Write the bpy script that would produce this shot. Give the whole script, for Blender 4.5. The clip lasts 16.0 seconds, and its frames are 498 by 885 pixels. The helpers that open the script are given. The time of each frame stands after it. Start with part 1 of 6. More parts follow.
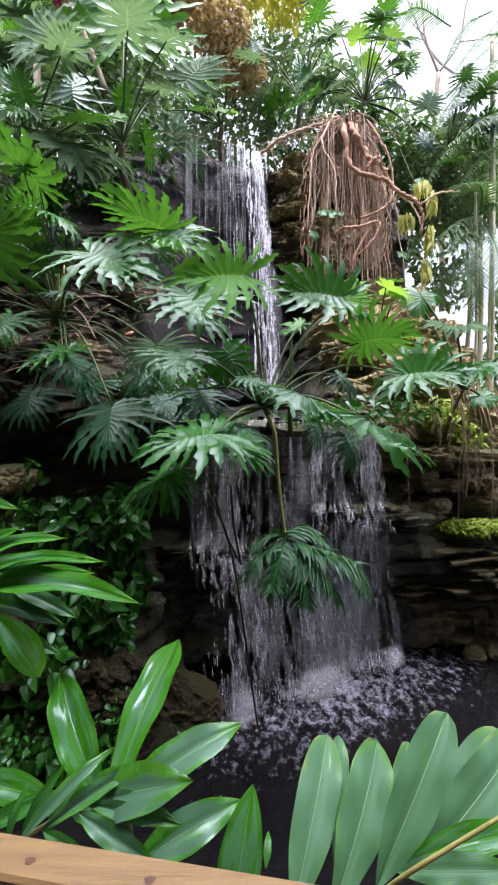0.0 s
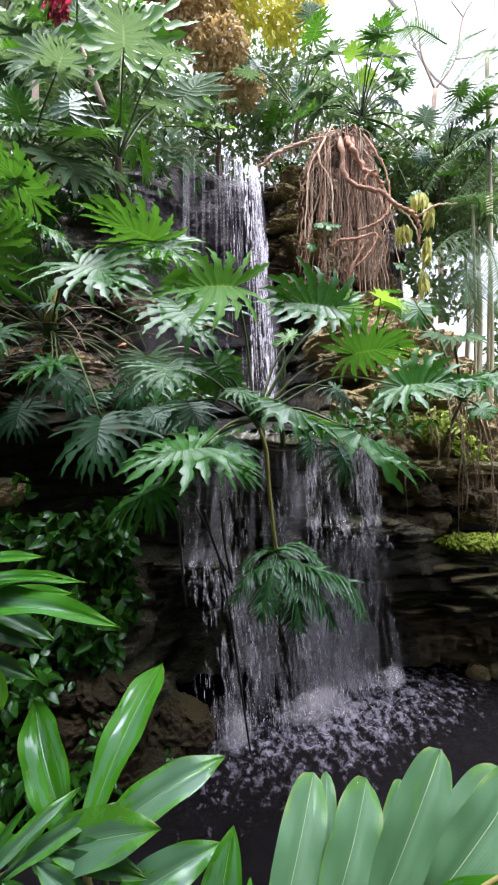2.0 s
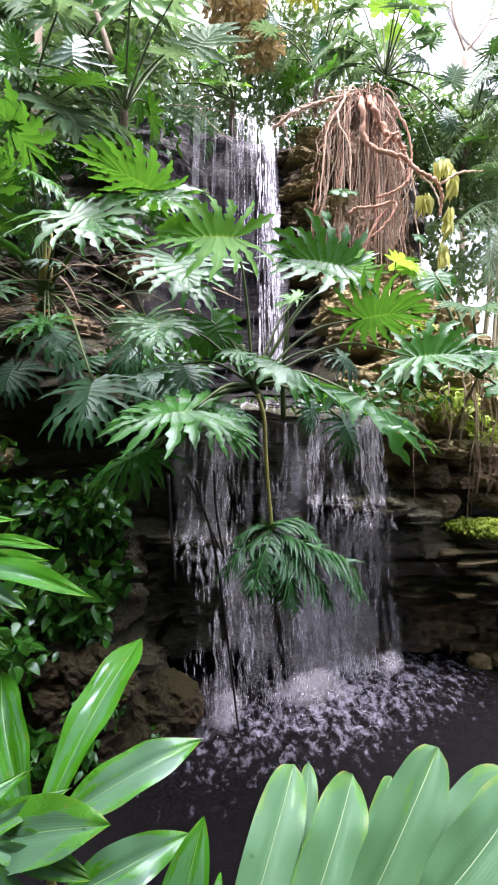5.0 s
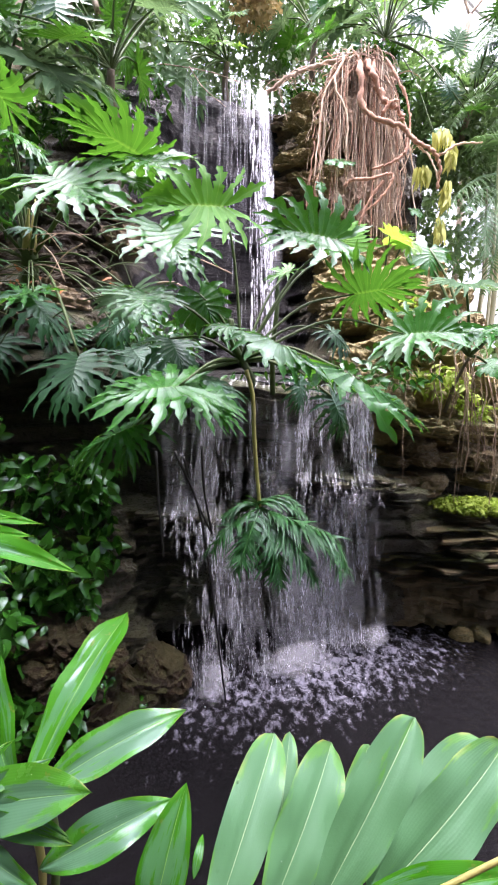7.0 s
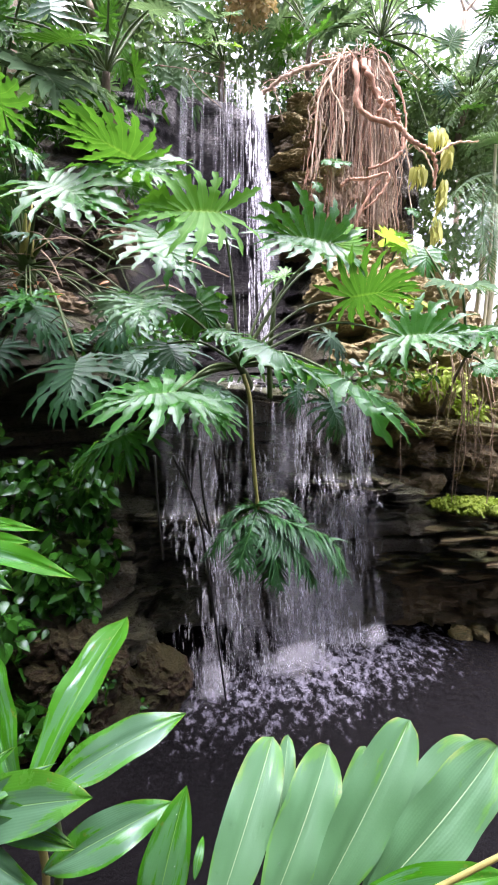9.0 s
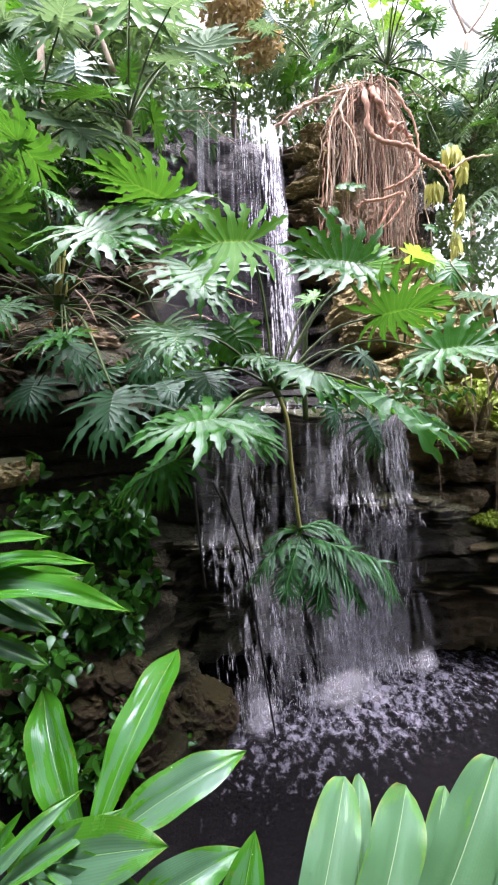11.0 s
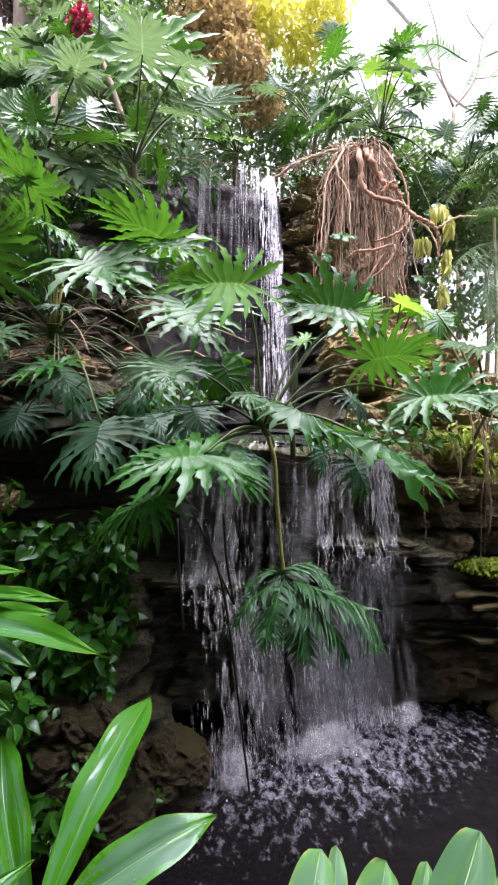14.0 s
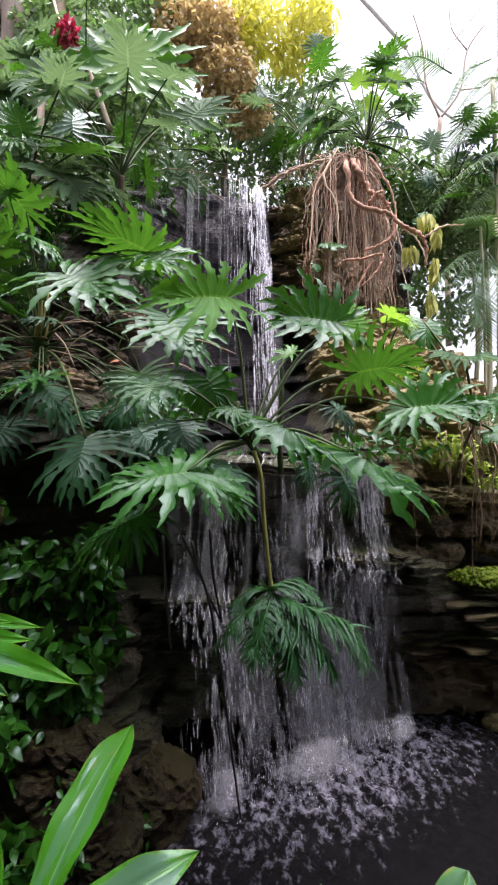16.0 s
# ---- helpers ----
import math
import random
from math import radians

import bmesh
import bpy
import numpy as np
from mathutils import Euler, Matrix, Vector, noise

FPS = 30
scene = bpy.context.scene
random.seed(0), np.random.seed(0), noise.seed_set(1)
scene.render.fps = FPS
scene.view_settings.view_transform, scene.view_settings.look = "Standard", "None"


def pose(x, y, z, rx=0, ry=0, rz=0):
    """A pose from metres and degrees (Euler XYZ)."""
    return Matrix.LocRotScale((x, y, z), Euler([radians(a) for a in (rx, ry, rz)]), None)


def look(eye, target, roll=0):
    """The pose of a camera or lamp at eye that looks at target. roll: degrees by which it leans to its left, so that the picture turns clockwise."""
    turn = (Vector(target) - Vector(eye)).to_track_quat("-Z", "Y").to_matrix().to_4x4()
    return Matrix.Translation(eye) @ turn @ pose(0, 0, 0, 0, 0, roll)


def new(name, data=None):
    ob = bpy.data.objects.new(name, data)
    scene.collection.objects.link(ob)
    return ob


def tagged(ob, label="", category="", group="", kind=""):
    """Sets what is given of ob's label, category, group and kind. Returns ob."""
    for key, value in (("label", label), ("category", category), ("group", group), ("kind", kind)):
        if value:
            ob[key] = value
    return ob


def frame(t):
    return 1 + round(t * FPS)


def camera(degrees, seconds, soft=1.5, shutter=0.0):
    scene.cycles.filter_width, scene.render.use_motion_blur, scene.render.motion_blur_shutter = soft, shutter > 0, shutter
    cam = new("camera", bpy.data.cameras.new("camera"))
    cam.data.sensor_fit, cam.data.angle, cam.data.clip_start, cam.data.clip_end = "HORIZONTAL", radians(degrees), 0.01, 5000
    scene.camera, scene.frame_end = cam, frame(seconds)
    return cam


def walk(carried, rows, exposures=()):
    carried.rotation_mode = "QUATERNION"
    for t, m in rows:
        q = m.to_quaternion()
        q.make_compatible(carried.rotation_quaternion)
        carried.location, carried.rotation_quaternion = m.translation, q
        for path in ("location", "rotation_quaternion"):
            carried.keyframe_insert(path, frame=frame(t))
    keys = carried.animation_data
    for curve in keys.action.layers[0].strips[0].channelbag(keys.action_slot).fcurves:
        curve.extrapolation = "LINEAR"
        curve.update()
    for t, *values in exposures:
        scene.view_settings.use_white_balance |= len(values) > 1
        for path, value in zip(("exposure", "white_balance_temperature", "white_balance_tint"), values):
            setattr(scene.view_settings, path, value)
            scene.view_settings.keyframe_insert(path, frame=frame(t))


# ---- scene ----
cam = camera(59.60, 16.0, soft=2.0)
EXPOSURES = [(0, 1.67, 5900, 22.0), (3.5, 1.9, 6050, 25.0), (6.5, 2.46, 6050, 28.0), (8.5, 2.46, 6050, 28.0), (11, 2.3, 6030, 27.0), (11.5, 2.24, 6060, 27.0), (12.3, 1.69, 6150, 27.5), (13, 1.41, 6350, 27.5), (14, 1.95, 6170, 26.0), (14.5, 1.98, 6100, 25.0), (15.5, 1.84, 6170, 24.5), (16, 1.52, 6200, 24.0)]
PATH = [
    (0, (-0.000, 0.000, 1.600), (-0.000, 2.000, 1.600), -0.00),
    (0.5, (-0.002, -0.003, 1.590), (-0.000, 1.997, 1.627), -0.08),
    (1, (0.001, 0.005, 1.589), (0.008, 2.004, 1.642), -0.20),
    (1.5, (0.035, 0.041, 1.598), (0.039, 2.040, 1.652), -0.21),
    (2, (0.054, 0.055, 1.609), (0.043, 2.055, 1.662), -0.09),
    (2.5, (0.070, 0.068, 1.609), (0.028, 2.067, 1.665), -0.05),
    (3, (0.087, 0.140, 1.584), (0.014, 2.137, 1.641), -0.00),
    (3.5, (0.095, 0.162, 1.576), (0.018, 2.159, 1.629), 0.28),
    (4, (0.095, 0.174, 1.561), (0.017, 2.172, 1.594), 1.09),
    (6.5, (0.129, 0.197, 1.547), (0.104, 2.193, 1.430), 2.30),
    (7, (0.125, 0.202, 1.546), (0.111, 2.198, 1.416), 2.31),
    (7.5, (0.122, 0.201, 1.546), (0.112, 2.197, 1.407), 2.50),
    (8, (0.121, 0.206, 1.544), (0.112, 2.201, 1.399), 2.61),
    (8.5, (0.136, 0.190, 1.569), (0.123, 2.184, 1.417), 2.26),
    (10.8, (0.076, 0.194, 1.567), (0.013, 2.193, 1.538), -1.12),
    (11, (0.067, 0.199, 1.571), (-0.052, 2.195, 1.539), -1.05),
    (11.5, (0.042, 0.201, 1.585), (-0.294, 2.173, 1.551), -0.20),
    (12, (0.054, 0.191, 1.613), (-0.337, 2.152, 1.630), 0.54),
    (12.5, (0.075, 0.186, 1.623), (-0.318, 2.146, 1.698), 0.87),
    (13, (0.080, 0.208, 1.606), (-0.203, 2.184, 1.728), 1.25),
    (13.5, (0.077, 0.210, 1.602), (-0.115, 2.197, 1.732), 1.43),
    (14, (0.070, 0.209, 1.587), (0.006, 2.204, 1.711), 1.42),
    (14.5, (0.054, 0.187, 1.580), (0.096, 2.184, 1.673), 1.30),
    (15, (0.033, 0.182, 1.589), (0.089, 2.180, 1.647), 1.16),
    (15.5, (0.031, 0.193, 1.611), (0.104, 2.191, 1.662), 1.22),
    (16, (0.103, 0.231, 1.624), (0.065, 2.225, 1.777), 0.71),
]
walk(cam, [(t, look(eye, target, roll)) for t, eye, target, roll in PATH], EXPOSURES)

# ---- light ----
world = bpy.data.worlds.new("overcast_sky")
scene.world = world
world.use_nodes = True
wn, wl = world.node_tree.nodes, world.node_tree.links
wn.clear()
sky = wn.new("ShaderNodeTexSky")
sky.sky_type, sky.sun_disc = "NISHITA", False
sky.sun_elevation, sky.sun_rotation = radians(83), radians(131)
sky.air_density, sky.dust_density, sky.ozone_density = 1.0, 6.0, 1.0
pale = wn.new("ShaderNodeHueSaturation")
pale.inputs["Saturation"].default_value = 0.25
back = wn.new("ShaderNodeBackground")
back.inputs["Strength"].default_value = 0.15
wout = wn.new("ShaderNodeOutputWorld")
wl.new(sky.outputs[0], pale.inputs["Color"])
wl.new(pale.outputs[0], back.inputs["Color"])
wl.new(back.outputs[0], wout.inputs["Surface"])

sun = new("sun", bpy.data.lights.new("sun", "SUN"))
sun.data.energy, sun.data.angle, sun.data.color = 2.8, radians(55), (1.0, 0.95, 0.86)
sun.matrix_world = look((0.8, -0.7, 9.0), (0, 0, 0))


# ---- materials ----
def material(name):
    m = bpy.data.materials.new(name)
    m.use_nodes = True
    m.node_tree.nodes.clear()
    return m, m.node_tree.nodes, m.node_tree.links


def ramp(nodes, stops):
    r = nodes.new("ShaderNodeValToRGB")
    r.color_ramp.elements[0].position, r.color_ramp.elements[0].color = stops[0][0], (*stops[0][1], 1)
    r.color_ramp.elements[1].position, r.color_ramp.elements[1].color = stops[-1][0], (*stops[-1][1], 1)
    for at_, colour in stops[1:-1]:
        e = r.color_ramp.elements.new(at_)
        e.color = (*colour, 1)
    return r


def noise_tex(nodes, links, scale, detail=4, rough=0.6, coords=None, stretch=None):
    n = nodes.new("ShaderNodeTexNoise")
    n.inputs["Scale"].default_value, n.inputs["Detail"].default_value = scale, detail
    n.inputs["Roughness"].default_value = rough
    if coords is not None:
        if stretch:
            mp = nodes.new("ShaderNodeMapping")
            mp.inputs["Scale"].default_value = stretch
            links.new(coords, mp.inputs["Vector"])
            links.new(mp.outputs[0], n.inputs["Vector"])
        else:
            links.new(coords, n.inputs["Vector"])
    return n


def mix_rgb(nodes, links, fac, a, b, mode="MIX"):
    m = nodes.new("ShaderNodeMix")
    m.data_type, m.blend_type = "RGBA", mode
    for socket, value in ((m.inputs[0], fac), (m.inputs[6], a), (m.inputs[7], b)):
        if isinstance(value, (int, float)):
            socket.default_value = value
        elif isinstance(value, tuple):
            socket.default_value = (*value, 1)
        else:
            links.new(value, socket)
    return m.outputs[2]


def maths(nodes, links, op, a, b=0.0, c=0.0, clamp=False):
    m = nodes.new("ShaderNodeMath")
    m.operation, m.use_clamp = op, clamp
    for socket, value in zip(m.inputs, (a, b, c)):
        if isinstance(value, (int, float)):
            socket.default_value = value
        else:
            links.new(value, socket)
    return m.outputs[0]


def bump(nodes, links, height, strength, distance):
    b = nodes.new("ShaderNodeBump")
    b.inputs["Strength"].default_value, b.inputs["Distance"].default_value = strength, distance
    links.new(height, b.inputs["Height"])
    return b.outputs[0]


def leaf_material(name, dark, light, vein, glow=0.25, gloss=0.3, lobes=True, spots=0.0, sheen=0.5, tint=(0.13, 0.3, 0.025), wet_patches=0.14, rims=0.0, wet_sheen=None):
    """A wet, glossy leaf: two greens by object and by patch, paler veins along the UV map, some light passing through."""
    m, n, l = material(name)
    uv = n.new("ShaderNodeTexCoord")
    info = n.new("ShaderNodeObjectInfo")
    big = noise_tex(n, l, 5.0, 3, 0.6, uv.outputs["Object"])
    blend = maths(n, l, "MULTIPLY_ADD", info.outputs["Random"], 0.55, maths(n, l, "MULTIPLY", big.outputs[0], 0.5), clamp=True)
    colour = mix_rgb(n, l, blend, dark, light)
    split = n.new("ShaderNodeSeparateXYZ")
    l.new(uv.outputs["UV"], split.inputs[0])
    across = maths(n, l, "ABSOLUTE", maths(n, l, "SUBTRACT", maths(n, l, "FRACT", split.outputs[0]), 0.5))
    width = 0.05 if lobes else 0.014
    line = maths(n, l, "SUBTRACT", 1.0, maths(n, l, "DIVIDE", across, width), clamp=True)
    if lobes:
        rib = maths(n, l, "SUBTRACT", 1.0, maths(n, l, "DIVIDE", split.outputs[1], 0.05), clamp=True)
        line = maths(n, l, "MAXIMUM", maths(n, l, "MULTIPLY", line, 0.5), rib)
    colour = mix_rgb(n, l, maths(n, l, "MULTIPLY", line, 0.75), colour, vein)
    if spots:
        sp = noise_tex(n, l, 22.0, 2, 0.5, uv.outputs["Object"])
        mask = ramp(n, [(0.66, (0, 0, 0)), (0.70, (1, 1, 1))])
        l.new(sp.outputs[0], mask.inputs[0])
        colour = mix_rgb(n, l, maths(n, l, "MULTIPLY", mask.outputs[0], spots), colour, (0.16, 0.13, 0.03))
    if rims:
        rim = maths(n, l, "DIVIDE", maths(n, l, "SUBTRACT", across, 0.4), 0.1, clamp=True)
        worn = maths(n, l, "MULTIPLY", maths(n, l, "MULTIPLY", rim, maths(n, l, "SUBTRACT", split.outputs[1], 0.6, clamp=True)), maths(n, l, "MULTIPLY_ADD", big.outputs[0], 7.0, -3.2, clamp=True))
        colour = mix_rgb(n, l, maths(n, l, "MULTIPLY", worn, rims, clamp=True), colour, (0.3, 0.28, 0.04))
    p = n.new("ShaderNodeBsdfPrincipled")
    wet = noise_tex(n, l, 7.0, 4, 0.65, uv.outputs["Object"])
    rough = maths(n, l, "MULTIPLY_ADD", wet.outputs[0], wet_patches, gloss - wet_patches / 2)
    if wet_sheen:
        # wet film's sky sheen painted in grey-green; none along rims, at tip, in streaks
        shift = n.new("ShaderNodeVectorMath")
        shift.operation = "ADD"
        l.new(uv.outputs["UV"], shift.inputs[0])
        l.new(maths(n, l, "MULTIPLY", info.outputs["Random"], 30.0), shift.inputs[1])
        streak = noise_tex(n, l, 1.6, 5, 0.6, shift.outputs[0], (wet_sheen[3], 1.3, 1.0))
        cover = maths(n, l, "MULTIPLY_ADD", maths(n, l, "SUBTRACT", streak.outputs[0], 0.5), 2.2, wet_sheen[1])
        cover = maths(n, l, "SUBTRACT", cover, maths(n, l, "MULTIPLY", maths(n, l, "SUBTRACT", across, 0.3, clamp=True), 1.6))
        cover = maths(n, l, "SUBTRACT", cover, maths(n, l, "MULTIPLY", maths(n, l, "SUBTRACT", split.outputs[1], 0.72, clamp=True), 1.5))
        filmed = maths(n, l, "MULTIPLY", cover, 9.0, clamp=True)
        keep = maths(n, l, "MULTIPLY", filmed, maths(n, l, "SUBTRACT", 1.0, line))
        colour = mix_rgb(n, l, keep, colour, wet_sheen[0])
        rough = maths(n, l, "MULTIPLY_ADD", filmed, wet_sheen[2], rough)
        l.new(maths(n, l, "MULTIPLY_ADD", filmed, -sheen * wet_sheen[2] * (8.0 if wet_sheen[2] < 0 else 2.5), sheen), p.inputs["Specular IOR Level"])
    l.new(colour, p.inputs["Base Color"])
    l.new(rough, p.inputs["Roughness"])
    p.inputs["Specular Tint"].default_value = (0.78, 0.91, 1.0, 1)
    p.inputs["Specular IOR Level"].default_value = sheen
    fine = noise_tex(n, l, 60.0, 3, 0.6, uv.outputs["Object"])
    ridges = n.new("ShaderNodeTexWave")
    ridges.inputs["Scale"].default_value = 6.0 if lobes else 7.0
    ridges.inputs["Distortion"].default_value = 0.6
    l.new(uv.outputs["UV"], ridges.inputs["Vector"])
    ripple = 0.12 if lobes else 0.06
    height = maths(n, l, "ADD", maths(n, l, "MULTIPLY", fine.outputs[0], 0.3 if lobes else 0.12), maths(n, l, "ADD", maths(n, l, "MULTIPLY", ridges.outputs[0], ripple), maths(n, l, "MULTIPLY", line, -1.0)))
    l.new(bump(n, l, height, 0.35, 0.004), p.inputs["Normal"])
    t = n.new("ShaderNodeBsdfTranslucent")
    l.new(mix_rgb(n, l, 0.45, colour, tint), t.inputs["Color"])
    s = n.new("ShaderNodeMixShader")
    s.inputs[0].default_value = glow
    l.new(p.outputs[0], s.inputs[1])
    l.new(t.outputs[0], s.inputs[2])
    out = n.new("ShaderNodeOutputMaterial")
    l.new(s.outputs[0], out.inputs["Surface"])
    return m


def plain_material(name, stops, scale, rough=0.6, relief=0.5, depth=0.01, stretch=None, spec=0.5, fine=8.0, metal=0.0):
    m, n, l = material(name)
    tc = n.new("ShaderNodeTexCoord")
    info = n.new("ShaderNodeObjectInfo")
    a = noise_tex(n, l, scale, 6, 0.65, tc.outputs["Object"], stretch)
    b = noise_tex(n, l, scale * fine, 4, 0.7, tc.outputs["Object"], stretch)
    tone = maths(n, l, "ADD", maths(n, l, "MULTIPLY", a.outputs[0], 0.7), maths(n, l, "MULTIPLY", b.outputs[0], 0.3))
    tone = maths(n, l, "ADD", tone, maths(n, l, "MULTIPLY_ADD", info.outputs["Random"], 0.16, -0.08))
    r = ramp(n, stops)
    l.new(tone, r.inputs[0])
    p = n.new("ShaderNodeBsdfPrincipled")
    l.new(r.outputs[0], p.inputs["Base Color"])
    l.new(maths(n, l, "MULTIPLY_ADD", b.outputs[0], 0.3, rough - 0.15), p.inputs["Roughness"])
    p.inputs["Specular IOR Level"].default_value, p.inputs["Metallic"].default_value = spec, metal
    height = maths(n, l, "ADD", a.outputs[0], maths(n, l, "MULTIPLY", b.outputs[0], 0.4))
    l.new(bump(n, l, height, relief, depth), p.inputs["Normal"])
    out = n.new("ShaderNodeOutputMaterial")
    l.new(p.outputs[0], out.inputs["Surface"])
    return m


def rock_material(name, stops, moss=0.35, rough=0.55, spec=0.5):
    """Thin-bedded limestone: horizontal beds, stains, and moss that keeps to what faces up."""
    m, n, l = material(name)
    tc = n.new("ShaderNodeTexCoord")
    geo = n.new("ShaderNodeNewGeometry")
    info = n.new("ShaderNodeObjectInfo")
    beds = noise_tex(n, l, 3.0, 8, 0.7, geo.outputs["Position"], (1.0, 1.0, 6.0))
    grain = noise_tex(n, l, 42.0, 8, 0.82, geo.outputs["Position"], (1.0, 1.0, 2.4))
    patch = noise_tex(n, l, 1.6, 4, 0.6, geo.outputs["Position"])
    tone = maths(n, l, "ADD", maths(n, l, "MULTIPLY", beds.outputs[0], 0.5), maths(n, l, "MULTIPLY_ADD", grain.outputs[0], 0.9, -0.2))
    tone = maths(n, l, "ADD", tone, maths(n, l, "MULTIPLY_ADD", info.outputs["Random"], 0.24, -0.12))
    r = ramp(n, stops)
    l.new(tone, r.inputs[0])
    split = n.new("ShaderNodeSeparateXYZ")
    l.new(geo.outputs["Normal"], split.inputs[0])
    up = maths(n, l, "MULTIPLY", maths(n, l, "SUBTRACT", split.outputs[2], 0.25, clamp=True), patch.outputs[0])
    mossy = maths(n, l, "MULTIPLY", up, moss * 4, clamp=True)
    colour = mix_rgb(n, l, mossy, r.outputs[0], (0.04, 0.058, 0.01))
    p = n.new("ShaderNodeBsdfPrincipled")
    l.new(colour, p.inputs["Base Color"])
    l.new(maths(n, l, "MULTIPLY_ADD", grain.outputs[0], 0.5, rough - 0.25), p.inputs["Roughness"])
    p.inputs["Specular IOR Level"].default_value = spec
    height = maths(n, l, "ADD", beds.outputs[0], maths(n, l, "MULTIPLY", grain.outputs[0], 0.5))
    l.new(bump(n, l, height, 1.0, 0.06), p.inputs["Normal"])
    out = n.new("ShaderNodeOutputMaterial")
    l.new(p.outputs[0], out.inputs["Surface"])
    return m


def water_material(name, white, low_, high_):
    """Falling water: white where it is torn into drops, clear between, streaked along its fall."""
    m, n, l = material(name)
    tc = n.new("ShaderNodeTexCoord")
    geo = n.new("ShaderNodeNewGeometry")
    streak = noise_tex(n, l, 9.0, 6, 0.75, geo.outputs["Position"], (9.0, 3.0, 1.3))
    drops = noise_tex(n, l, 60.0, 4, 0.65, geo.outputs["Position"], (1.5, 1.0, 0.6))
    dens = maths(n, l, "ADD", maths(n, l, "MULTIPLY", streak.outputs[0], 0.5), maths(n, l, "MULTIPLY", drops.outputs[0], 0.5))
    split = n.new("ShaderNodeSeparateXYZ")
    l.new(tc.outputs["UV"], split.inputs[0])
    edge = maths(n, l, "MULTIPLY", maths(n, l, "MULTIPLY", split.outputs[0], maths(n, l, "SUBTRACT", 1.0, split.outputs[0])), 4.0, clamp=True)
    ends = maths(n, l, "MULTIPLY", maths(n, l, "MULTIPLY", maths(n, l, "SUBTRACT", 1.0, split.outputs[1]), 3.0, clamp=True), maths(n, l, "MULTIPLY_ADD", split.outputs[1], 5.0, 0.15, clamp=True))
    fade = ramp(n, [(low_, (0, 0, 0)), (high_, (1, 1, 1))])
    l.new(dens, fade.inputs[0])
    alpha = maths(n, l, "MULTIPLY", maths(n, l, "MULTIPLY", fade.outputs[0], maths(n, l, "MULTIPLY", edge, ends)), white)
    p = n.new("ShaderNodeBsdfPrincipled")
    p.inputs["Base Color"].default_value = (0.86, 0.86, 0.94, 1)
    p.inputs["Roughness"].default_value = 0.3
    l.new(alpha, p.inputs["Alpha"])
    out = n.new("ShaderNodeOutputMaterial")
    l.new(p.outputs[0], out.inputs["Surface"])
    return m


def pool_material():
    m, n, l = material("pool_water")
    geo = n.new("ShaderNodeNewGeometry")
    ripple = noise_tex(n, l, 20.0, 6, 0.7, geo.outputs["Position"])
    fine = noise_tex(n, l, 95.0, 4, 0.75, geo.outputs["Position"])
    # how near the place is to the line along which the falls strike the pool
    split = n.new("ShaderNodeSeparateXYZ")
    l.new(geo.outputs["Position"], split.inputs[0])
    front = maths(n, l, "SUBTRACT", maths(n, l, "MULTIPLY_ADD", split.outputs[0], 0.5, 2.56), split.outputs[1])
    along = maths(n, l, "SUBTRACT", 1.0, maths(n, l, "DIVIDE", maths(n, l, "ABSOLUTE", maths(n, l, "SUBTRACT", split.outputs[0], 0.7)), 1.25), clamp=True)
    near = maths(n, l, "MULTIPLY", maths(n, l, "SUBTRACT", 1.0, maths(n, l, "DIVIDE", maths(n, l, "ABSOLUTE", maths(n, l, "SUBTRACT", front, 0.1)), 0.8), clamp=True), maths(n, l, "POWER", along, 0.5))
    lace = noise_tex(n, l, 18.0, 7, 0.74, geo.outputs["Position"], (1.0, 0.7, 1.0))
    foam = maths(n, l, "ADD", maths(n, l, "MULTIPLY", near, 0.62), maths(n, l, "MULTIPLY", maths(n, l, "MULTIPLY", maths(n, l, "SUBTRACT", lace.outputs[0], 0.5), 2.4), maths(n, l, "ADD", near, 0.5)))
    mask = ramp(n, [(0.32, (0, 0, 0)), (0.85, (0.9, 0.9, 0.9))])
    l.new(foam, mask.inputs[0])
    colour = mix_rgb(n, l, mask.outputs[0], (0.004, 0.0035, 0.004), (0.25, 0.245, 0.3))
    p = n.new("ShaderNodeBsdfPrincipled")
    l.new(colour, p.inputs["Base Color"])
    l.new(maths(n, l, "MULTIPLY_ADD", mask.outputs[0], 0.5, 0.04), p.inputs["Roughness"])
    height = maths(n, l, "ADD", ripple.outputs[0], maths(n, l, "MULTIPLY", fine.outputs[0], 1.2))
    l.new(bump(n, l, height, 0.75, 0.012), p.inputs["Normal"])
    p.inputs["Specular IOR Level"].default_value = 0.08
    out = n.new("ShaderNodeOutputMaterial")
    l.new(p.outputs[0], out.inputs["Surface"])
    return m


PHILO = leaf_material("philodendron_leaf", (0.011, 0.075, 0.009), (0.03, 0.13, 0.016), (0.1, 0.22, 0.05), glow=0.3, gloss=0.28, sheen=0.36, tint=(0.14, 0.4, 0.015), wet_patches=0.2)
# shaded copy of PHILO: the shade is in its darker, bluer greens
PHILO_DARK = leaf_material("shaded_philodendron_leaf", (0.009, 0.046, 0.017), (0.021, 0.085, 0.025), (0.08, 0.16, 0.08), glow=0.14, gloss=0.36, sheen=0.36)
# lit copy of the young leaf: light shining through is put into brighter greens
YOUNG_LIT = leaf_material("lit_young_leaf", (0.038, 0.16, 0.009), (0.08, 0.24, 0.015), (0.2, 0.36, 0.05), glow=0.42, gloss=0.5, sheen=0.1, tint=(0.2, 0.5, 0.02))
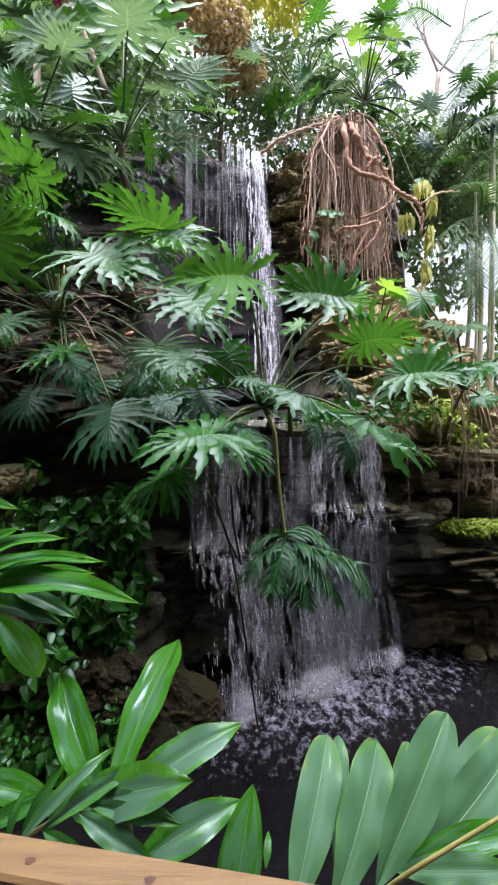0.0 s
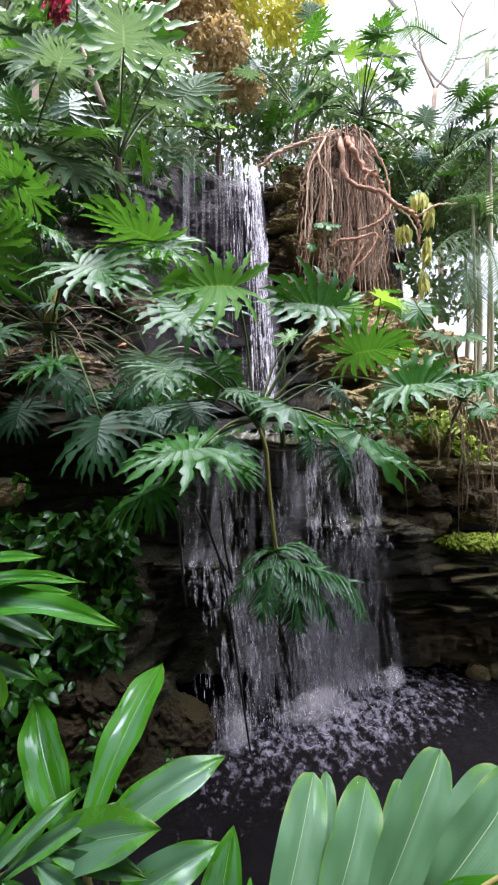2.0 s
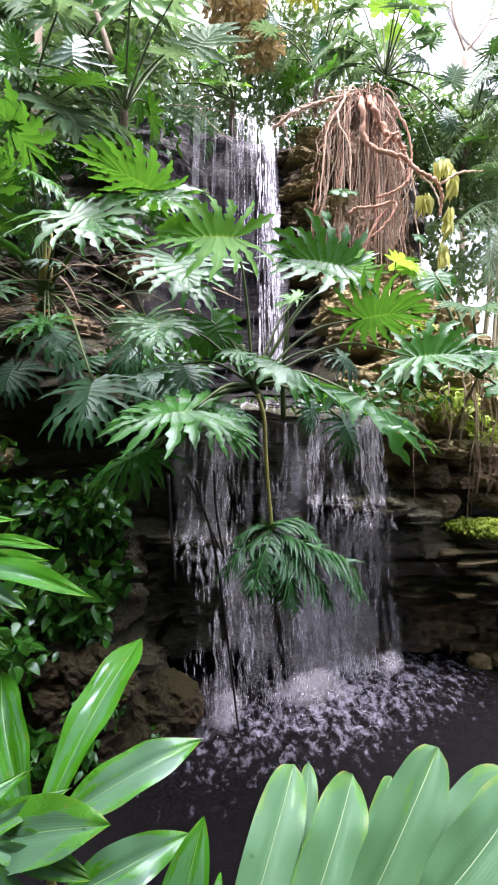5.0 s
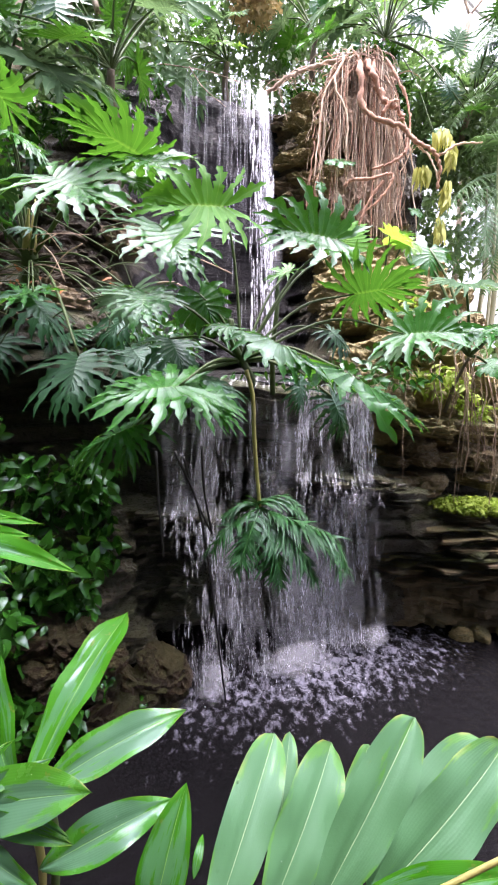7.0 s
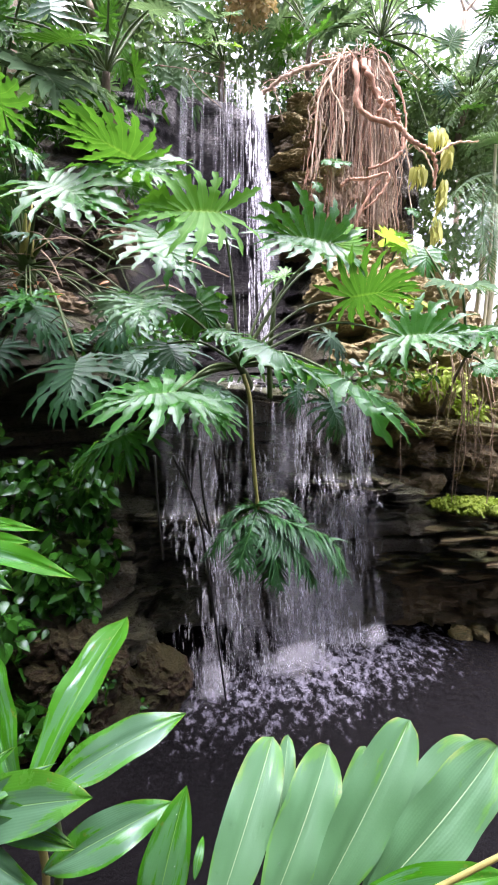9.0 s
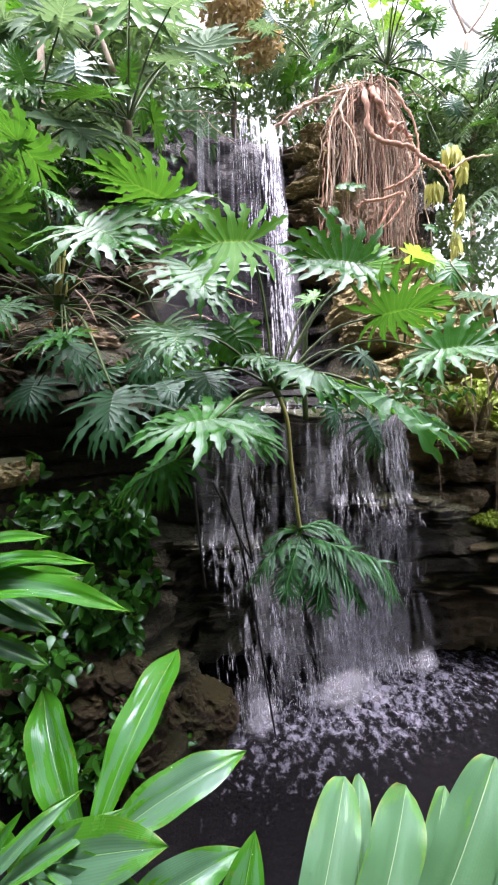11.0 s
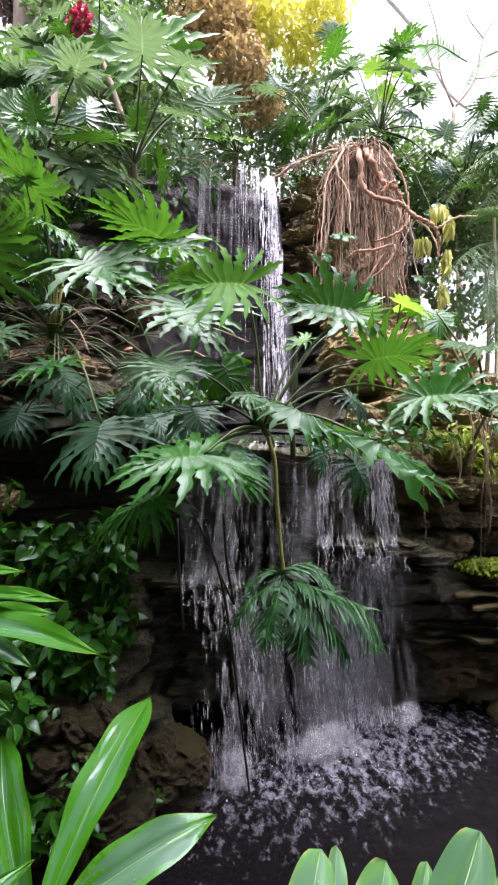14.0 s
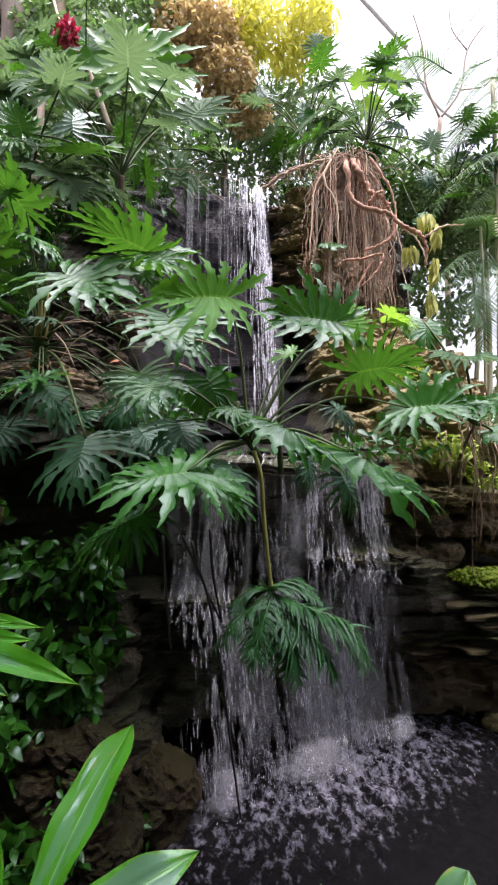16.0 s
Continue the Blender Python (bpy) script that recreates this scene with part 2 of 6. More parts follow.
# high leaves: the haze before them is mixed into these grey-greens
PHILO_HIGH = leaf_material("hazed_philodendron_leaf", (0.042, 0.094, 0.046), (0.085, 0.152, 0.072), (0.18, 0.27, 0.14), glow=0.36, gloss=0.6, sheen=0.08, tint=(0.2, 0.32, 0.1))
YOUNG = leaf_material("young_leaf", (0.026, 0.12, 0.007), (0.06, 0.19, 0.01), (0.16, 0.3, 0.04), glow=0.3, gloss=0.36, sheen=0.35, tint=(0.1, 0.27, 0.02))
# ginger leaves: first value of the last argument is the painted sky-sheen colour
GINGER = leaf_material("ginger_leaf", (0.014, 0.11, 0.002), (0.038, 0.18, 0.003), (0.26, 0.46, 0.12), glow=0.3, gloss=0.5, lobes=False, spots=0.4, sheen=0.14, wet_patches=0.1, rims=1.6, wet_sheen=((0.06, 0.18, 0.065), 0.05, -0.32, 4.0))
GINGER_DULL = leaf_material("broad_ginger_leaf", (0.04, 0.16, 0.016), (0.075, 0.2, 0.03), (0.42, 0.52, 0.32), glow=0.2, gloss=0.4, lobes=False, spots=0.35, rims=3.0, sheen=0.5, wet_sheen=((0.056, 0.15, 0.06), 0.36, 0.12, 2.0))
GINGER_SATIN = leaf_material("satin_ginger_leaf", (0.022, 0.13, 0.006), (0.05, 0.19, 0.012), (0.28, 0.45, 0.18), glow=0.22, gloss=0.26, lobes=False, spots=0.35, sheen=0.5, wet_patches=0.2, rims=2.0, wet_sheen=((0.05, 0.128, 0.062), 0.2, 0.16, 2.6))
# backlight painted in: base and tint greens brightened for leaves against the sky
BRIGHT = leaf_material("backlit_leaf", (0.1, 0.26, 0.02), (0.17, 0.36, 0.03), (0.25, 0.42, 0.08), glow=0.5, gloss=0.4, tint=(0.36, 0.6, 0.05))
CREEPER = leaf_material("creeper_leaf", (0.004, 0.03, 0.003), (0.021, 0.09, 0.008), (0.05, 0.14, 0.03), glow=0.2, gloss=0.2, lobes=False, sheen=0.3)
# bush greens are greyed and lightened to stand for distant haze
BUSH = leaf_material("bush_leaf", (0.085, 0.14, 0.06), (0.25, 0.34, 0.14), (0.2, 0.3, 0.12), glow=0.45, gloss=0.4, lobes=False)
YELLOW = leaf_material("yellow_leaf", (0.45, 0.46, 0.05), (0.8, 0.76, 0.14), (0.8, 0.78, 0.2), glow=0.6, gloss=0.45, lobes=False, tint=(0.85, 0.82, 0.12))
DIM = leaf_material("dim_brown_leaf", (0.12, 0.1, 0.08), (0.3, 0.25, 0.21), (0.3, 0.25, 0.2), glow=0.4, gloss=0.5, lobes=False, tint=(0.3, 0.24, 0.2))
HANGING = leaf_material("hanging_leaf", (0.42, 0.44, 0.09), (0.7, 0.7, 0.22), (0.6, 0.6, 0.25), glow=0.4, gloss=0.5, lobes=False, tint=(0.5, 0.52, 0.08))
FERNY = leaf_material("feathery_leaf", (0.008, 0.055, 0.011), (0.022, 0.1, 0.02), (0.08, 0.2, 0.05), glow=0.2, gloss=0.3, sheen=0.4)
MOSSY = leaf_material("moss_frond", (0.2, 0.28, 0.015), (0.34, 0.42, 0.03), (0.3, 0.4, 0.05), glow=0.35, gloss=0.6, lobes=False)
RUST = leaf_material("rust_leaf", (0.34, 0.25, 0.11), (0.64, 0.5, 0.25), (0.5, 0.4, 0.2), glow=0.5, gloss=0.55, lobes=False, tint=(0.6, 0.45, 0.16))
DEAD = leaf_material("dead_leaf", (0.3, 0.1, 0.035), (0.48, 0.19, 0.07), (0.4, 0.2, 0.1), glow=0.3, gloss=0.5, lobes=False, tint=(0.45, 0.16, 0.05))
# palm greens carry the same painted haze
PALM = leaf_material("palm_leaflet", (0.055, 0.125, 0.05), (0.13, 0.22, 0.085), (0.14, 0.24, 0.11), glow=0.35, gloss=0.35, lobes=False)
STEM = plain_material("green_stem", [(0.3, (0.028, 0.052, 0.013)), (0.7, (0.065, 0.1, 0.026))], 9.0, 0.55, 0.3, 0.004, spec=0.25)
STEM_PALE = plain_material("pale_stem", [(0.3, (0.2, 0.2, 0.05)), (0.7, (0.34, 0.3, 0.09))], 9.0, 0.45, 0.3, 0.004)
BARK = plain_material("bark", [(0.25, (0.07, 0.05, 0.035)), (0.75, (0.24, 0.19, 0.14))], 12.0, 0.8, 0.8, 0.02, (1, 1, 0.25))
BARK_PALE = plain_material("pale_bark", [(0.25, (0.2, 0.15, 0.1)), (0.75, (0.46, 0.37, 0.28))], 12.0, 0.8, 0.8, 0.02, (1, 1, 0.25))
ROOT_DARK = plain_material("old_root", [(0.25, (0.16, 0.1, 0.065)), (0.75, (0.5, 0.37, 0.26))], 10.0, 0.75, 0.7, 0.01, (1, 1, 0.3))
ROOT = plain_material("aerial_root", [(0.25, (0.42, 0.28, 0.18)), (0.75, (0.86, 0.68, 0.5))], 10.0, 0.75, 0.7, 0.01, (1, 1, 0.3))
ROOT_RED = plain_material("reddish_root", [(0.25, (0.22, 0.11, 0.065)), (0.75, (0.62, 0.36, 0.24))], 14.0, 0.75, 0.8, 0.012, (1, 1, 0.5))
CABLE = plain_material("dark_root", [(0.3, (0.006, 0.006, 0.006)), (0.7, (0.02, 0.018, 0.016))], 20.0, 0.5, 0.2, 0.003)
ROCK = rock_material("wet_limestone", [(0.25, (0.028, 0.024, 0.016)), (0.5, (0.07, 0.06, 0.04)), (0.75, (0.18, 0.15, 0.1))], 0.3, 0.3)
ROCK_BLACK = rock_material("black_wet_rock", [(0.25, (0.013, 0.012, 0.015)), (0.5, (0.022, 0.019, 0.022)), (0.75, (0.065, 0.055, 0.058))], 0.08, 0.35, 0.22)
# bank rock: real moss, but the near-black browns hold painted shade
ROCK_BANK = rock_material("shaded_mossy_bank_rock", [(0.25, (0.012, 0.007, 0.004)), (0.5, (0.024, 0.014, 0.007)), (0.75, (0.06, 0.035, 0.018))], 0.22, 0.6, 0.2)
ROCK_MID = rock_material("damp_limestone", [(0.25, (0.06, 0.042, 0.022)), (0.5, (0.17, 0.12, 0.06)), (0.75, (0.38, 0.28, 0.16))], 0.2, 0.45)
ROCK_PALE = rock_material("dry_limestone", [(0.25, (0.11, 0.08, 0.03)), (0.5, (0.33, 0.25, 0.1)), (0.75, (0.54, 0.44, 0.21))], 0.5, 0.75)
SOIL = plain_material("soil", [(0.3, (0.02, 0.016, 0.012)), (0.7, (0.07, 0.055, 0.04))], 6.0, 0.9, 0.8, 0.03)
WOOD = plain_material("rail_wood", [(0.25, (0.13, 0.075, 0.024)), (0.75, (0.27, 0.165, 0.058))], 7.0, 0.5, 0.4, 0.004, (0.6, 9, 9))
KNOT = plain_material("wood_knot", [(0.3, (0.035, 0.014, 0.008)), (0.7, (0.11, 0.045, 0.02))], 60.0, 0.5, 0.3, 0.002)
STEEL = plain_material("painted_steel", [(0.3, (0.5, 0.5, 0.5)), (0.7, (0.68, 0.68, 0.66))], 5.0, 0.5, 0.1, 0.002)
BAMBOO = plain_material("palm_stem", [(0.3, (0.3, 0.3, 0.17)), (0.7, (0.6, 0.56, 0.4))], 6.0, 0.5, 0.4, 0.005, (1, 1, 0.2))
HEDGE = plain_material("hedge", [(0.3, (0.03, 0.06, 0.02)), (0.7, (0.09, 0.15, 0.05))], 9.0, 0.7, 0.9, 0.08)
FLOWER = plain_material("red_flower", [(0.3, (0.42, 0.02, 0.07)), (0.7, (0.72, 0.09, 0.2))], 20.0, 0.6, 0.4, 0.005)


def dew_material():
    m, n, l = material("rain_drop")
    p = n.new("ShaderNodeBsdfPrincipled")
    p.inputs["Base Color"].default_value = (0.9, 0.95, 0.92, 1)
    p.inputs["Roughness"].default_value, p.inputs["IOR"].default_value, p.inputs["Transmission Weight"].default_value = 0.03, 1.33, 1.0
    out = n.new("ShaderNodeOutputMaterial")
    l.new(p.outputs[0], out.inputs["Surface"])
    return m


DEW = dew_material()
FALL = water_material("falling_water", 0.8, 0.42, 0.6)
STREAM = water_material("white_water", 0.85, 0.38, 0.56)
MIST = water_material("water_mist", 0.24, 0.3, 0.66)
VEIL = water_material("thin_water", 0.22, 0.36, 0.62)
THREAD = water_material("water_threads", 0.42, 0.36, 0.62)
POOL = pool_material()


# ---- mesh helpers ----
def mesh_object(name, verts, faces, mat, smooth=True, uvs=None):
    me = bpy.data.meshes.new(name)
    me.from_pydata([tuple(v) for v in verts], [], faces)
    if smooth:
        me.polygons.foreach_set("use_smooth", [True] * len(me.polygons))
    if uvs is not None:
        layer = me.uv_layers.new(name="UVMap")
        index = np.empty(len(me.loops), dtype=np.int32)
        me.loops.foreach_get("vertex_index", index)
        layer.data.foreach_set("uv", np.asarray(uvs, dtype=np.float32)[index].ravel())
    me.materials.append(mat)
    me.update()
    return me


def thing(name, place, label, category, group="", kind=""):
    ob = new(name)
    ob.location = place
    ob.empty_display_size = 0.1
    return tagged(ob, label, category, group, kind)


def world_of(ob):
    """The world matrix of a thing or part, from its parents down."""
    m = ob.matrix_parent_inverse @ ob.matrix_basis
    return world_of(ob.parent) @ m if ob.parent else ob.matrix_basis.copy()


def part(name, me, parent, m=None, label=""):
    """A mesh as a part under a thing or a part, at the world pose m."""
    ob = new(name, me)
    ob.parent = parent
    ob.matrix_parent_inverse = world_of(parent).inverted()
    ob.matrix_basis = m if m is not None else Matrix.Identity(4)
    return tagged(ob, label)


def tube(points, radii, sides=6):
    """Vertices and faces of a tapered tube along points, closed at both ends."""
    pts = [Vector(p) for p in points]
    verts, faces = [], []
    side = None
    for i, p in enumerate(pts):
        way = (pts[min(i + 1, len(pts) - 1)] - pts[max(i - 1, 0)]).normalized()
        if side is None:
            side = way.orthogonal().normalized()
        side = (side - way * side.dot(way)).normalized()
        up = way.cross(side)
        r = radii[i] if isinstance(radii, (list, tuple)) else radii
        for k in range(sides):
            a = 2 * math.pi * k / sides
            verts.append(p + (side * math.cos(a) + up * math.sin(a)) * r)
    for i in range(len(pts) - 1):
        for k in range(sides):
            a, b = i * sides + k, i * sides + (k + 1) % sides
            faces.append((a, b, b + sides, a + sides))
    faces.append(tuple(range(sides))[::-1])
    faces.append(tuple(range((len(pts) - 1) * sides, len(pts) * sides)))
    return verts, faces


def smooth_line(points, steps=6):
    """A Catmull-Rom line through the points."""
    p = [Vector(q) for q in points]
    p = [p[0] * 2 - p[1]] + p + [p[-1] * 2 - p[-2]]
    out = []
    for i in range(1, len(p) - 2):
        for k in range(steps):
            t = k / steps
            out.append(0.5 * (2 * p[i] + (p[i + 1] - p[i - 1]) * t + (2 * p[i - 1] - 5 * p[i] + 4 * p[i + 1] - p[i + 2]) * t * t
                              + (3 * p[i] - p[i - 1] - 3 * p[i + 1] + p[i + 2]) * t * t * t))
    return out + [p[-2]]


def taper(n, a, b):
    return [a + (b - a) * i / (n - 1) for i in range(n)]


def tube_mesh(name, points, r0, r1, mat, steps=6, sides=6):
    line = smooth_line(points, steps)
    return mesh_object(name, *tube(line, taper(len(line), r0, r1), sides), mat)


# ---- leaves ----
def cut_leaf(name, mat, lobes=9, web=0.25, far=0.1, near=0.1, droop=0.2, seed=1, strap=0.034, tooth=0.35, curl=0.12, basal=0.52, loose=1.0):
    """A deeply cut leaf blade, one unit long, its midrib along +y from the stalk, its upper side to +z. Straight finger lobes with wavy
    edges stand on the midrib and fan back round the stalk; they are joined out to the web. far and near: how steeply the +x and -x halves rise."""
    rng = random.Random(seed)
    verts, faces, uvs = [], [], []
    rows, cols = 14, 4

    def vein(s, u, reach):
        s = min(1.0, max(0.0, s))
        turn = radians(150) * (1 - s) ** 1.2 + radians(5)
        length = (basal + (0.66 - basal) * min(1, s * 3) - 0.2 * max(0, s - 0.45) / 0.55) * reach
        a = turn - 0.22 * u * u * math.sin(turn)
        return math.sin(a) * length * u, 0.58 * s ** 1.1 + math.cos(a) * length * u

    for side in (-1, 1):
        rise = far if side > 0 else near
        for k in range(lobes):
            s = (k + 0.5) / lobes
            reach, lift = rng.uniform(0.8, 1.12), rng.gauss(0, 0.05) * loose
            wide = strap * rng.uniform(0.8, 1.25) * (1.15 if 0.2 < s < 0.8 else 0.9)
            phase = [rng.uniform(0, 1), rng.uniform(0, 1)]
            deep = web * rng.uniform(0.7, 1.3)
            twist = rng.gauss(0, 0.45) * loose
            sway = rng.gauss(0, 0.03) * loose
            first = len(verts)
            for i in range(rows + 1):
                u = i / rows
                f = min(1.0, max(0.0, (u - deep) / 0.13))
                f = f * f * (3 - 2 * f)
                x0, y0 = vein(s, u, 1 + (reach - 1) * f)
                x1, y1 = vein(s, min(1, u + 0.03), 1 + (reach - 1) * f)
                dx, dy = x1 - x0, y1 - y0
                d = math.hypot(dx, dy) or 1.0
                for j in range(cols + 1):
                    c = 2 * j / cols - 1
                    xw, yw = vein(s + c * 0.5 / lobes, u, 1.0)
                    h = wide * (1.0 + 0.12 * math.sin(math.pi * u))
                    h *= 1 + tooth * 1.5 * (((u * 4.2 + phase[c > 0]) % 1.0) - 0.5)
                    h *= min(1.0, (1.0 - u) / 0.42 + 0.02) ** 0.75
                    xs, ys = x0 - dy / d * c * h + sway * u * u, y0 + dx / d * c * h
                    x, y = xw + (xs - xw) * f, yw + (ys - yw) * f
                    lean = math.atan(rise) * (1 - 0.25 * x)
                    z = math.sin(lean) * x - droop * y * y - curl * u ** 3 * 0.5 + lift * u * u
                    z += f * (0.35 * abs(c) * h + c * h * twist * u) - 0.012 * (1 - abs(c)) * (1 - f)
                    verts.append((side * x * math.cos(lean), y, z))
                    uvs.append((0.5 + c * 0.49, u))
            for i in range(rows):
                for j in range(cols):
                    q0 = first + i * (cols + 1) + j
                    q = (q0, q0 + 1, q0 + cols + 2, q0 + cols + 1)
                    faces.append(q[::-1] if side < 0 else q)
    return mesh_object(name, verts, faces, mat, uvs=uvs)


def long_leaf(name, mat, width=0.25, bend=0.3, cup=0.3, tip=1.6, wave=0.02, seed=1, rows=18, widest=0.45, blunt=0.9):
    """A plain lance-shaped blade, one unit long, its midrib along +y, its upper side to +z."""
    rng = random.Random(seed)
    ph = rng.uniform(0, 6)
    verts, faces, uvs = [], [], []
    cols = 8
    for i in range(rows + 1):
        v = i / rows
        if v < widest:
            w = math.sin(math.pi / 2 * (v / widest)) ** 0.75
        else:
            w = max(0.0, 1 - ((v - widest) / (1 - widest)) ** (1.0 + tip)) ** blunt
        w = max(w, 0.02) * width / 2
        for j in range(cols + 1):
            u = 2 * j / cols - 1
            x = u * w
            z = bend * (v - v * v) + cup * abs(x) * (1 - 0.4 * v) + wave * width * 2 * math.sin(v * 17 + ph + u) * abs(u) ** 2
            z -= 0.012 * max(0, 1 - abs(u) * 5)
            verts.append((x, v, z))
            uvs.append((0.5 + u * 0.499, v))
    for i in range(rows):
        for j in range(cols):
            a = i * (cols + 1) + j
            faces.append((a, a + 1, a + cols + 2, a + cols + 1))
    return mesh_object(name, verts, faces, mat, uvs=uvs)


def aim(base, tip, up, wide=1.0, thick=None):
    """The pose that lays a unit blade from base to tip, its upper side towards up."""
    b, t = Vector(base), Vector(tip)
    y = t - b
    size = y.length
    y.normalize()
    z = Vector(up)
    z = (z - y * z.dot(y)).normalized()
    x = y.cross(z)
    m = Matrix((x, y, z)).transposed().to_4x4()
    return Matrix.Translation(b) @ m @ Matrix.Diagonal((size * wide, size, size * (thick or 1.0), 1))


def family(mat, seed, count=3, **more):
    return [cut_leaf("lobed_blade", mat, seed=seed + k, **more) for k in range(count)]


KINDS = {
    "p": family(PHILO, 1, 4, lobes=10, web=0.24, far=-0.12, near=-0.12, droop=0.25, strap=0.038, tooth=0.85, basal=0.56),
    "o": family(PHILO, 60, 4, lobes=9, web=0.23, far=0.12, near=0.12, droop=0.15, strap=0.041, tooth=0.85, basal=0.56),
    "t": family(PHILO, 64, 2, lobes=9, web=0.4, far=-0.32, near=-0.32, droop=0.12, curl=0.12, strap=0.05, basal=0.5, tooth=0.85),
    "v": family(PHILO, 70, 2, tooth=0.8, lobes=9, web=0.3, far=1.3, near=-0.2, droop=0.12, strap=0.043, basal=0.58),
    "w": family(PHILO, 72, 2, tooth=0.8, lobes=9, web=0.3, far=-0.2, near=1.3, droop=0.12, strap=0.043, basal=0.58),
    "m": family(PHILO, 74, 1, lobes=9, web=0.25, far=0.1, near=-0.28, droop=0.1, strap=0.046, basal=0.72, tooth=0.6),
    "n": family(PHILO, 76, 2, lobes=10, web=0.14, far=-0.4, near=-0.4, droop=0.35, strap=0.03, curl=0.3, tooth=0.6),
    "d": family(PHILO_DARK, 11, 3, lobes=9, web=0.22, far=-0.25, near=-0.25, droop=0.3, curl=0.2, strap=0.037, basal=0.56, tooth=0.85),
    "y": family(YOUNG, 21, 3, tooth=0.8, lobes=10, web=0.34, far=0.15, near=0.15, droop=0.12, strap=0.041, basal=0.55),
    "a": family(YOUNG_LIT, 90, 2, tooth=0.8, lobes=11, web=0.5, far=0.1, near=0.1, droop=0.15, strap=0.042, basal=0.5),
    "f": family(YOUNG, 81, 1, lobes=11, web=0.32, far=0.2, near=0.25, droop=0.12, strap=0.036, basal=0.58, tooth=0.6),
    "x": family(YOUNG_LIT, 70, 2, tooth=0.8, lobes=9, web=0.3, far=1.3, near=-0.3, droop=0.14, strap=0.043, basal=0.58),
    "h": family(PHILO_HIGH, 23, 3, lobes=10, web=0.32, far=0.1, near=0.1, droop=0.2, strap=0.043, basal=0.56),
    "r": family(PHILO, 31, 2, lobes=7, web=0.78, far=-0.1, near=-0.1, droop=0.2, strap=0.075, tooth=0.1),
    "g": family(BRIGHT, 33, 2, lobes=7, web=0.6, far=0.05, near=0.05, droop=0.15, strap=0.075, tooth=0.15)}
counter = {"n": 0}


def stalked_leaf(plant, root, base, tip, up=(0, -0.35, 1), wide=1.0, kind="p", form=None, sag=0.0, thick=0.0058):
    """One leaf of a plant: the blade from base to tip, and its stalk from the plant's heart to the base."""
    counter["n"] += 1
    forms = KINDS[kind]
    me = forms[(counter["n"] if form is None else form) % len(forms)]
    blade = part("leaf", me, plant, aim(base, tip, up, wide))
    a, b = Vector(root), Vector(base)
    mid = (a + b) / 2 + Vector((0, 0, 0.12 * (b - a).length - sag))
    stalk = tube_mesh("petiole", [a, mid, b + (Vector(tip) - b) * 0.02], thick * 1.25, thick * 0.7, STEM, 5, 6)
    part("petiole", stalk, blade)
    return blade


# ---- ground, pool, cliff ----
ground = new("ground", mesh_object("ground", [(-900, -900, -0.4), (900, -900, -0.4), (900, 900, -0.4), (-900, 900, -0.4)], [(0, 1, 2, 3)], SOIL, False))
tagged(ground, "dark damp earth under the pool and the garden", "ground", kind="structure")


def grid_mesh(name, nx, ny, point, mat):
    verts = [point(i / nx, j / ny) for j in range(ny + 1) for i in range(nx + 1)]
    faces = [(j * (nx + 1) + i, j * (nx + 1) + i + 1, (j + 1) * (nx + 1) + i + 1, (j + 1) * (nx + 1) + i) for j in range(ny) for i in range(nx)]
    return mesh_object(name, verts, faces, mat)


def pool_point(u, v):
    x, y = -3.4 + 6.8 * u, 0.9 + 3.3 * v
    near = max(0.0, 1 - math.hypot((x - 0.45) * 0.75, (y - 2.65) * 1.2) / 1.1)
    z = 0.003 * noise.noise((x * 6, y * 6, 0)) + 0.003 * noise.noise((x * 19, y * 19, 1)) + 0.0036 * noise.noise((x * 38, y * 38, 2)) + near * (0.03 * noise.noise((x * 12, y * 12, 3)) + 0.025 * noise.noise((x * 24, y * 24, 7)))
    return (x, y, z)


tagged(new("water", grid_mesh("water", 520, 260, pool_point, POOL)), "dark rippled pool with white foam under the falls", "water", kind="structure")


def bank_point(u, v):
    x, y = -5.4 + 11.0 * u, -2.5 + 4.1 * v
    edge = min(1.0, (5.4 - abs(x - 0.1)) / 0.3, (y + 2.5) / 0.2)
    z = 0.22 - 0.55 * max(0, (v - 0.79) / 0.21) ** 1.5 + 0.06 * noise.noise((x * 2, y * 2, 5)) + 0.02 * noise.noise((x * 9, y * 9, 2))
    return (x, y, z if edge > 0.05 else -0.45)


tagged(new("planted_bank", grid_mesh("planted_bank", 160, 80, bank_point, SOIL)), "dark soil bank beside the pool under the plants", "ground", kind="structure")



def hedge_wall(name, a, b, height, label):
    """A plain clipped hedge from a to b, added out of view, that closes the garden behind the viewer."""
    a, b = Vector(a), Vector(b)
    way = (b - a).normalized()
    side = Vector((-way.y, way.x, 0))

    def point(u, v):
        p = a.lerp(b, u) + Vector((0, 0, height * v))
        return p + side * 0.25 * noise.noise((p.x * 1.5, p.y * 1.5, p.z * 1.5))

    return tagged(new(name, grid_mesh(name, 60, 40, point, HEDGE)), label, "hedge", kind="structure")


# the unseen south hedge is this high to cut light on the lower falls
hedge_wall("wall_south", (-5.5, -2.6, -0.4), (6.0, -2.6, -0.4), 6.9, "unseen tall dark green hedge added to close the garden")
hedge_wall("wall_west", (-5.5, -2.6, -0.4), (-5.5, 3.4, -0.4), 5.0, "unseen tall dark green hedge added to close the garden")



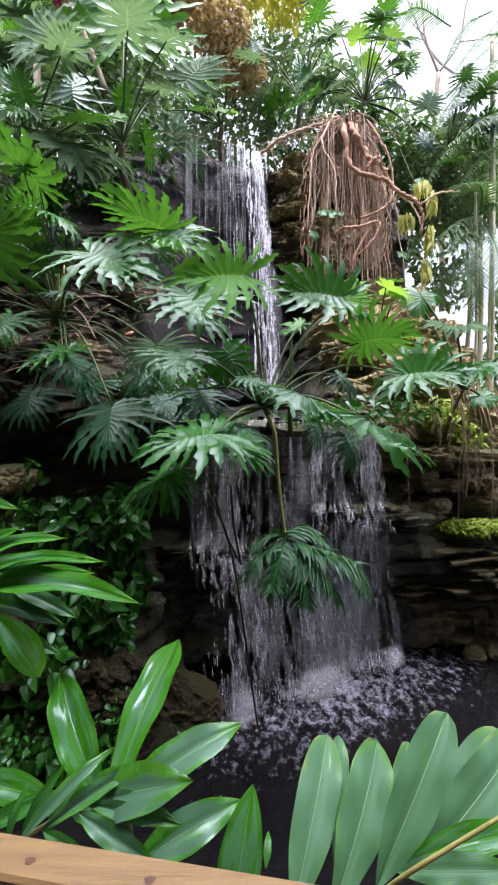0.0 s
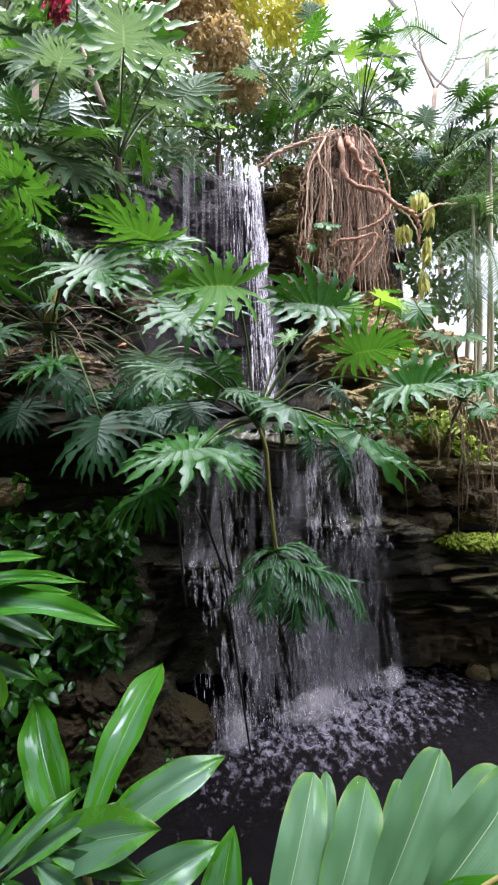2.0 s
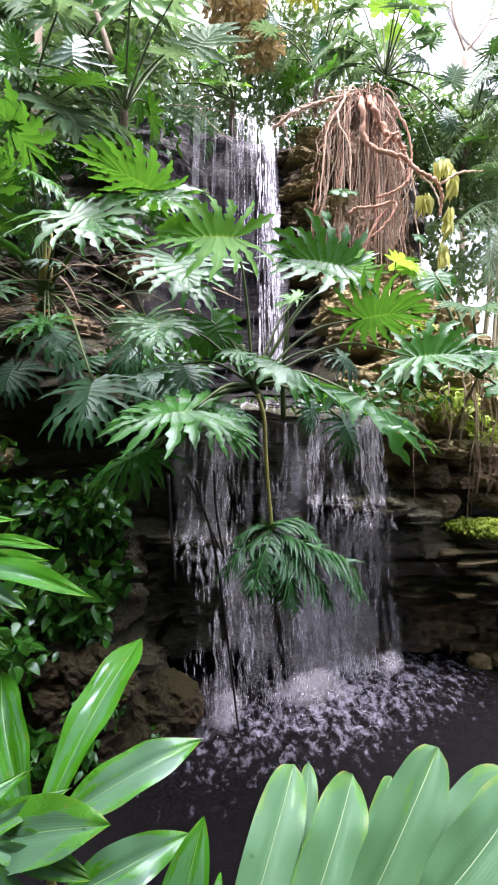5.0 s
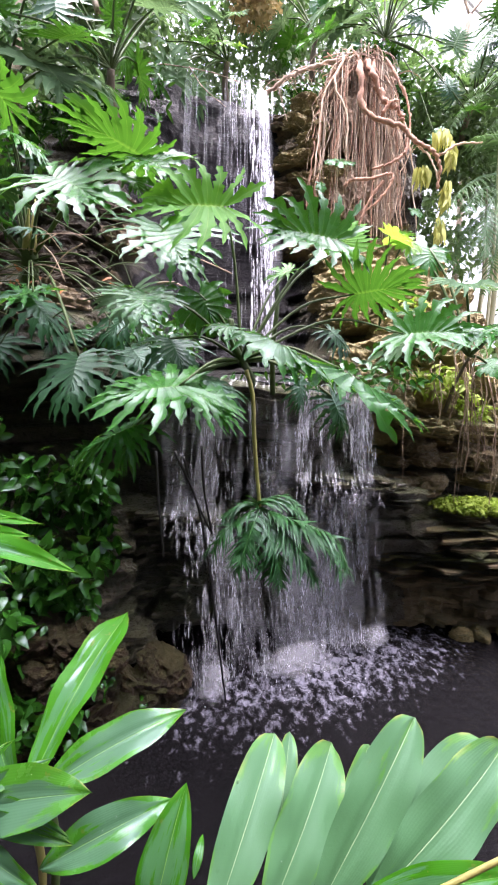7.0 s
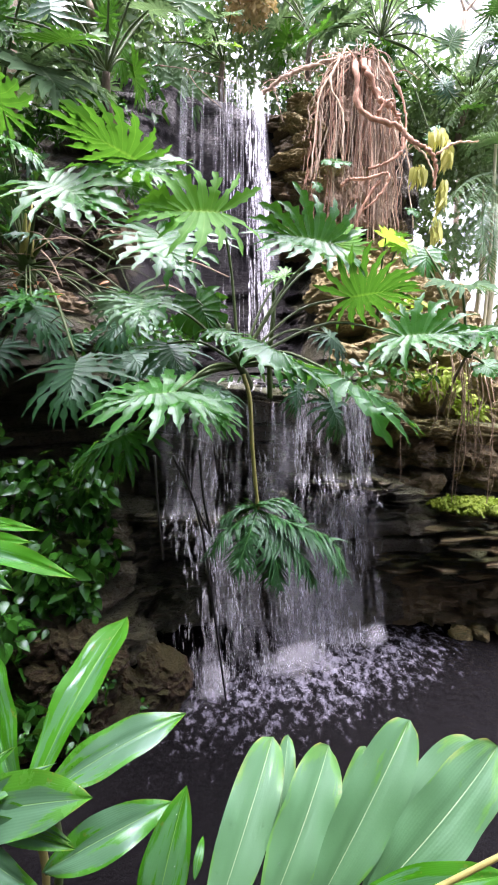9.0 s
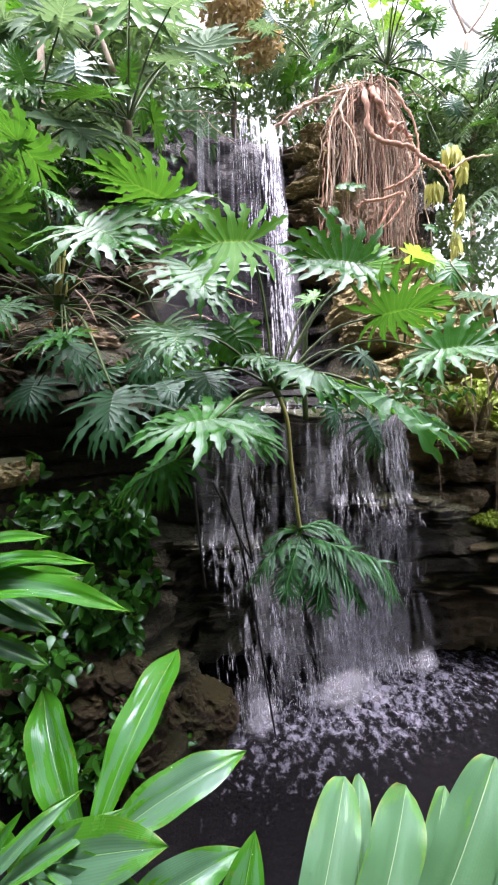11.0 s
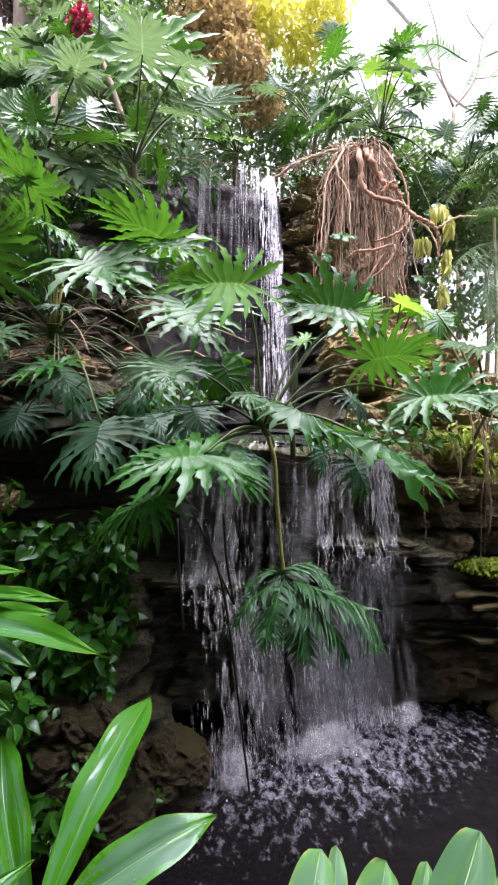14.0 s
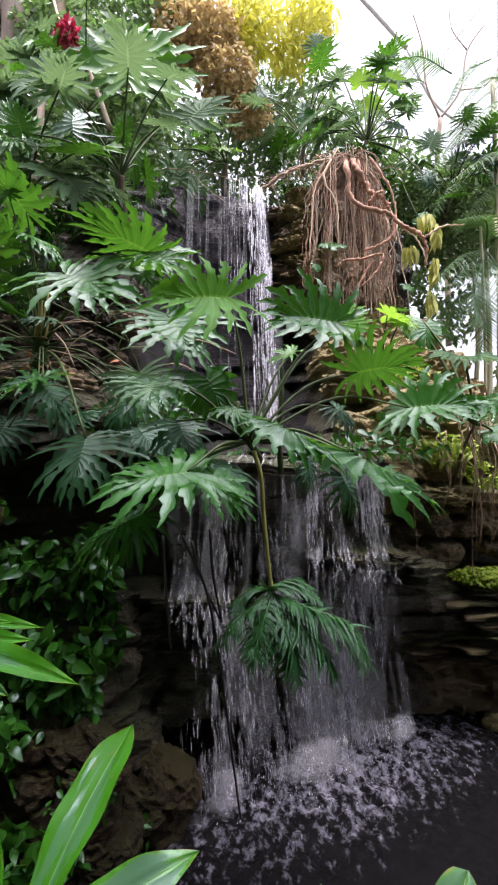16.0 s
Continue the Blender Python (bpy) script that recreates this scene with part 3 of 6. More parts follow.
# Added canopy, out of view: keeps overhead light off the pool and near leaves.
def canopy_point(u, v):
    x, y = -5.5 + 11.5 * u, -2.7 + 3.1 * v
    return (x, y + 0.3 * noise.noise((x, 3.0, 1.0)), 6.6 + 0.4 * noise.noise((x * 0.9, y * 0.9, 2.0)) + 0.2 * noise.noise((x * 3, y * 3, 4.0)))


tagged(new("ceiling", grid_mesh("ceiling", 80, 40, canopy_point, HEDGE)), "unseen leaf canopy added overhead to shade the pool and foreground", "canopy", kind="structure")

# Profiles of the cliff, foot to top, as (y, z): far left, left, middle, right, far right.
PROFILES = [
    (-3.4, [(2.1, -0.5), (2.1, 0.6), (2.3, 1.1), (2.6, 1.25), (2.6, 1.6), (2.3, 1.8), (2.5, 1.95), (2.9, 2.6), (3.2, 3.2), (4.4, 3.4), (4.7, 3.8), (9.0, 4.2)]),
    (-1.2, [(2.5, -0.5), (2.5, 0.6), (2.65, 1.1), (2.95, 1.25), (2.95, 1.6), (2.65, 1.75), (2.8, 1.95), (3.3, 2.7), (3.7, 3.3), (4.5, 3.9), (4.9, 5.0), (9.0, 5.4)]),
    (-0.5, [(3.2, -0.5), (3.15, 0.5), (3.15, 0.95), (3.0, 1.25), (2.75, 1.55), (2.55, 1.7), (2.75, 1.74), (3.9, 1.8), (4.9, 2.0), (5.2, 2.9), (5.25, 5.02), (9.0, 5.3)]),
    (0.45, [(3.35, -0.5), (3.3, 0.5), (3.25, 0.95), (3.0, 1.15), (2.85, 1.5), (2.6, 1.68), (2.75, 1.72), (3.8, 1.78), (4.7, 2.0), (5.2, 2.9), (5.3, 4.9), (9.0, 5.2)]),
    (0.95, [(3.3, -0.5), (3.2, 0.5), (3.1, 0.85), (3.2, 1.0), (3.3, 1.45), (3.0, 1.6), (3.1, 1.75), (3.9, 2.1), (4.6, 2.9), (5.3, 3.3), (5.35, 5.4), (9.0, 5.6)]),
    (1.6, [(3.5, -0.5), (3.4, 0.4), (3.15, 0.6), (3.2, 0.88), (3.75, 0.95), (3.75, 1.25), (3.4, 1.4), (3.5, 2.0), (4.3, 2.7), (5.3, 3.2), (5.4, 5.2), (9.0, 5.5)]),
    (1.86, [(3.5, -0.5), (3.4, 0.4), (3.15, 0.6), (3.2, 0.88), (3.75, 0.95), (3.75, 1.25), (3.4, 1.4), (3.5, 1.9), (4.3, 2.45), (5.3, 2.9), (5.4, 4.6), (9.0, 4.9)]),
    (2.15, [(3.4, -0.5), (3.35, 0.4), (3.12, 0.6), (3.15, 0.88), (3.7, 0.95), (3.7, 1.25), (3.45, 1.4), (3.6, 1.8), (4.2, 2.1), (5.3, 2.2), (6.0, 2.3), (9.0, 2.5)]),
    (3.4, [(3.3, -0.5), (3.3, 0.4), (3.1, 0.6), (3.1, 0.9), (3.6, 0.95), (3.7, 1.3), (3.7, 1.6), (4.2, 1.9), (5.3, 2.0), (6.3, 2.1), (7.2, 2.3), (9.0, 2.5)]),
]


def profile_at(x, s):
    """The cliff's y and z at x, s from 0 (foot) to 1 (top)."""
    for (xa, pa), (xb, pb) in zip(PROFILES, PROFILES[1:]):
        if x <= xb or xb == PROFILES[-1][0]:
            f = min(1, max(0, (x - xa) / (xb - xa)))
            f = f * f * (3 - 2 * f)
            k = min(int(s * 11), 10)
            g = s * 11 - k
            ya, za = (pa[k][c] + (pa[k + 1][c] - pa[k][c]) * g for c in (0, 1))
            yb, zb = (pb[k][c] + (pb[k + 1][c] - pb[k][c]) * g for c in (0, 1))
            return ya + (yb - ya) * f, za + (zb - za) * f


def bed(z, x, y):
    """How far a bed of stone at height z stands out: beds of uneven thickness, broken along their length."""
    zz = z * 9.0 + 1.3 * noise.noise((x * 0.8, y * 0.8, z * 0.6))
    row = math.floor(zz)
    edge = zz - row
    jut = noise.noise((row * 7.3, x * 1.9 + row * 3.1, 0.5)) * 0.13
    cut = noise.noise((row * 5.1, math.floor(x * 3.7 + row * 0.37) * 2.3, 9.5)) * 0.07
    return jut + cut - 0.05 * (edge > 0.86)


def cliff_point(u, v):
    x = -3.4 + 6.8 * u
    y, z = profile_at(x, v)
    if u in (0, 1) or v == 1:
        return (x, 9.0, -0.5 if v == 1 else z)
    rough = 0.12 * noise.noise((x * 1.3, y * 1.3, z * 1.3)) + 0.05 * noise.noise((x * 5, y * 5, z * 5)) + 0.02 * noise.noise((x * 15, y * 15, z * 15))
    out = bed(z, x, y) + rough
    if x > 0.8 and 1.3 < z < 3.6:
        out += 0.16 * abs(noise.noise((x * 4.5, y * 4.5, z * 6))) + 0.06 * abs(noise.noise((x * 13, y * 13, z * 13))) - 0.05
    if -1.5 < x < 0.45 and z > 2.4 and y > 4.0:
        out = 0.45 * out + 0.04 * noise.noise((x * 7, y * 2, z * 2.5))
    return (x, y - out, z + 0.3 * rough)


cliff_mesh = grid_mesh("cliff", 300, 420, cliff_point, ROCK)
cliff_mesh.materials.append(ROCK_PALE)
cliff_mesh.materials.append(ROCK_MID)
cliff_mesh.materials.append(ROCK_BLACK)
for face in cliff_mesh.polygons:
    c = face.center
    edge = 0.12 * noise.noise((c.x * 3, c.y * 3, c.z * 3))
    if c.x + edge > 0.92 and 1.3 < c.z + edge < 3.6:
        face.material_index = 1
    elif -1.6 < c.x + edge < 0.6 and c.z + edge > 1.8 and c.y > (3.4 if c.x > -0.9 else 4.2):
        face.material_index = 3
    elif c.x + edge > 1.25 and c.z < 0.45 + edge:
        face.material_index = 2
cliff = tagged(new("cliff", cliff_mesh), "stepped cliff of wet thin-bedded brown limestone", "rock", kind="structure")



def slab_mesh(name, mat, seed):
    """A rough flat stone about one unit wide, deep and thick: uneven outline, worn edges."""
    rng = random.Random(seed)
    n = 18
    out = []
    for k in range(n):
        a = 2 * math.pi * k / n
        r = 0.5 / max(abs(math.cos(a)), abs(math.sin(a))) ** 0.6 * rng.uniform(0.74, 1.08)
        out.append((math.cos(a) * r, math.sin(a) * r))
    verts, faces = [], []
    for z, shrink in ((-0.5, 0.74), (-0.36, 0.98), (-0.1, 0.86), (0.12, 0.96), (0.34, 0.99), (0.5, 0.8)):
        for x, y in out:
            k = shrink + rng.gauss(0, 0.06)
            verts.append((x * k, y * k, z + rng.gauss(0, 0.07)))
    for ring in range(5):
        for k in range(n):
            a, b = ring * n + k, ring * n + (k + 1) % n
            faces.append((a, b, b + n, a + n))
    faces += [tuple(range(n))[::-1], tuple(range(5 * n, 6 * n))]
    return mesh_object(name, verts, faces, mat, False)


SLABS_WET = [slab_mesh("rock_slab", ROCK, 100 + k) for k in range(6)]
SLABS_MID = [slab_mesh("rock_slab", ROCK_MID, 140 + k) for k in range(6)]
SLABS_DRY = [slab_mesh("rock_slab", ROCK_PALE, 120 + k) for k in range(6)]


def lay_slabs(forms, xs, zs, front, thick, long_, seed, deep=0.4, ragged=0.07):
    """Courses of flat stones between two x and two z, their faces at front(x, z)."""
    rng = random.Random(seed)
    z = zs[0]
    while z < zs[1]:
        h = thick * rng.uniform(0.6, 1.5)
        x = xs[0] + rng.uniform(-0.2, 0)
        while x < xs[1]:
            w = long_ * rng.uniform(0.5, 1.6)
            y = front(x + w / 2, z) + rng.gauss(0, ragged) + deep / 2
            m = pose(x + w / 2, y, z + h / 2, rng.gauss(0, 4), rng.gauss(0, 4), rng.gauss(0, 14)) @ Matrix.Diagonal((w * 1.08, deep, h * 1.05, 1))
            part("rock_slab", rng.choice(forms), cliff, m)
            x += w
        z += h * 0.96


def crag_mesh(name, mat, seed, fine=4):
    """A pitted, ledged lump of limestone about one unit across."""
    bm = bmesh.new()
    bmesh.ops.create_icosphere(bm, subdivisions=fine, radius=0.5)
    for v in bm.verts:
        p = v.co.copy()
        q = p * 2.4 + Vector((seed * 3.7, seed * 1.3, 0))
        big = noise.noise(q) * 0.3
        pits = abs(noise.noise(q * 2.6 + Vector((5, 1, 2)))) * 0.34 - 0.08 + 0.09 * noise.noise(q * 6.0) + 0.05 * noise.noise(q * 14.0) + 0.03 * noise.noise(q * 30.0)
        shelf_at = p.z * 7 + 1.5 * noise.noise(q * 0.8)
        ledge = 0.2 * (abs((shelf_at % 1.0) - 0.5) - 0.25)
        v.co = p * (1 + big - pits + ledge) * 1.15
        v.co.z = max(-0.4, min(0.42, v.co.z * 1.15))
    me = bpy.data.meshes.new(name)
    bm.to_mesh(me)
    bm.free()
    me.materials.append(mat)
    return me


CRAGS = [crag_mesh("boulder", ROCK_PALE, k, 5) for k in range(5)]
CRAGS_WET = [crag_mesh("boulder", ROCK, 20 + k) for k in range(3)]
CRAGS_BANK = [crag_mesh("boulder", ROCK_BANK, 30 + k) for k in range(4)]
CRAGS_MID = [crag_mesh("boulder", ROCK_MID, 10 + k) for k in range(4)]


def heap(forms, count, xs, zs, front, size, seed, tilt=9):
    """Craggy blocks scattered over a rock face at front(x, z)."""
    rng = random.Random(seed)
    for i in range(count):
        x, z = rng.uniform(*xs), zs[0] + (zs[1] - zs[0]) * (i + rng.random()) / count
        w = size * rng.uniform(0.7, 1.4)
        m = pose(x, front(x, z) + w * 0.35, z, rng.gauss(0, tilt), rng.gauss(0, tilt), rng.uniform(0, 360)) @ Matrix.Diagonal((w, w * 0.9, w * rng.uniform(0.4, 0.75), 1))
        part("boulder", rng.choice(forms), cliff, m)


heap(CRAGS, 24, (0.95, 1.72), (1.7, 2.7), lambda x, z: 3.32 + 0.95 * (z - 1.7) - 0.15 * (x - 0.9), 0.44, 1)
heap(CRAGS, 10, (1.7, 2.3), (1.4, 1.95), lambda x, z: 3.4 + 0.6 * (z - 1.4), 0.4, 36)
heap(CRAGS, 14, (0.9, 1.7), (2.6, 3.2), lambda x, z: 4.3 + 0.6 * (z - 2.6), 0.45, 2)
heap(CRAGS_MID, 14, (-1.6, -0.85), (1.95, 3.0), lambda x, z: 2.9 + 0.75 * (z - 1.95) + 0.12 * (x + 1.0), 0.26, 3)
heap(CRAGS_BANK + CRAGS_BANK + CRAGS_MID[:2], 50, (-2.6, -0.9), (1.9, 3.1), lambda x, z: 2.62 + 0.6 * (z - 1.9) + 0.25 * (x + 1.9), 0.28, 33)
heap(CRAGS, 16, (0.45, 1.0), (3.4, 4.95), lambda x, z: 5.06, 0.3, 4)
heap(CRAGS, 6, (1.0, 1.8), (3.3, 4.3), lambda x, z: 5.12, 0.34, 35)
heap(CRAGS_MID, 8, (0.4, 1.65), (3.4, 5.0), lambda x, z: 5.12, 0.3, 34)
part("boulder", CRAGS[1], cliff, pose(1.32, 3.25, 1.5, 0, 4, 30) @ Matrix.Diagonal((0.42, 0.34, 0.14, 1)))
lay_slabs(SLABS_DRY, (1.5, 2.1), (1.36, 1.5), lambda x, z: 3.3, 0.08, 0.35, 2)
brow = lambda x, z: 3.16 - 0.1 * (x - 1.0) + 0.25 * abs(z - 0.72)
lay_slabs(SLABS_WET, (1.02, 1.75), (0.44, 0.9), brow, 0.017, 0.34, 13, 0.4, 0.03)
# pale slabs mixed in here make up in colour for missing light
lay_slabs(SLABS_MID + SLABS_DRY[:4], (1.12, 2.3), (0.46, 0.92), lambda x, z: brow(x, z) - 0.02, 0.02, 0.3, 23, 0.4, 0.04)
heap(CRAGS_MID, 12, (1.05, 2.2), (1.05, 1.4), lambda x, z: 3.3, 0.28, 14)
heap(CRAGS, 9, (1.4, 2.1), (-0.02, 0.06), lambda x, z: 3.2, 0.1, 15, 25)
lay_slabs(SLABS_MID, (1.1, 2.3), (0.0, 0.46), lambda x, z: 3.36 - 0.2 * z, 0.06, 0.3, 25, 0.4, 0.04)
lay_slabs(SLABS_WET, (-1.0, -0.3), (0.2, 0.95), lambda x, z: 2.82 + 0.1 * z, 0.03, 0.2, 28, 0.4, 0.05)
lay_slabs(SLABS_WET, (-0.9, 0.8), (0.65, 0.95), lambda x, z: 3.08 - 0.3 * (x < -0.4), 0.05, 0.2, 8, 0.3, 0.04)
heap(CRAGS_WET, 20, (-1.1, -0.58), (0.05, 1.0), lambda x, z: 2.6, 0.24, 16)
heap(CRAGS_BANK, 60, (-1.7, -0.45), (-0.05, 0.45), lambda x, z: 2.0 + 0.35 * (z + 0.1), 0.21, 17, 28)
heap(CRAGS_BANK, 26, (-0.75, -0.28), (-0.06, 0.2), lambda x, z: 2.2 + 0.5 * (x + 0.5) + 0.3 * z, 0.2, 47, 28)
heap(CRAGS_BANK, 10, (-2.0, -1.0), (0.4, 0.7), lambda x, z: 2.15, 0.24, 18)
lay_slabs(SLABS_MID, (0.36, 0.62), (3.3, 4.75), lambda x, z: 5.12, 0.08, 0.42, 9, 0.5, 0.04)
lay_slabs(SLABS_WET, (0.4, 1.0), (0.98, 1.16), lambda x, z: 2.74 + 0.6 * (1.16 - z), 0.05, 0.18, 48, 0.5, 0.03)
lay_slabs(SLABS_WET, (-0.5, 0.05), (0.76, 0.92), lambda x, z: 2.66 + 0.5 * (0.92 - z), 0.04, 0.16, 49, 0.4, 0.03)
lay_slabs(SLABS_WET, (-1.1, -0.8), (0.0, 0.55), lambda x, z: 2.5, 0.07, 0.25, 10, 0.4, 0.08)


part("boulder", CRAGS[3], cliff, pose(-1.4, 2.52, 1.39, 8, -6, 20) @ Matrix.Diagonal((0.25, 0.22, 0.16, 1)), "rounded ochre boulder under the overhang")

# ---- falling water ----


def strands(name, count, start, end, mat, wide, seed, span=(0.2, 0.6), from_lip=0.3, clumps=(7.0, 3.0), holes=0.0, dense=None):
    """Many narrow ribbons of water between two edges: start(u) and end(u) give the lip and the foot. Noise leaves bare places between them."""
    rng = random.Random(seed)
    verts, faces, uvs = [], [], []
    made = 0
    while made < count:
        u = rng.random() if dense is None else dense(rng)
        v0 = 0.0 if rng.random() < from_lip else rng.random()
        if noise.noise((u * clumps[0] + seed, v0 * clumps[1], seed * 1.7)) + 0.45 * noise.noise((u * 31 + seed, v0 * 5, 4.0)) + rng.gauss(0, 0.12) < holes:
            continue
        made += 1
        a, b = Vector(start(u)), Vector(end(u))
        v1 = min(1.02, v0 + rng.uniform(*span))
        w = wide * rng.choice((0.35, 0.5, 0.7, 1.0, 1.5))
        off = Vector((rng.gauss(0, 0.015), -abs(rng.gauss(0, 0.035)), 0))
        rows = 7
        first = len(verts)
        wob = rng.uniform(0, 9)
        for i in range(rows):
            f = i / (rows - 1)
            v = v0 + (v1 - v0) * f
            p = a.lerp(b, v)
            p.y = a.y + (b.y - a.y) * min(1, math.sqrt(v) * 1.05)
            p += off * (0.3 + v)
            p.x += 0.016 * noise.noise((wob, v * 5, u * 9)) + 0.004 * noise.noise((wob, v * 22, u * 9))
            ww = w * (0.2 + math.sin(math.pi * min(1, f * 0.9 + 0.08))) / 2
            yaw = 0.5 * noise.noise((wob + 3, v * 3, 0))
            verts += [p + Vector((-ww, ww * yaw, 0)), p + Vector((ww, -ww * yaw, 0))]
            uvs += [(0.02, f), (0.98, f)]
        for i in range(rows - 1):
            q = first + 2 * i
            faces.append((q, q + 1, q + 3, q + 2))
    return mesh_object(name, verts, faces, mat, uvs=uvs)


falls = thing("waterfall", (0.2, 2.8, 0.0), "waterfall in two drops, white streaks over dark wet rock", "waterfall")


def water(name, label, *given, **more):
    tagged(part(name, strands(name, *given, **more), falls, None, label), kind="stuff")


upper = lambda u: (-0.72 + 0.8 * u, 4.98 - 0.03 * math.sin(u * 9), 5.16 - 0.17 * u)
upper_foot = lambda u: (-0.70 + 0.92 * u, 4.8, 2.1)
water("thin_curtain", "thin separate threads of water", 75, upper, upper_foot, THREAD, 0.008, 5, span=(0.2, 0.7), from_lip=0.6, clumps=(26.0, 1.0), holes=0.0)
bunches = lambda rng: min(1.0, max(0.0, rng.choice((rng.gauss(0.98, 0.03), rng.gauss(0.86, 0.025), rng.gauss(0.74, 0.02), rng.gauss(0.62, 0.03)))))
water("thin_curtain", "thin separate threads of water", 90, upper, upper_foot, FALL, 0.010, 15, span=(0.06, 0.25), from_lip=0.35, clumps=(20.0, 4.0), holes=-0.1, dense=bunches)
chute = lambda u: (-0.06 + 0.25 * u, 4.98 + 0.05 * math.sin(u * 5), 5.0 - 0.13 * u + 0.04 * noise.noise((u * 7, 1.0, 0)))
chute_foot = lambda u: (0.12 + 0.26 * u, 4.72, 1.85)
middle = lambda rng: min(1.0, max(0.0, rng.choice((rng.gauss(0.62, 0.13), rng.gauss(0.7, 0.1), rng.gauss(0.35, 0.25)))))
water("main_stream", "dense white main stream", 330, chute, chute_foot, STREAM, 0.015, 6, span=(0.02, 0.11), from_lip=0.05, clumps=(9.0, 9.0), holes=0.02, dense=middle)
water("main_stream", "dense white main stream", 60, chute, chute_foot, FALL, 0.013, 46, span=(0.08, 0.3), from_lip=0.35, clumps=(12.0, 4.0), holes=-0.1, dense=middle)
water("mist_veil", "soft veil of mist", 12, chute, chute_foot, VEIL, 0.11, 16, span=(0.2, 0.5), from_lip=0.2, clumps=(3.0, 2.0), holes=-0.5, dense=middle)
lip = lambda u: (-0.33 + 0.71 * u, 2.5 + 0.1 * math.sin(u * 7), 1.64)
lip_foot = lambda u: (-0.36 + 0.8 * u, 2.68, 0.95)
lip_right = lambda u: (0.36 + 0.39 * u, 2.53 + 0.03 * math.sin(u * 9), 1.70)
lip_right_foot = lambda u: (0.40 + 0.44 * u, 2.69, 1.18)
water("curtain", "thin curtain of falling streaks", 150, lip, lip_foot, THREAD, 0.009, 7, span=(0.12, 0.6), from_lip=0.3, clumps=(24.0, 0.7), holes=0.2)
water("curtain", "thin curtain of falling streaks", 230, lip, lip_foot, FALL, 0.0075, 17, span=(0.05, 0.22), from_lip=0.1, clumps=(20.0, 1.2), holes=0.22)
water("curtain", "thin curtain of falling streaks", 170, lip_right, lip_right_foot, THREAD, 0.009, 57, span=(0.2, 0.7), from_lip=0.35, clumps=(12.0, 0.7), holes=0.05)
water("curtain", "thin curtain of falling streaks", 330, lip_right, lip_right_foot, FALL, 0.0075, 67, span=(0.08, 0.35), from_lip=0.15, clumps=(11.0, 1.2), holes=0.08)
step = lambda u: (0.41 + 0.46 * u, 2.72, 1.235 + 0.025 * noise.noise((u * 9, 2.0, 0)))
step_foot = lambda u: (0.42 + 0.48 * u, 2.64, 1.06)
water("shelf_splash", "white splash where the curtain strikes a shelf", 100, step, step_foot, THREAD, 0.005, 61, span=(0.2, 0.8), from_lip=0.25, clumps=(9.0, 2.0), holes=-0.1, dense=lambda rng: rng.random() ** 1.2)
left_step = lambda u: (-0.36 + 0.36 * u, 2.64, 0.99 + 0.04 * noise.noise((u * 7, 6.0, 0)))
left_step_foot = lambda u: (-0.36 + 0.38 * u, 2.57, 0.86)
water("shelf_splash", "white splash where the curtain strikes a shelf", 90, left_step, left_step_foot, THREAD, 0.006, 63, span=(0.1, 0.5), from_lip=0.2, clumps=(9.0, 2.0), holes=0.05)
brink = lambda u: (-0.3 + 1.05 * u, 2.56 + 0.05 * math.sin(u * 9), 1.75)
brink_foot = lambda u: (-0.3 + 1.05 * u, 2.49, 1.67)
water("lip_foam", "white water running over the lip", 70, brink, brink_foot, THREAD, 0.006, 64, span=(0.3, 0.9), from_lip=0.3, clumps=(9.0, 2.0), holes=0.05)
soft = lambda rng: (rng.random() + rng.random() + rng.random()) / 3 if rng.random() < 0.5 else rng.random()
shelf = lambda u: (0.42 + 0.46 * u, 2.68, 1.13 + 0.05 * noise.noise((u * 5, 2.0, 0)))
shelf_foot = lambda u: (0.46 + 0.66 * u, 2.98 + 0.16 * u, 0.03)
water("shelf_cascade", "white cascade breaking over a shelf", 520, shelf, shelf_foot, THREAD, 0.011, 8, span=(0.05, 0.2), from_lip=0.02, clumps=(15.0, 1.6), holes=0.12)
water("shelf_cascade", "white cascade breaking over a shelf", 760, shelf, shelf_foot, FALL, 0.006, 38, span=(0.03, 0.12), from_lip=0.02, clumps=(13.0, 2.2), holes=0.16, dense=soft)
water("mist_veil", "soft veil of mist", 30, shelf, shelf_foot, VEIL, 0.10, 18, span=(0.2, 0.5), from_lip=0.05, clumps=(3.0, 2.0), holes=-0.1)
low = lambda u: (-0.32 + 0.82 * u, 2.66 + 0.06 * u, 0.93 + 0.1 * noise.noise((u * 6, 5.0, 0)) + 0.04 * u)
low_foot = lambda u: (-0.24 + 0.92 * u, 2.5 + 0.48 * u, 0.0)
columns = lambda rng: min(1.0, max(0.0, rng.choice((rng.gauss(0.1, 0.06), rng.gauss(0.24, 0.03), rng.gauss(0.42, 0.1), rng.gauss(0.8, 0.13), rng.gauss(0.8, 0.13), rng.random()))))
water("low_cascade", "broken white streaks over the lower rocks", 520, low, low_foot, THREAD, 0.010, 9, span=(0.04, 0.2), from_lip=0.02, clumps=(14.0, 1.5), holes=0.1, dense=columns)
water("low_cascade", "broken white streaks over the lower rocks", 760, low, low_foot, FALL, 0.006, 39, span=(0.03, 0.12), from_lip=0.02, clumps=(12.0, 2.2), holes=0.16, dense=columns)
water("mist_veil", "soft veil of mist", 26, low, low_foot, VEIL, 0.11, 19, span=(0.2, 0.5), from_lip=0.0, clumps=(3.0, 2.0), holes=0.0, dense=lambda rng: 0.6 + 0.4 * rng.random())
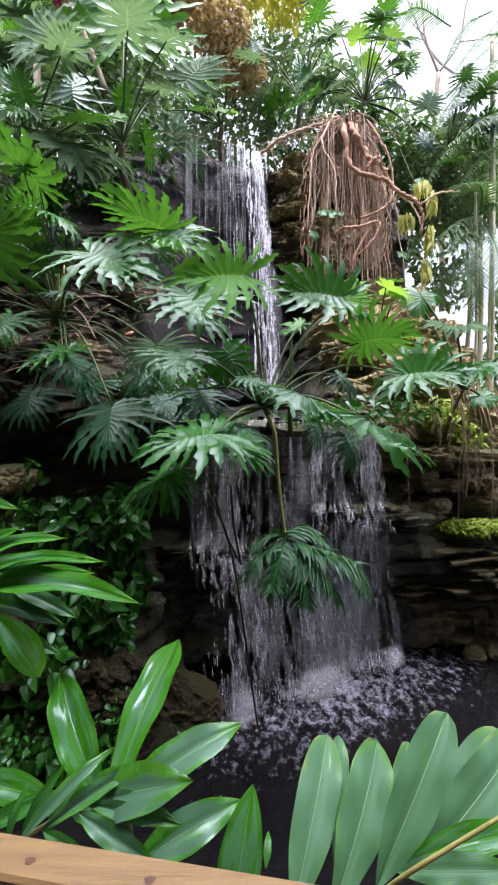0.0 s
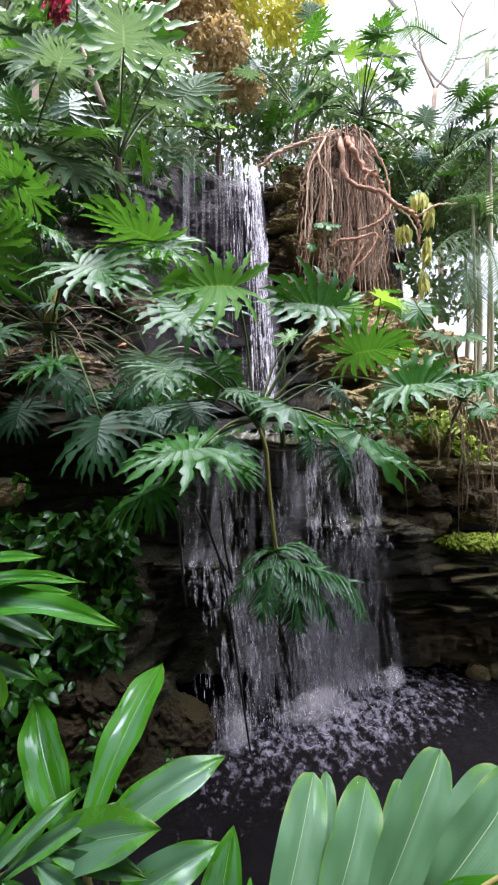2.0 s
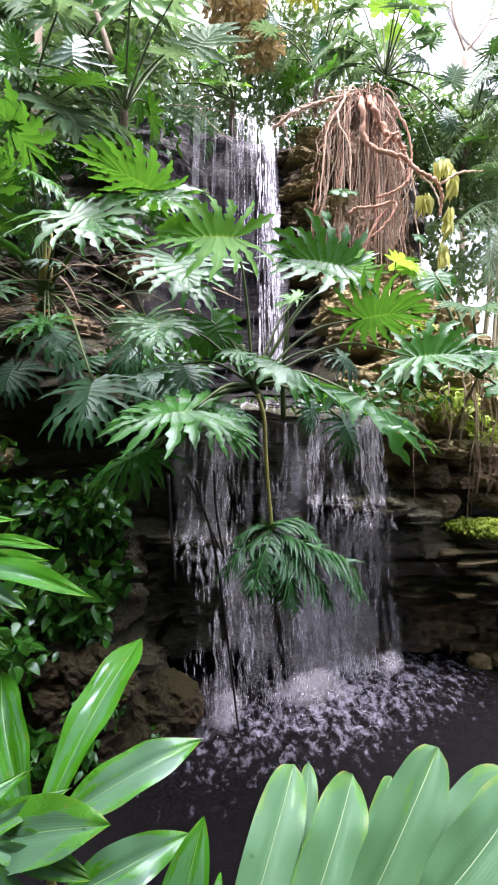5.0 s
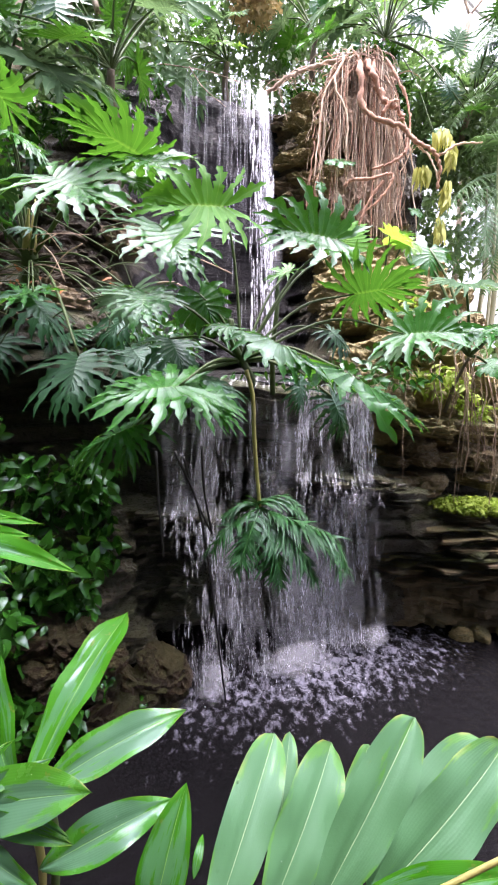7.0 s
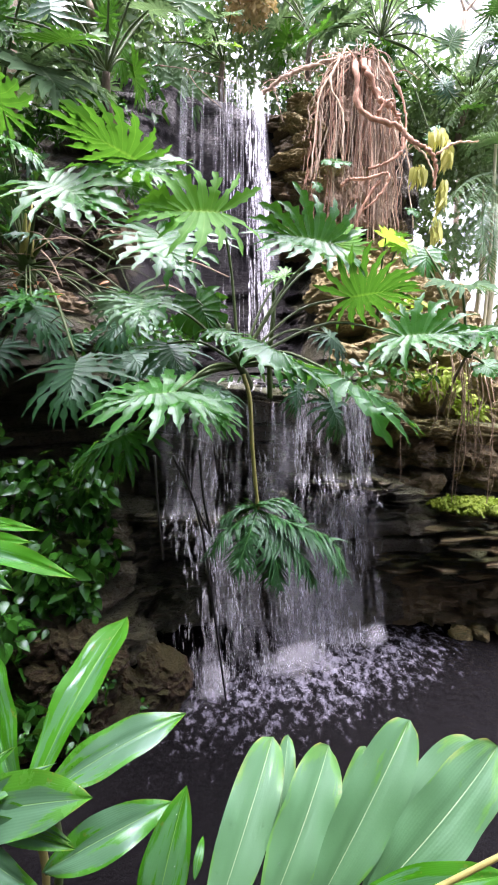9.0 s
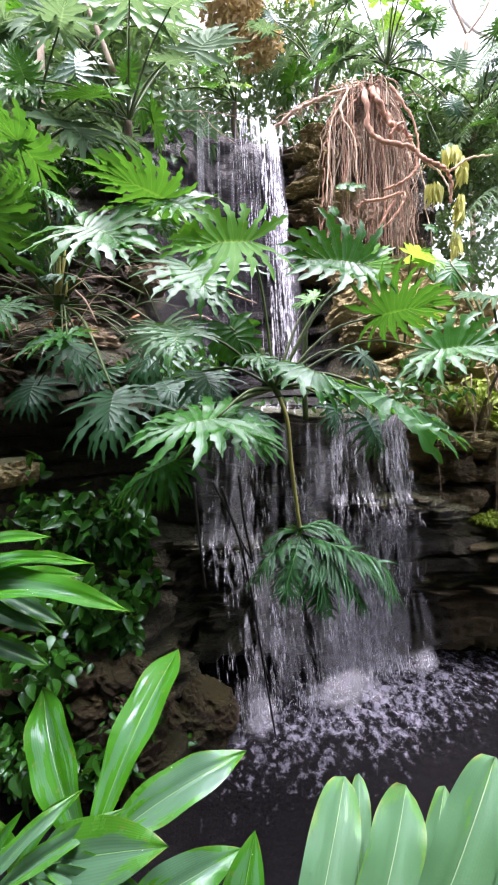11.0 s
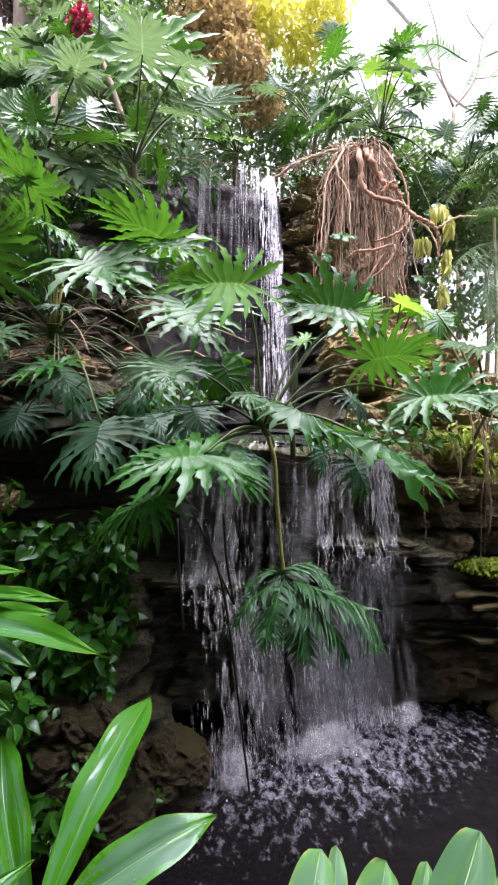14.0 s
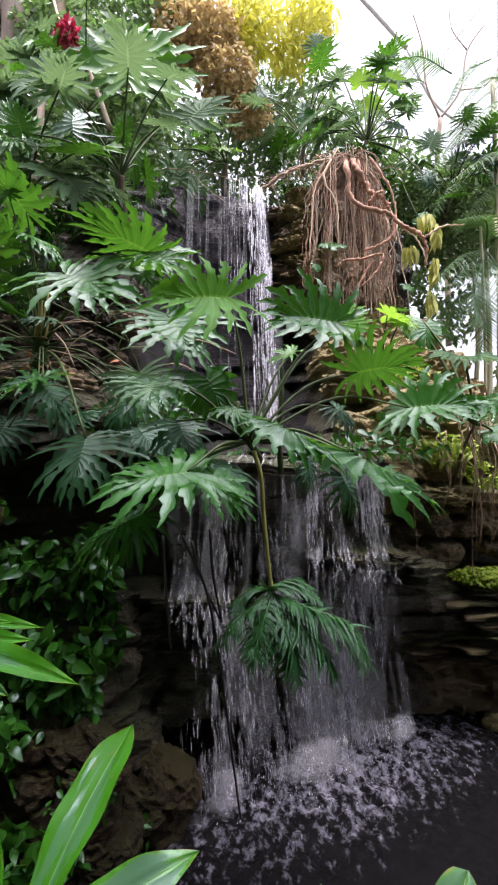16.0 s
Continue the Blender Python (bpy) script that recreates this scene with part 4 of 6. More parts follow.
water("water_film", "thin film of water over wet rock", 60, lip, lip_foot, VEIL, 0.07, 27, span=(0.3, 0.8), from_lip=0.2, clumps=(9.0, 2.0), holes=-0.1)
water("water_film", "thin film of water over wet rock", 55, low, low_foot, VEIL, 0.07, 29, span=(0.15, 0.5), from_lip=0.05, clumps=(7.0, 3.0), holes=-0.1, dense=lambda rng: 0.2 + 0.8 * rng.random())
water("water_film", "thin film of water over wet rock", 60, shelf, shelf_foot, VEIL, 0.07, 30, span=(0.15, 0.5), from_lip=0.05, clumps=(7.0, 3.0), holes=-0.1)
foot_line = lambda u: (-0.2 + 1.3 * u, 2.46 + 0.66 * u, 0.0)
water("foot_mist", "soft white mist where the water strikes the pool", 44, lambda u: (foot_line(u)[0], foot_line(u)[1], 0.17), lambda u: (foot_line(u)[0], foot_line(u)[1] - 0.05, -0.04), MIST, 0.15, 21, span=(0.5, 1.0), from_lip=0.3, clumps=(3.0, 2.0), holes=-0.6, dense=lambda rng: min(1.0, max(0.0, rng.choice((rng.gauss(0.45, 0.04), rng.gauss(0.57, 0.05), rng.gauss(0.96, 0.05), rng.gauss(0.1, 0.07))))))


def spray(count, seed):
    """Small drops: over the foot of the fall, and where it breaks on ledges."""
    rng = random.Random(seed)
    spots = [((0.1, 2.6, 0.02), (0.25, 0.12, 0.06), 3), ((0.8, 2.95, 0.02), (0.25, 0.12, 0.06), 3)]
    verts, faces = [], []
    for _ in range(count):
        c, spread, _w = rng.choices(spots, [q[2] for q in spots])[0]
        x, y, z = (c[k] + rng.gauss(0, spread[k]) for k in range(3))
        z = max(z, 0.02) if c[2] > 0.1 else 0.02 + abs(z)
        r = rng.uniform(0.0008, 0.0018)
        h = r * rng.uniform(1, 6)
        k = len(verts)
        verts += [(x - r, y, z), (x + r, y - r, z), (x, y + r, z), (x, y, z + h), (x, y, z - h)]
        faces += [(k, k + 1, k + 3), (k + 1, k + 2, k + 3), (k + 2, k, k + 3), (k + 1, k, k + 4), (k + 2, k + 1, k + 4), (k, k + 2, k + 4)]
    m, n, l = material("water_drops")
    p = n.new("ShaderNodeBsdfPrincipled")
    p.inputs["Base Color"].default_value, p.inputs["Roughness"].default_value = (0.8, 0.8, 0.86, 1), 0.2
    out = n.new("ShaderNodeOutputMaterial")
    l.new(p.outputs[0], out.inputs["Surface"])
    return mesh_object("spray", verts, faces, m)


tagged(part("spray", spray(450, 3), falls, None, "fine white spray over the foam"), kind="stuff")

# ---- handrail ----
rail = thing("handrail", (-0.4, 0.68, 0.2), "golden-brown varnished wooden handrail with knots", "railing")


def board(name, a, b, across, down, mat):
    """A plank from a to b with eased edges."""
    a, b = Vector(a), Vector(b)
    way = (b - a).normalized()
    side = way.cross(Vector((0, 0, 1)))
    side = side.normalized() if side.length > 0.1 else Vector((0, 1, 0))
    up = side.cross(way)
    e = 0.006
    ring = [(-across, -down + e), (-across + e, -down), (across - e, -down), (across, -down + e), (across, down - e), (across - e, down), (-across + e, down), (-across, down - e)]
    verts, faces = [], []
    n = 12
    for i in range(n + 1):
        p = a.lerp(b, i / n)
        verts += [p + side * s + up * h for s, h in ring]
    for i in range(n):
        for k in range(8):
            q, r = i * 8 + k, i * 8 + (k + 1) % 8
            faces.append((q, r, r + 8, q + 8))
    faces += [tuple(range(8))[::-1], tuple(range(n * 8, n * 8 + 8))]
    return mesh_object(name, verts, faces, mat, False)


part("top_board", board("top_board", (-1.9, 0.94, 0.932), (1.3, 0.41, 0.932), 0.036, 0.018, WOOD), rail)
part("post", board("post", (-0.95, 0.782, 0.1), (-0.95, 0.782, 0.914), 0.04, 0.04, WOOD), rail)
part("post", board("post", (0.75, 0.50, 0.1), (0.75, 0.50, 0.914), 0.04, 0.04, WOOD), rail)
for x, y in ((-0.340, 0.675), (-0.147, 0.645)):
    knot = [(x + 0.008 * math.cos(k) * (1 + 0.2 * math.sin(3 * k)), y + 0.006 * math.sin(k), 0.9515) for k in [i * 2 * math.pi / 14 for i in range(14)]]
    part("knot", mesh_object("knot", knot, [tuple(range(14))], KNOT, False), rail, None, "dark brown knot in the wood")


def frond(name, points, length, mat, seed, droop=0.5, pairs=34, rib=0.012, leaflet=0.012, uneven=0.15):
    """A feather palm frond: a rib with drooping leaflets on both sides."""
    rng = random.Random(seed)
    line = smooth_line(points, 10)
    verts, faces = tube(line, taper(len(line), rib, rib * 0.25), 5)
    uvs = [(0.5, 0.5)] * len(verts)
    n = len(line)
    for i in range(pairs):
        f = 0.12 + 0.88 * i / pairs
        k = min(int(f * (n - 1)), n - 2)
        p = line[k].lerp(line[k + 1], f * (n - 1) - k)
        way = (line[k + 1] - line[k]).normalized()
        flat = way.cross(Vector((0, 0, 1)))
        flat = flat.normalized() if flat.length > 0.05 else Vector((1, 0, 0))
        for side in (-1, 1):
            d = (flat * side + way * 0.7 + Vector((rng.gauss(0, uneven * 0.5), rng.gauss(0, uneven * 0.5), rng.gauss(0, uneven * 0.6)))).normalized()
            s = length * math.sin(math.pi * (0.12 + 0.8 * f)) * rng.uniform(1.0 - uneven, 1.1)
            w = way * leaflet
            q = len(verts)
            for j in range(4):
                u = j / 3
                c = p + d * s * u - Vector((0, 0, droop * s * u * u))
                ww = w * (1.0 - u * 0.85)
                verts += [c - ww, c + ww]
                uvs += [(0.05, u), (0.95, u)]
            faces += [(q + 2 * j, q + 2 * j + 1, q + 2 * j + 3, q + 2 * j + 2) for j in range(3)]
    return mesh_object(name, verts, faces, mat, uvs=uvs)


# ---- philodendron on the ledge between the two drops ----
heart = (0.07, 1.95, 1.76)
plant = thing("philodendron", heart, "large philodendron with deeply cut glossy leaves on wet rock", "plant")
stem_line = [(0.12, 2.75, 1.70), (0.11, 2.30, 1.72), heart, (0.03, 1.95, 1.84), (0.02, 1.97, 1.92)]
part("stem", tube_mesh("stem", stem_line, 0.016, 0.013, STEM, 6, 10), plant, None, "thick scarred green stem")
part("stem", tube_mesh("stem", [(0.21, 2.20, 1.64), (0.20, 2.15, 1.83), (0.21, 2.15, 2.00), (0.21, 2.20, 2.13)], 0.013, 0.009, STEM, 6, 9), plant)
part("hanging_root", tube_mesh("hanging_root", [(0.089, 1.97, 1.724), (0.119, 1.98, 1.624), (0.132, 2.0, 1.463), (0.15, 2.02, 1.3), (0.169, 2.03, 1.155)], 0.0095, 0.008, STEM_PALE, 6, 8), plant, None, "smooth yellow-green hanging stem")
L = stalked_leaf
L(plant, heart, (-0.127, 1.72, 1.638), (-0.449, 1.64, 1.594), (0, -0.4, 0.92), 1.0, "m")
L(plant, heart, (-0.134, 1.76, 1.644), (0.102, 1.66, 1.538), (0, -0.45, 0.9), 0.95, "p")
L(plant, heart, (-0.1, 1.85, 1.677), (0.116, 1.8, 1.641), (0, -0.5, 0.87), 0.9, "d")
L(plant, heart, (-0.275, 1.72, 1.495), (-0.544, 1.66, 1.39), (0.1, -0.7, 0.7), 0.8, "n")
L(plant, heart, (-0.294, 1.74, 1.467), (-0.332, 1.66, 1.335), (0, -0.7, 0.7), 0.7, "n")
L(plant, heart, (-0.321, 1.96, 2.012), (-0.293, 1.76, 1.876), (0, -0.5, 0.87), 1.25, "o")
L(plant, heart, (-0.318, 2.15, 2.354), (-0.125, 1.93, 2.097), (0, -0.6, 0.8), 1.3, "o")
L(plant, heart, (-0.01, 1.95, 2.349), (-0.362, 1.87, 2.342), (0, -0.62, 0.78), 1.1, "x")
L(plant, heart, (0.461, 2.12, 2.306), (0.086, 2.05, 2.367), (0, -0.65, 0.75), 1.0, "v")
L(plant, heart, (0.496, 2.25, 2.315), (0.587, 2.28, 2.477), (0, -0.6, 0.75), 1.3, "a", 1)
L(plant, heart, (0.548, 2.2, 2.101), (0.84, 2.1, 2.15), (0, 0.55, 0.83), 1.15, "f")
L(plant, heart, (0.861, 2.44, 1.981), (1.237, 2.3, 2.023), (0, -0.45, 0.9), 0.95, "w")
L(plant, heart, (0.139, 1.62, 1.804), (0.376, 1.5, 1.688), (0.1, -0.4, 1), 0.55, "t")
L(plant, heart, (0.384, 1.6, 1.707), (0.749, 1.65, 1.553), (0.1, -0.4, 0.95), 0.55, "t")
L(plant, heart, (0.51, 1.78, 1.661), (0.7, 1.75, 1.621), (0, -0.5, 0.85), 0.7, "p")
L(plant, heart, (-0.032, 1.95, 1.902), (0.121, 1.82, 1.836), (0, -0.5, 0.85), 0.7, "p")
L(plant, heart, (-0.11, 1.98, 2.02), (-0.02, 1.92, 1.87), (-0.2, -0.9, 0.4), 1.1, "r", 1)
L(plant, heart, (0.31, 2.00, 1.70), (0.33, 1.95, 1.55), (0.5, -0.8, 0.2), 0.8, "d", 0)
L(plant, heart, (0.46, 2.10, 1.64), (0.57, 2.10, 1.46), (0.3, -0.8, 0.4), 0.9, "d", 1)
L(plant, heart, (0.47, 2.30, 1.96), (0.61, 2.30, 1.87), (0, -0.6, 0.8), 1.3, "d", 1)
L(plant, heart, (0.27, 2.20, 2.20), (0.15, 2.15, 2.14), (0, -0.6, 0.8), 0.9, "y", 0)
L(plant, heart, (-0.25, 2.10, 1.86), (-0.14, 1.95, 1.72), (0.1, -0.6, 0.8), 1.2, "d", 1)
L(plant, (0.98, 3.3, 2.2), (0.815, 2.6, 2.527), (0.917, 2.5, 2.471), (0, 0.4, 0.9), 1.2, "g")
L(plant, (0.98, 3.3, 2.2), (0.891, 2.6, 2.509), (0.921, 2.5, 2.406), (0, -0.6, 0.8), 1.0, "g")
rng = random.Random(61)
arms = [[(0.3, 1.95, 1.113), (0.43, 1.9, 1.068), (0.551, 1.88, 0.914)],
        [(0.255, 1.95, 1.063), (0.317, 1.9, 1.0), (0.412, 1.88, 0.9)],
        [(0.091, 2.0, 1.108), (0.022, 1.96, 1.05), (-0.022, 1.94, 0.972)],
        [(0.141, 1.95, 1.09), (0.107, 1.9, 0.991), (0.079, 1.88, 0.909)],
        [(0.206, 1.93, 1.066), (0.247, 1.88, 0.972), (0.265, 1.86, 0.87)],
        [(0.205, 2.05, 1.187), (0.29, 2.05, 1.173), (0.357, 2.03, 1.129)],
        [(0.121, 2.05, 1.166), (0.063, 2.05, 1.146), (0.007, 2.03, 1.098)],
        [(0.356, 2.0, 1.07), (0.472, 1.98, 0.981), (0.523, 1.96, 0.874)]]
for i in range(18):
    arm = [Vector(p) + Vector((rng.gauss(0, 0.02), rng.gauss(0.02, 0.02), rng.gauss(0, 0.02))) * (i > 7) for p in arms[i % 8]]
    part("leaf", frond("feathery_blade", [(0.169, 2.03, 1.155)] + arm, 0.13 if i % 8 < 2 else 0.105, FERNY, 300 + i, 0.35, 18, 0.004, 0.0095, 0.35), plant, None, "finely cut drooping leaf in the spray")
for a, b, c in (((-0.193, 2.0, 1.379), (-0.081, 2.1, 1.048), (0.047, 2.3, 0.093)), ((-0.084, 2.0, 1.407), (-0.071, 2.05, 1.209), (-0.039, 2.12, 1.006)), ((-0.284, 2.05, 1.371), (-0.274, 2.1, 1.116), (-0.258, 2.15, 0.883)), ((-0.157, 2.0, 1.357), (-0.115, 2.08, 1.177), (-0.047, 2.12, 1.019))):
    part("hanging_root", tube_mesh("hanging_root", [a, b, c], 0.0065, 0.005, CABLE, 8, 6), plant, None, "thin black aerial root hanging into the pool")

# ---- philodendron on the left rocks ----
heart = (-1.27, 2.90, 2.42)
plant = thing("philodendron", heart, "spreading philodendron with long bare stalks on the rock face", "plant")
part("stem", tube_mesh("stem", [(-1.39, 3.10, 2.22), heart, (-1.28, 2.85, 2.54)], 0.06, 0.04, STEM, 6, 10), plant, None, "short scarred stem")
for a, b in (((-1.23, 2.85, 2.46), (-1.19, 2.80, 2.74)), ((-1.27, 2.85, 2.47), (-1.20, 2.75, 2.68))):
    part("leaf_sheath", tube_mesh("leaf_sheath", [a, (Vector(a) + Vector(b)) / 2, b], 0.028, 0.004, STEM_PALE, 5, 7), plant, None, "pale yellow-green pointed leaf sheath")
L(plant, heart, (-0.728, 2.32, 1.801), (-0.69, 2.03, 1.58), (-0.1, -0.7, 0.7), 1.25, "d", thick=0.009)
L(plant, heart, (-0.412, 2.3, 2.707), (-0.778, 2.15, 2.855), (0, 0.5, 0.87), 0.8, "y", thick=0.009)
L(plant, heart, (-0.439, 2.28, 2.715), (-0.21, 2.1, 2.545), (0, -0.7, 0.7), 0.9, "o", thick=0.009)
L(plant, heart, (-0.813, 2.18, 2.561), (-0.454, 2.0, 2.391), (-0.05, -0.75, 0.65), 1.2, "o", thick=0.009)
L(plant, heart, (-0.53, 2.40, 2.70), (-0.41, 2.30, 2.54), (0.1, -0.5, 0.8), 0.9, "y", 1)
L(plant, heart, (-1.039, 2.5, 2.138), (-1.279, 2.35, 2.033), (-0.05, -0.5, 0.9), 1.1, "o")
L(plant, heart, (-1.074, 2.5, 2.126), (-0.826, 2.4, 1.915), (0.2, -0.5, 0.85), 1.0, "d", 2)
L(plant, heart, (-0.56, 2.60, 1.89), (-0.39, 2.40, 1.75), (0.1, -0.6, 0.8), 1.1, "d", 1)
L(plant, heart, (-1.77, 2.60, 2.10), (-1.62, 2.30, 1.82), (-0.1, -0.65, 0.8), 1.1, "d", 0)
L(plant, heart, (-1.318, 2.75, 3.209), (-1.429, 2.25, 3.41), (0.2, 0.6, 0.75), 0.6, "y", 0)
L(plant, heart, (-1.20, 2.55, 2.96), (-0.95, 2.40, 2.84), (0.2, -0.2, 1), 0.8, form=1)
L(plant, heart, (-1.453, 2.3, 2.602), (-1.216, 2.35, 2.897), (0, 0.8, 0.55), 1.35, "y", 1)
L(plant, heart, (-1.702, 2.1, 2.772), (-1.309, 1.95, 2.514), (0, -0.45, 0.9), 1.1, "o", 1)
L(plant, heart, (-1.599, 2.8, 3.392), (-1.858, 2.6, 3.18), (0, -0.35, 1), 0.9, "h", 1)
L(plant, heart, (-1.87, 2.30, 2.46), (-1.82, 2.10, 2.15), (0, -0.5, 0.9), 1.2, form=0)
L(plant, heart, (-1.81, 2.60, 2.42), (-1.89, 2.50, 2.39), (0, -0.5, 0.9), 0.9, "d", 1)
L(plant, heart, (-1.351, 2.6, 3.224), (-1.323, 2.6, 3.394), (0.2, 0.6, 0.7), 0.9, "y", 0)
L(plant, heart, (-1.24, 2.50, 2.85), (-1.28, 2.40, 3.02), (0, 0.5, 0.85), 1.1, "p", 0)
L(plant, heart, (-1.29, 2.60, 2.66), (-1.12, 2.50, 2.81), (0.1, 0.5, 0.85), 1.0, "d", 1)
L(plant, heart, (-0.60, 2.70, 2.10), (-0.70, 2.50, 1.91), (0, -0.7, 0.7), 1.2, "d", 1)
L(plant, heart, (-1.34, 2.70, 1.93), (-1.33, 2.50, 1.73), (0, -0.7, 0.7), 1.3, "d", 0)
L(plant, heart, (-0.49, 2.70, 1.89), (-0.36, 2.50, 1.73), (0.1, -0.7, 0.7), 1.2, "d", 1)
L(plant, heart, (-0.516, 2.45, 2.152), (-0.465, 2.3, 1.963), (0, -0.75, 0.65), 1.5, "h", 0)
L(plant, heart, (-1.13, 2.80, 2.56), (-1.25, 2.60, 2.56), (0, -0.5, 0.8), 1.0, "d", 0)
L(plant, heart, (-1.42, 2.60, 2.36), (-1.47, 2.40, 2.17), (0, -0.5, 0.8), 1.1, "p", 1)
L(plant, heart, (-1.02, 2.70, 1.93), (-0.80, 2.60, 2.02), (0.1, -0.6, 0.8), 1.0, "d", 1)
part("leaf", long_leaf("dead_leaf", DEAD, 0.6, 0.5, 0.8, 1.0, 0.08, 5), plant, aim((-1.84, 2.50, 2.25), (-1.87, 2.42, 2.08), (0.4, -0.8, 0.3), 0.7), "dry curled orange-brown leaf")

# ---- plants on top of the cliff ----


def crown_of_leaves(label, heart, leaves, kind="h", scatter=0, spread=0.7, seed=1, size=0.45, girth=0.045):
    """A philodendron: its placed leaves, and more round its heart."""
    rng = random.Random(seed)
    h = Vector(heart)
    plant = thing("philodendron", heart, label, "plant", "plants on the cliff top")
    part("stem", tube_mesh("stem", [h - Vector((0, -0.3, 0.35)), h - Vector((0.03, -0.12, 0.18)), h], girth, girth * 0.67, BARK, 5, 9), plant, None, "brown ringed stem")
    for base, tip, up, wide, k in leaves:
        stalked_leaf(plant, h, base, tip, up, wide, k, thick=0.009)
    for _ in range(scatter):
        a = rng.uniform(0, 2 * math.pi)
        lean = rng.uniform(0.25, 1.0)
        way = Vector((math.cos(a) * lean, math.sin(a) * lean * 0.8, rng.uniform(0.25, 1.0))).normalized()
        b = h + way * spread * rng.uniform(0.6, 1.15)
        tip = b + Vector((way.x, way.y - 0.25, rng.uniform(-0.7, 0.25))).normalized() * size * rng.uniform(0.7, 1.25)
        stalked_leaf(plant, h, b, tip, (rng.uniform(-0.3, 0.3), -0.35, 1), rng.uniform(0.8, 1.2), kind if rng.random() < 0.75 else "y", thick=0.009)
    return plant


UP, FACE = (0, -0.3, 1), (0, -0.85, 0.4)
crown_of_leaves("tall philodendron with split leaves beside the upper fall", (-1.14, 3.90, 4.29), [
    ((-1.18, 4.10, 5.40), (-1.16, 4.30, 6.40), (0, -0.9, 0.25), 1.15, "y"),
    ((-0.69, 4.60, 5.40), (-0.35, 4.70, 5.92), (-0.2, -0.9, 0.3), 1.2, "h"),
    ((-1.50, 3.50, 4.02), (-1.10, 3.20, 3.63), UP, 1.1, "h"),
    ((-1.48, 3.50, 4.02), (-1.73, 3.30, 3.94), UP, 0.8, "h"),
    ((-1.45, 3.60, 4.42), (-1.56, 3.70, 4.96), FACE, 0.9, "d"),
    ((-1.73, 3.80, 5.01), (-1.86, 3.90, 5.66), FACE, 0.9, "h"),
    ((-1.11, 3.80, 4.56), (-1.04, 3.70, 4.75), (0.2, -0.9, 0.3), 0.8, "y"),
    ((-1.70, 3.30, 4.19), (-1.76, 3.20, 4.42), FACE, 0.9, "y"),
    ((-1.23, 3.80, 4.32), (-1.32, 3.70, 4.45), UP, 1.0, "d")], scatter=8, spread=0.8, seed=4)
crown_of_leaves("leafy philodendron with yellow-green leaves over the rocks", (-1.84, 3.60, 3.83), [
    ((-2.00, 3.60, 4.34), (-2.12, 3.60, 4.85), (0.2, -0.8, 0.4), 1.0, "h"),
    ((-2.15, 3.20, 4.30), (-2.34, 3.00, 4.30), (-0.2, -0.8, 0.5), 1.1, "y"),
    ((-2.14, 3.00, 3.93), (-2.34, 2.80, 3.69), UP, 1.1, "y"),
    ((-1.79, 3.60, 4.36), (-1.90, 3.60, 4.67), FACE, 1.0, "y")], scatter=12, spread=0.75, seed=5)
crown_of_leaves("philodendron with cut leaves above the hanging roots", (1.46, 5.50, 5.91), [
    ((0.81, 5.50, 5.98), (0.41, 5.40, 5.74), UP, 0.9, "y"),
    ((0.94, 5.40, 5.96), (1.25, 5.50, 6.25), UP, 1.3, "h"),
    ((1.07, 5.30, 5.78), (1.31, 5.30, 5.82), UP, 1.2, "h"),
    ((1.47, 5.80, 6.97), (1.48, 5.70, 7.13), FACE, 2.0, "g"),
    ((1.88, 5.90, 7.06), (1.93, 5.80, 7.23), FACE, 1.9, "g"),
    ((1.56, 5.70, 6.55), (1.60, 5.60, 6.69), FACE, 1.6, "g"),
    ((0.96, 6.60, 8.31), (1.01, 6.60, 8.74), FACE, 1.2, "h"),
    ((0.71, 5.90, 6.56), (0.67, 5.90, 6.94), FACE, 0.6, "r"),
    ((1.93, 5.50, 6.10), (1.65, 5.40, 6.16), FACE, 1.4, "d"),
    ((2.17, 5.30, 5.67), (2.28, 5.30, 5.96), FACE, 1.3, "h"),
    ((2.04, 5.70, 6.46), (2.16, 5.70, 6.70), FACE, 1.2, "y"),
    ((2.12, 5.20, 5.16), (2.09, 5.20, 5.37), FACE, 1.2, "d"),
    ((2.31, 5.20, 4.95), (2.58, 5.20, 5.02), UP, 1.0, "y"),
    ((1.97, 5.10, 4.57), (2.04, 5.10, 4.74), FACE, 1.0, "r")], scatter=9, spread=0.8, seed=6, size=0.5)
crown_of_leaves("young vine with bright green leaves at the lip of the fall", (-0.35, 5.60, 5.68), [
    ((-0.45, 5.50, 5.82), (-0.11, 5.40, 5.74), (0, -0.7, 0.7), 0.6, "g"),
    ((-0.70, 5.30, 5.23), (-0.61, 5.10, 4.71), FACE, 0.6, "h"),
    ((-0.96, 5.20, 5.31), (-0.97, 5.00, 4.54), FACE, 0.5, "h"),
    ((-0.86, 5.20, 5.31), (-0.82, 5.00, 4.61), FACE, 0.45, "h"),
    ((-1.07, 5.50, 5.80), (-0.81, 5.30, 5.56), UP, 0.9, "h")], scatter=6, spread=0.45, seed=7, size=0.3)
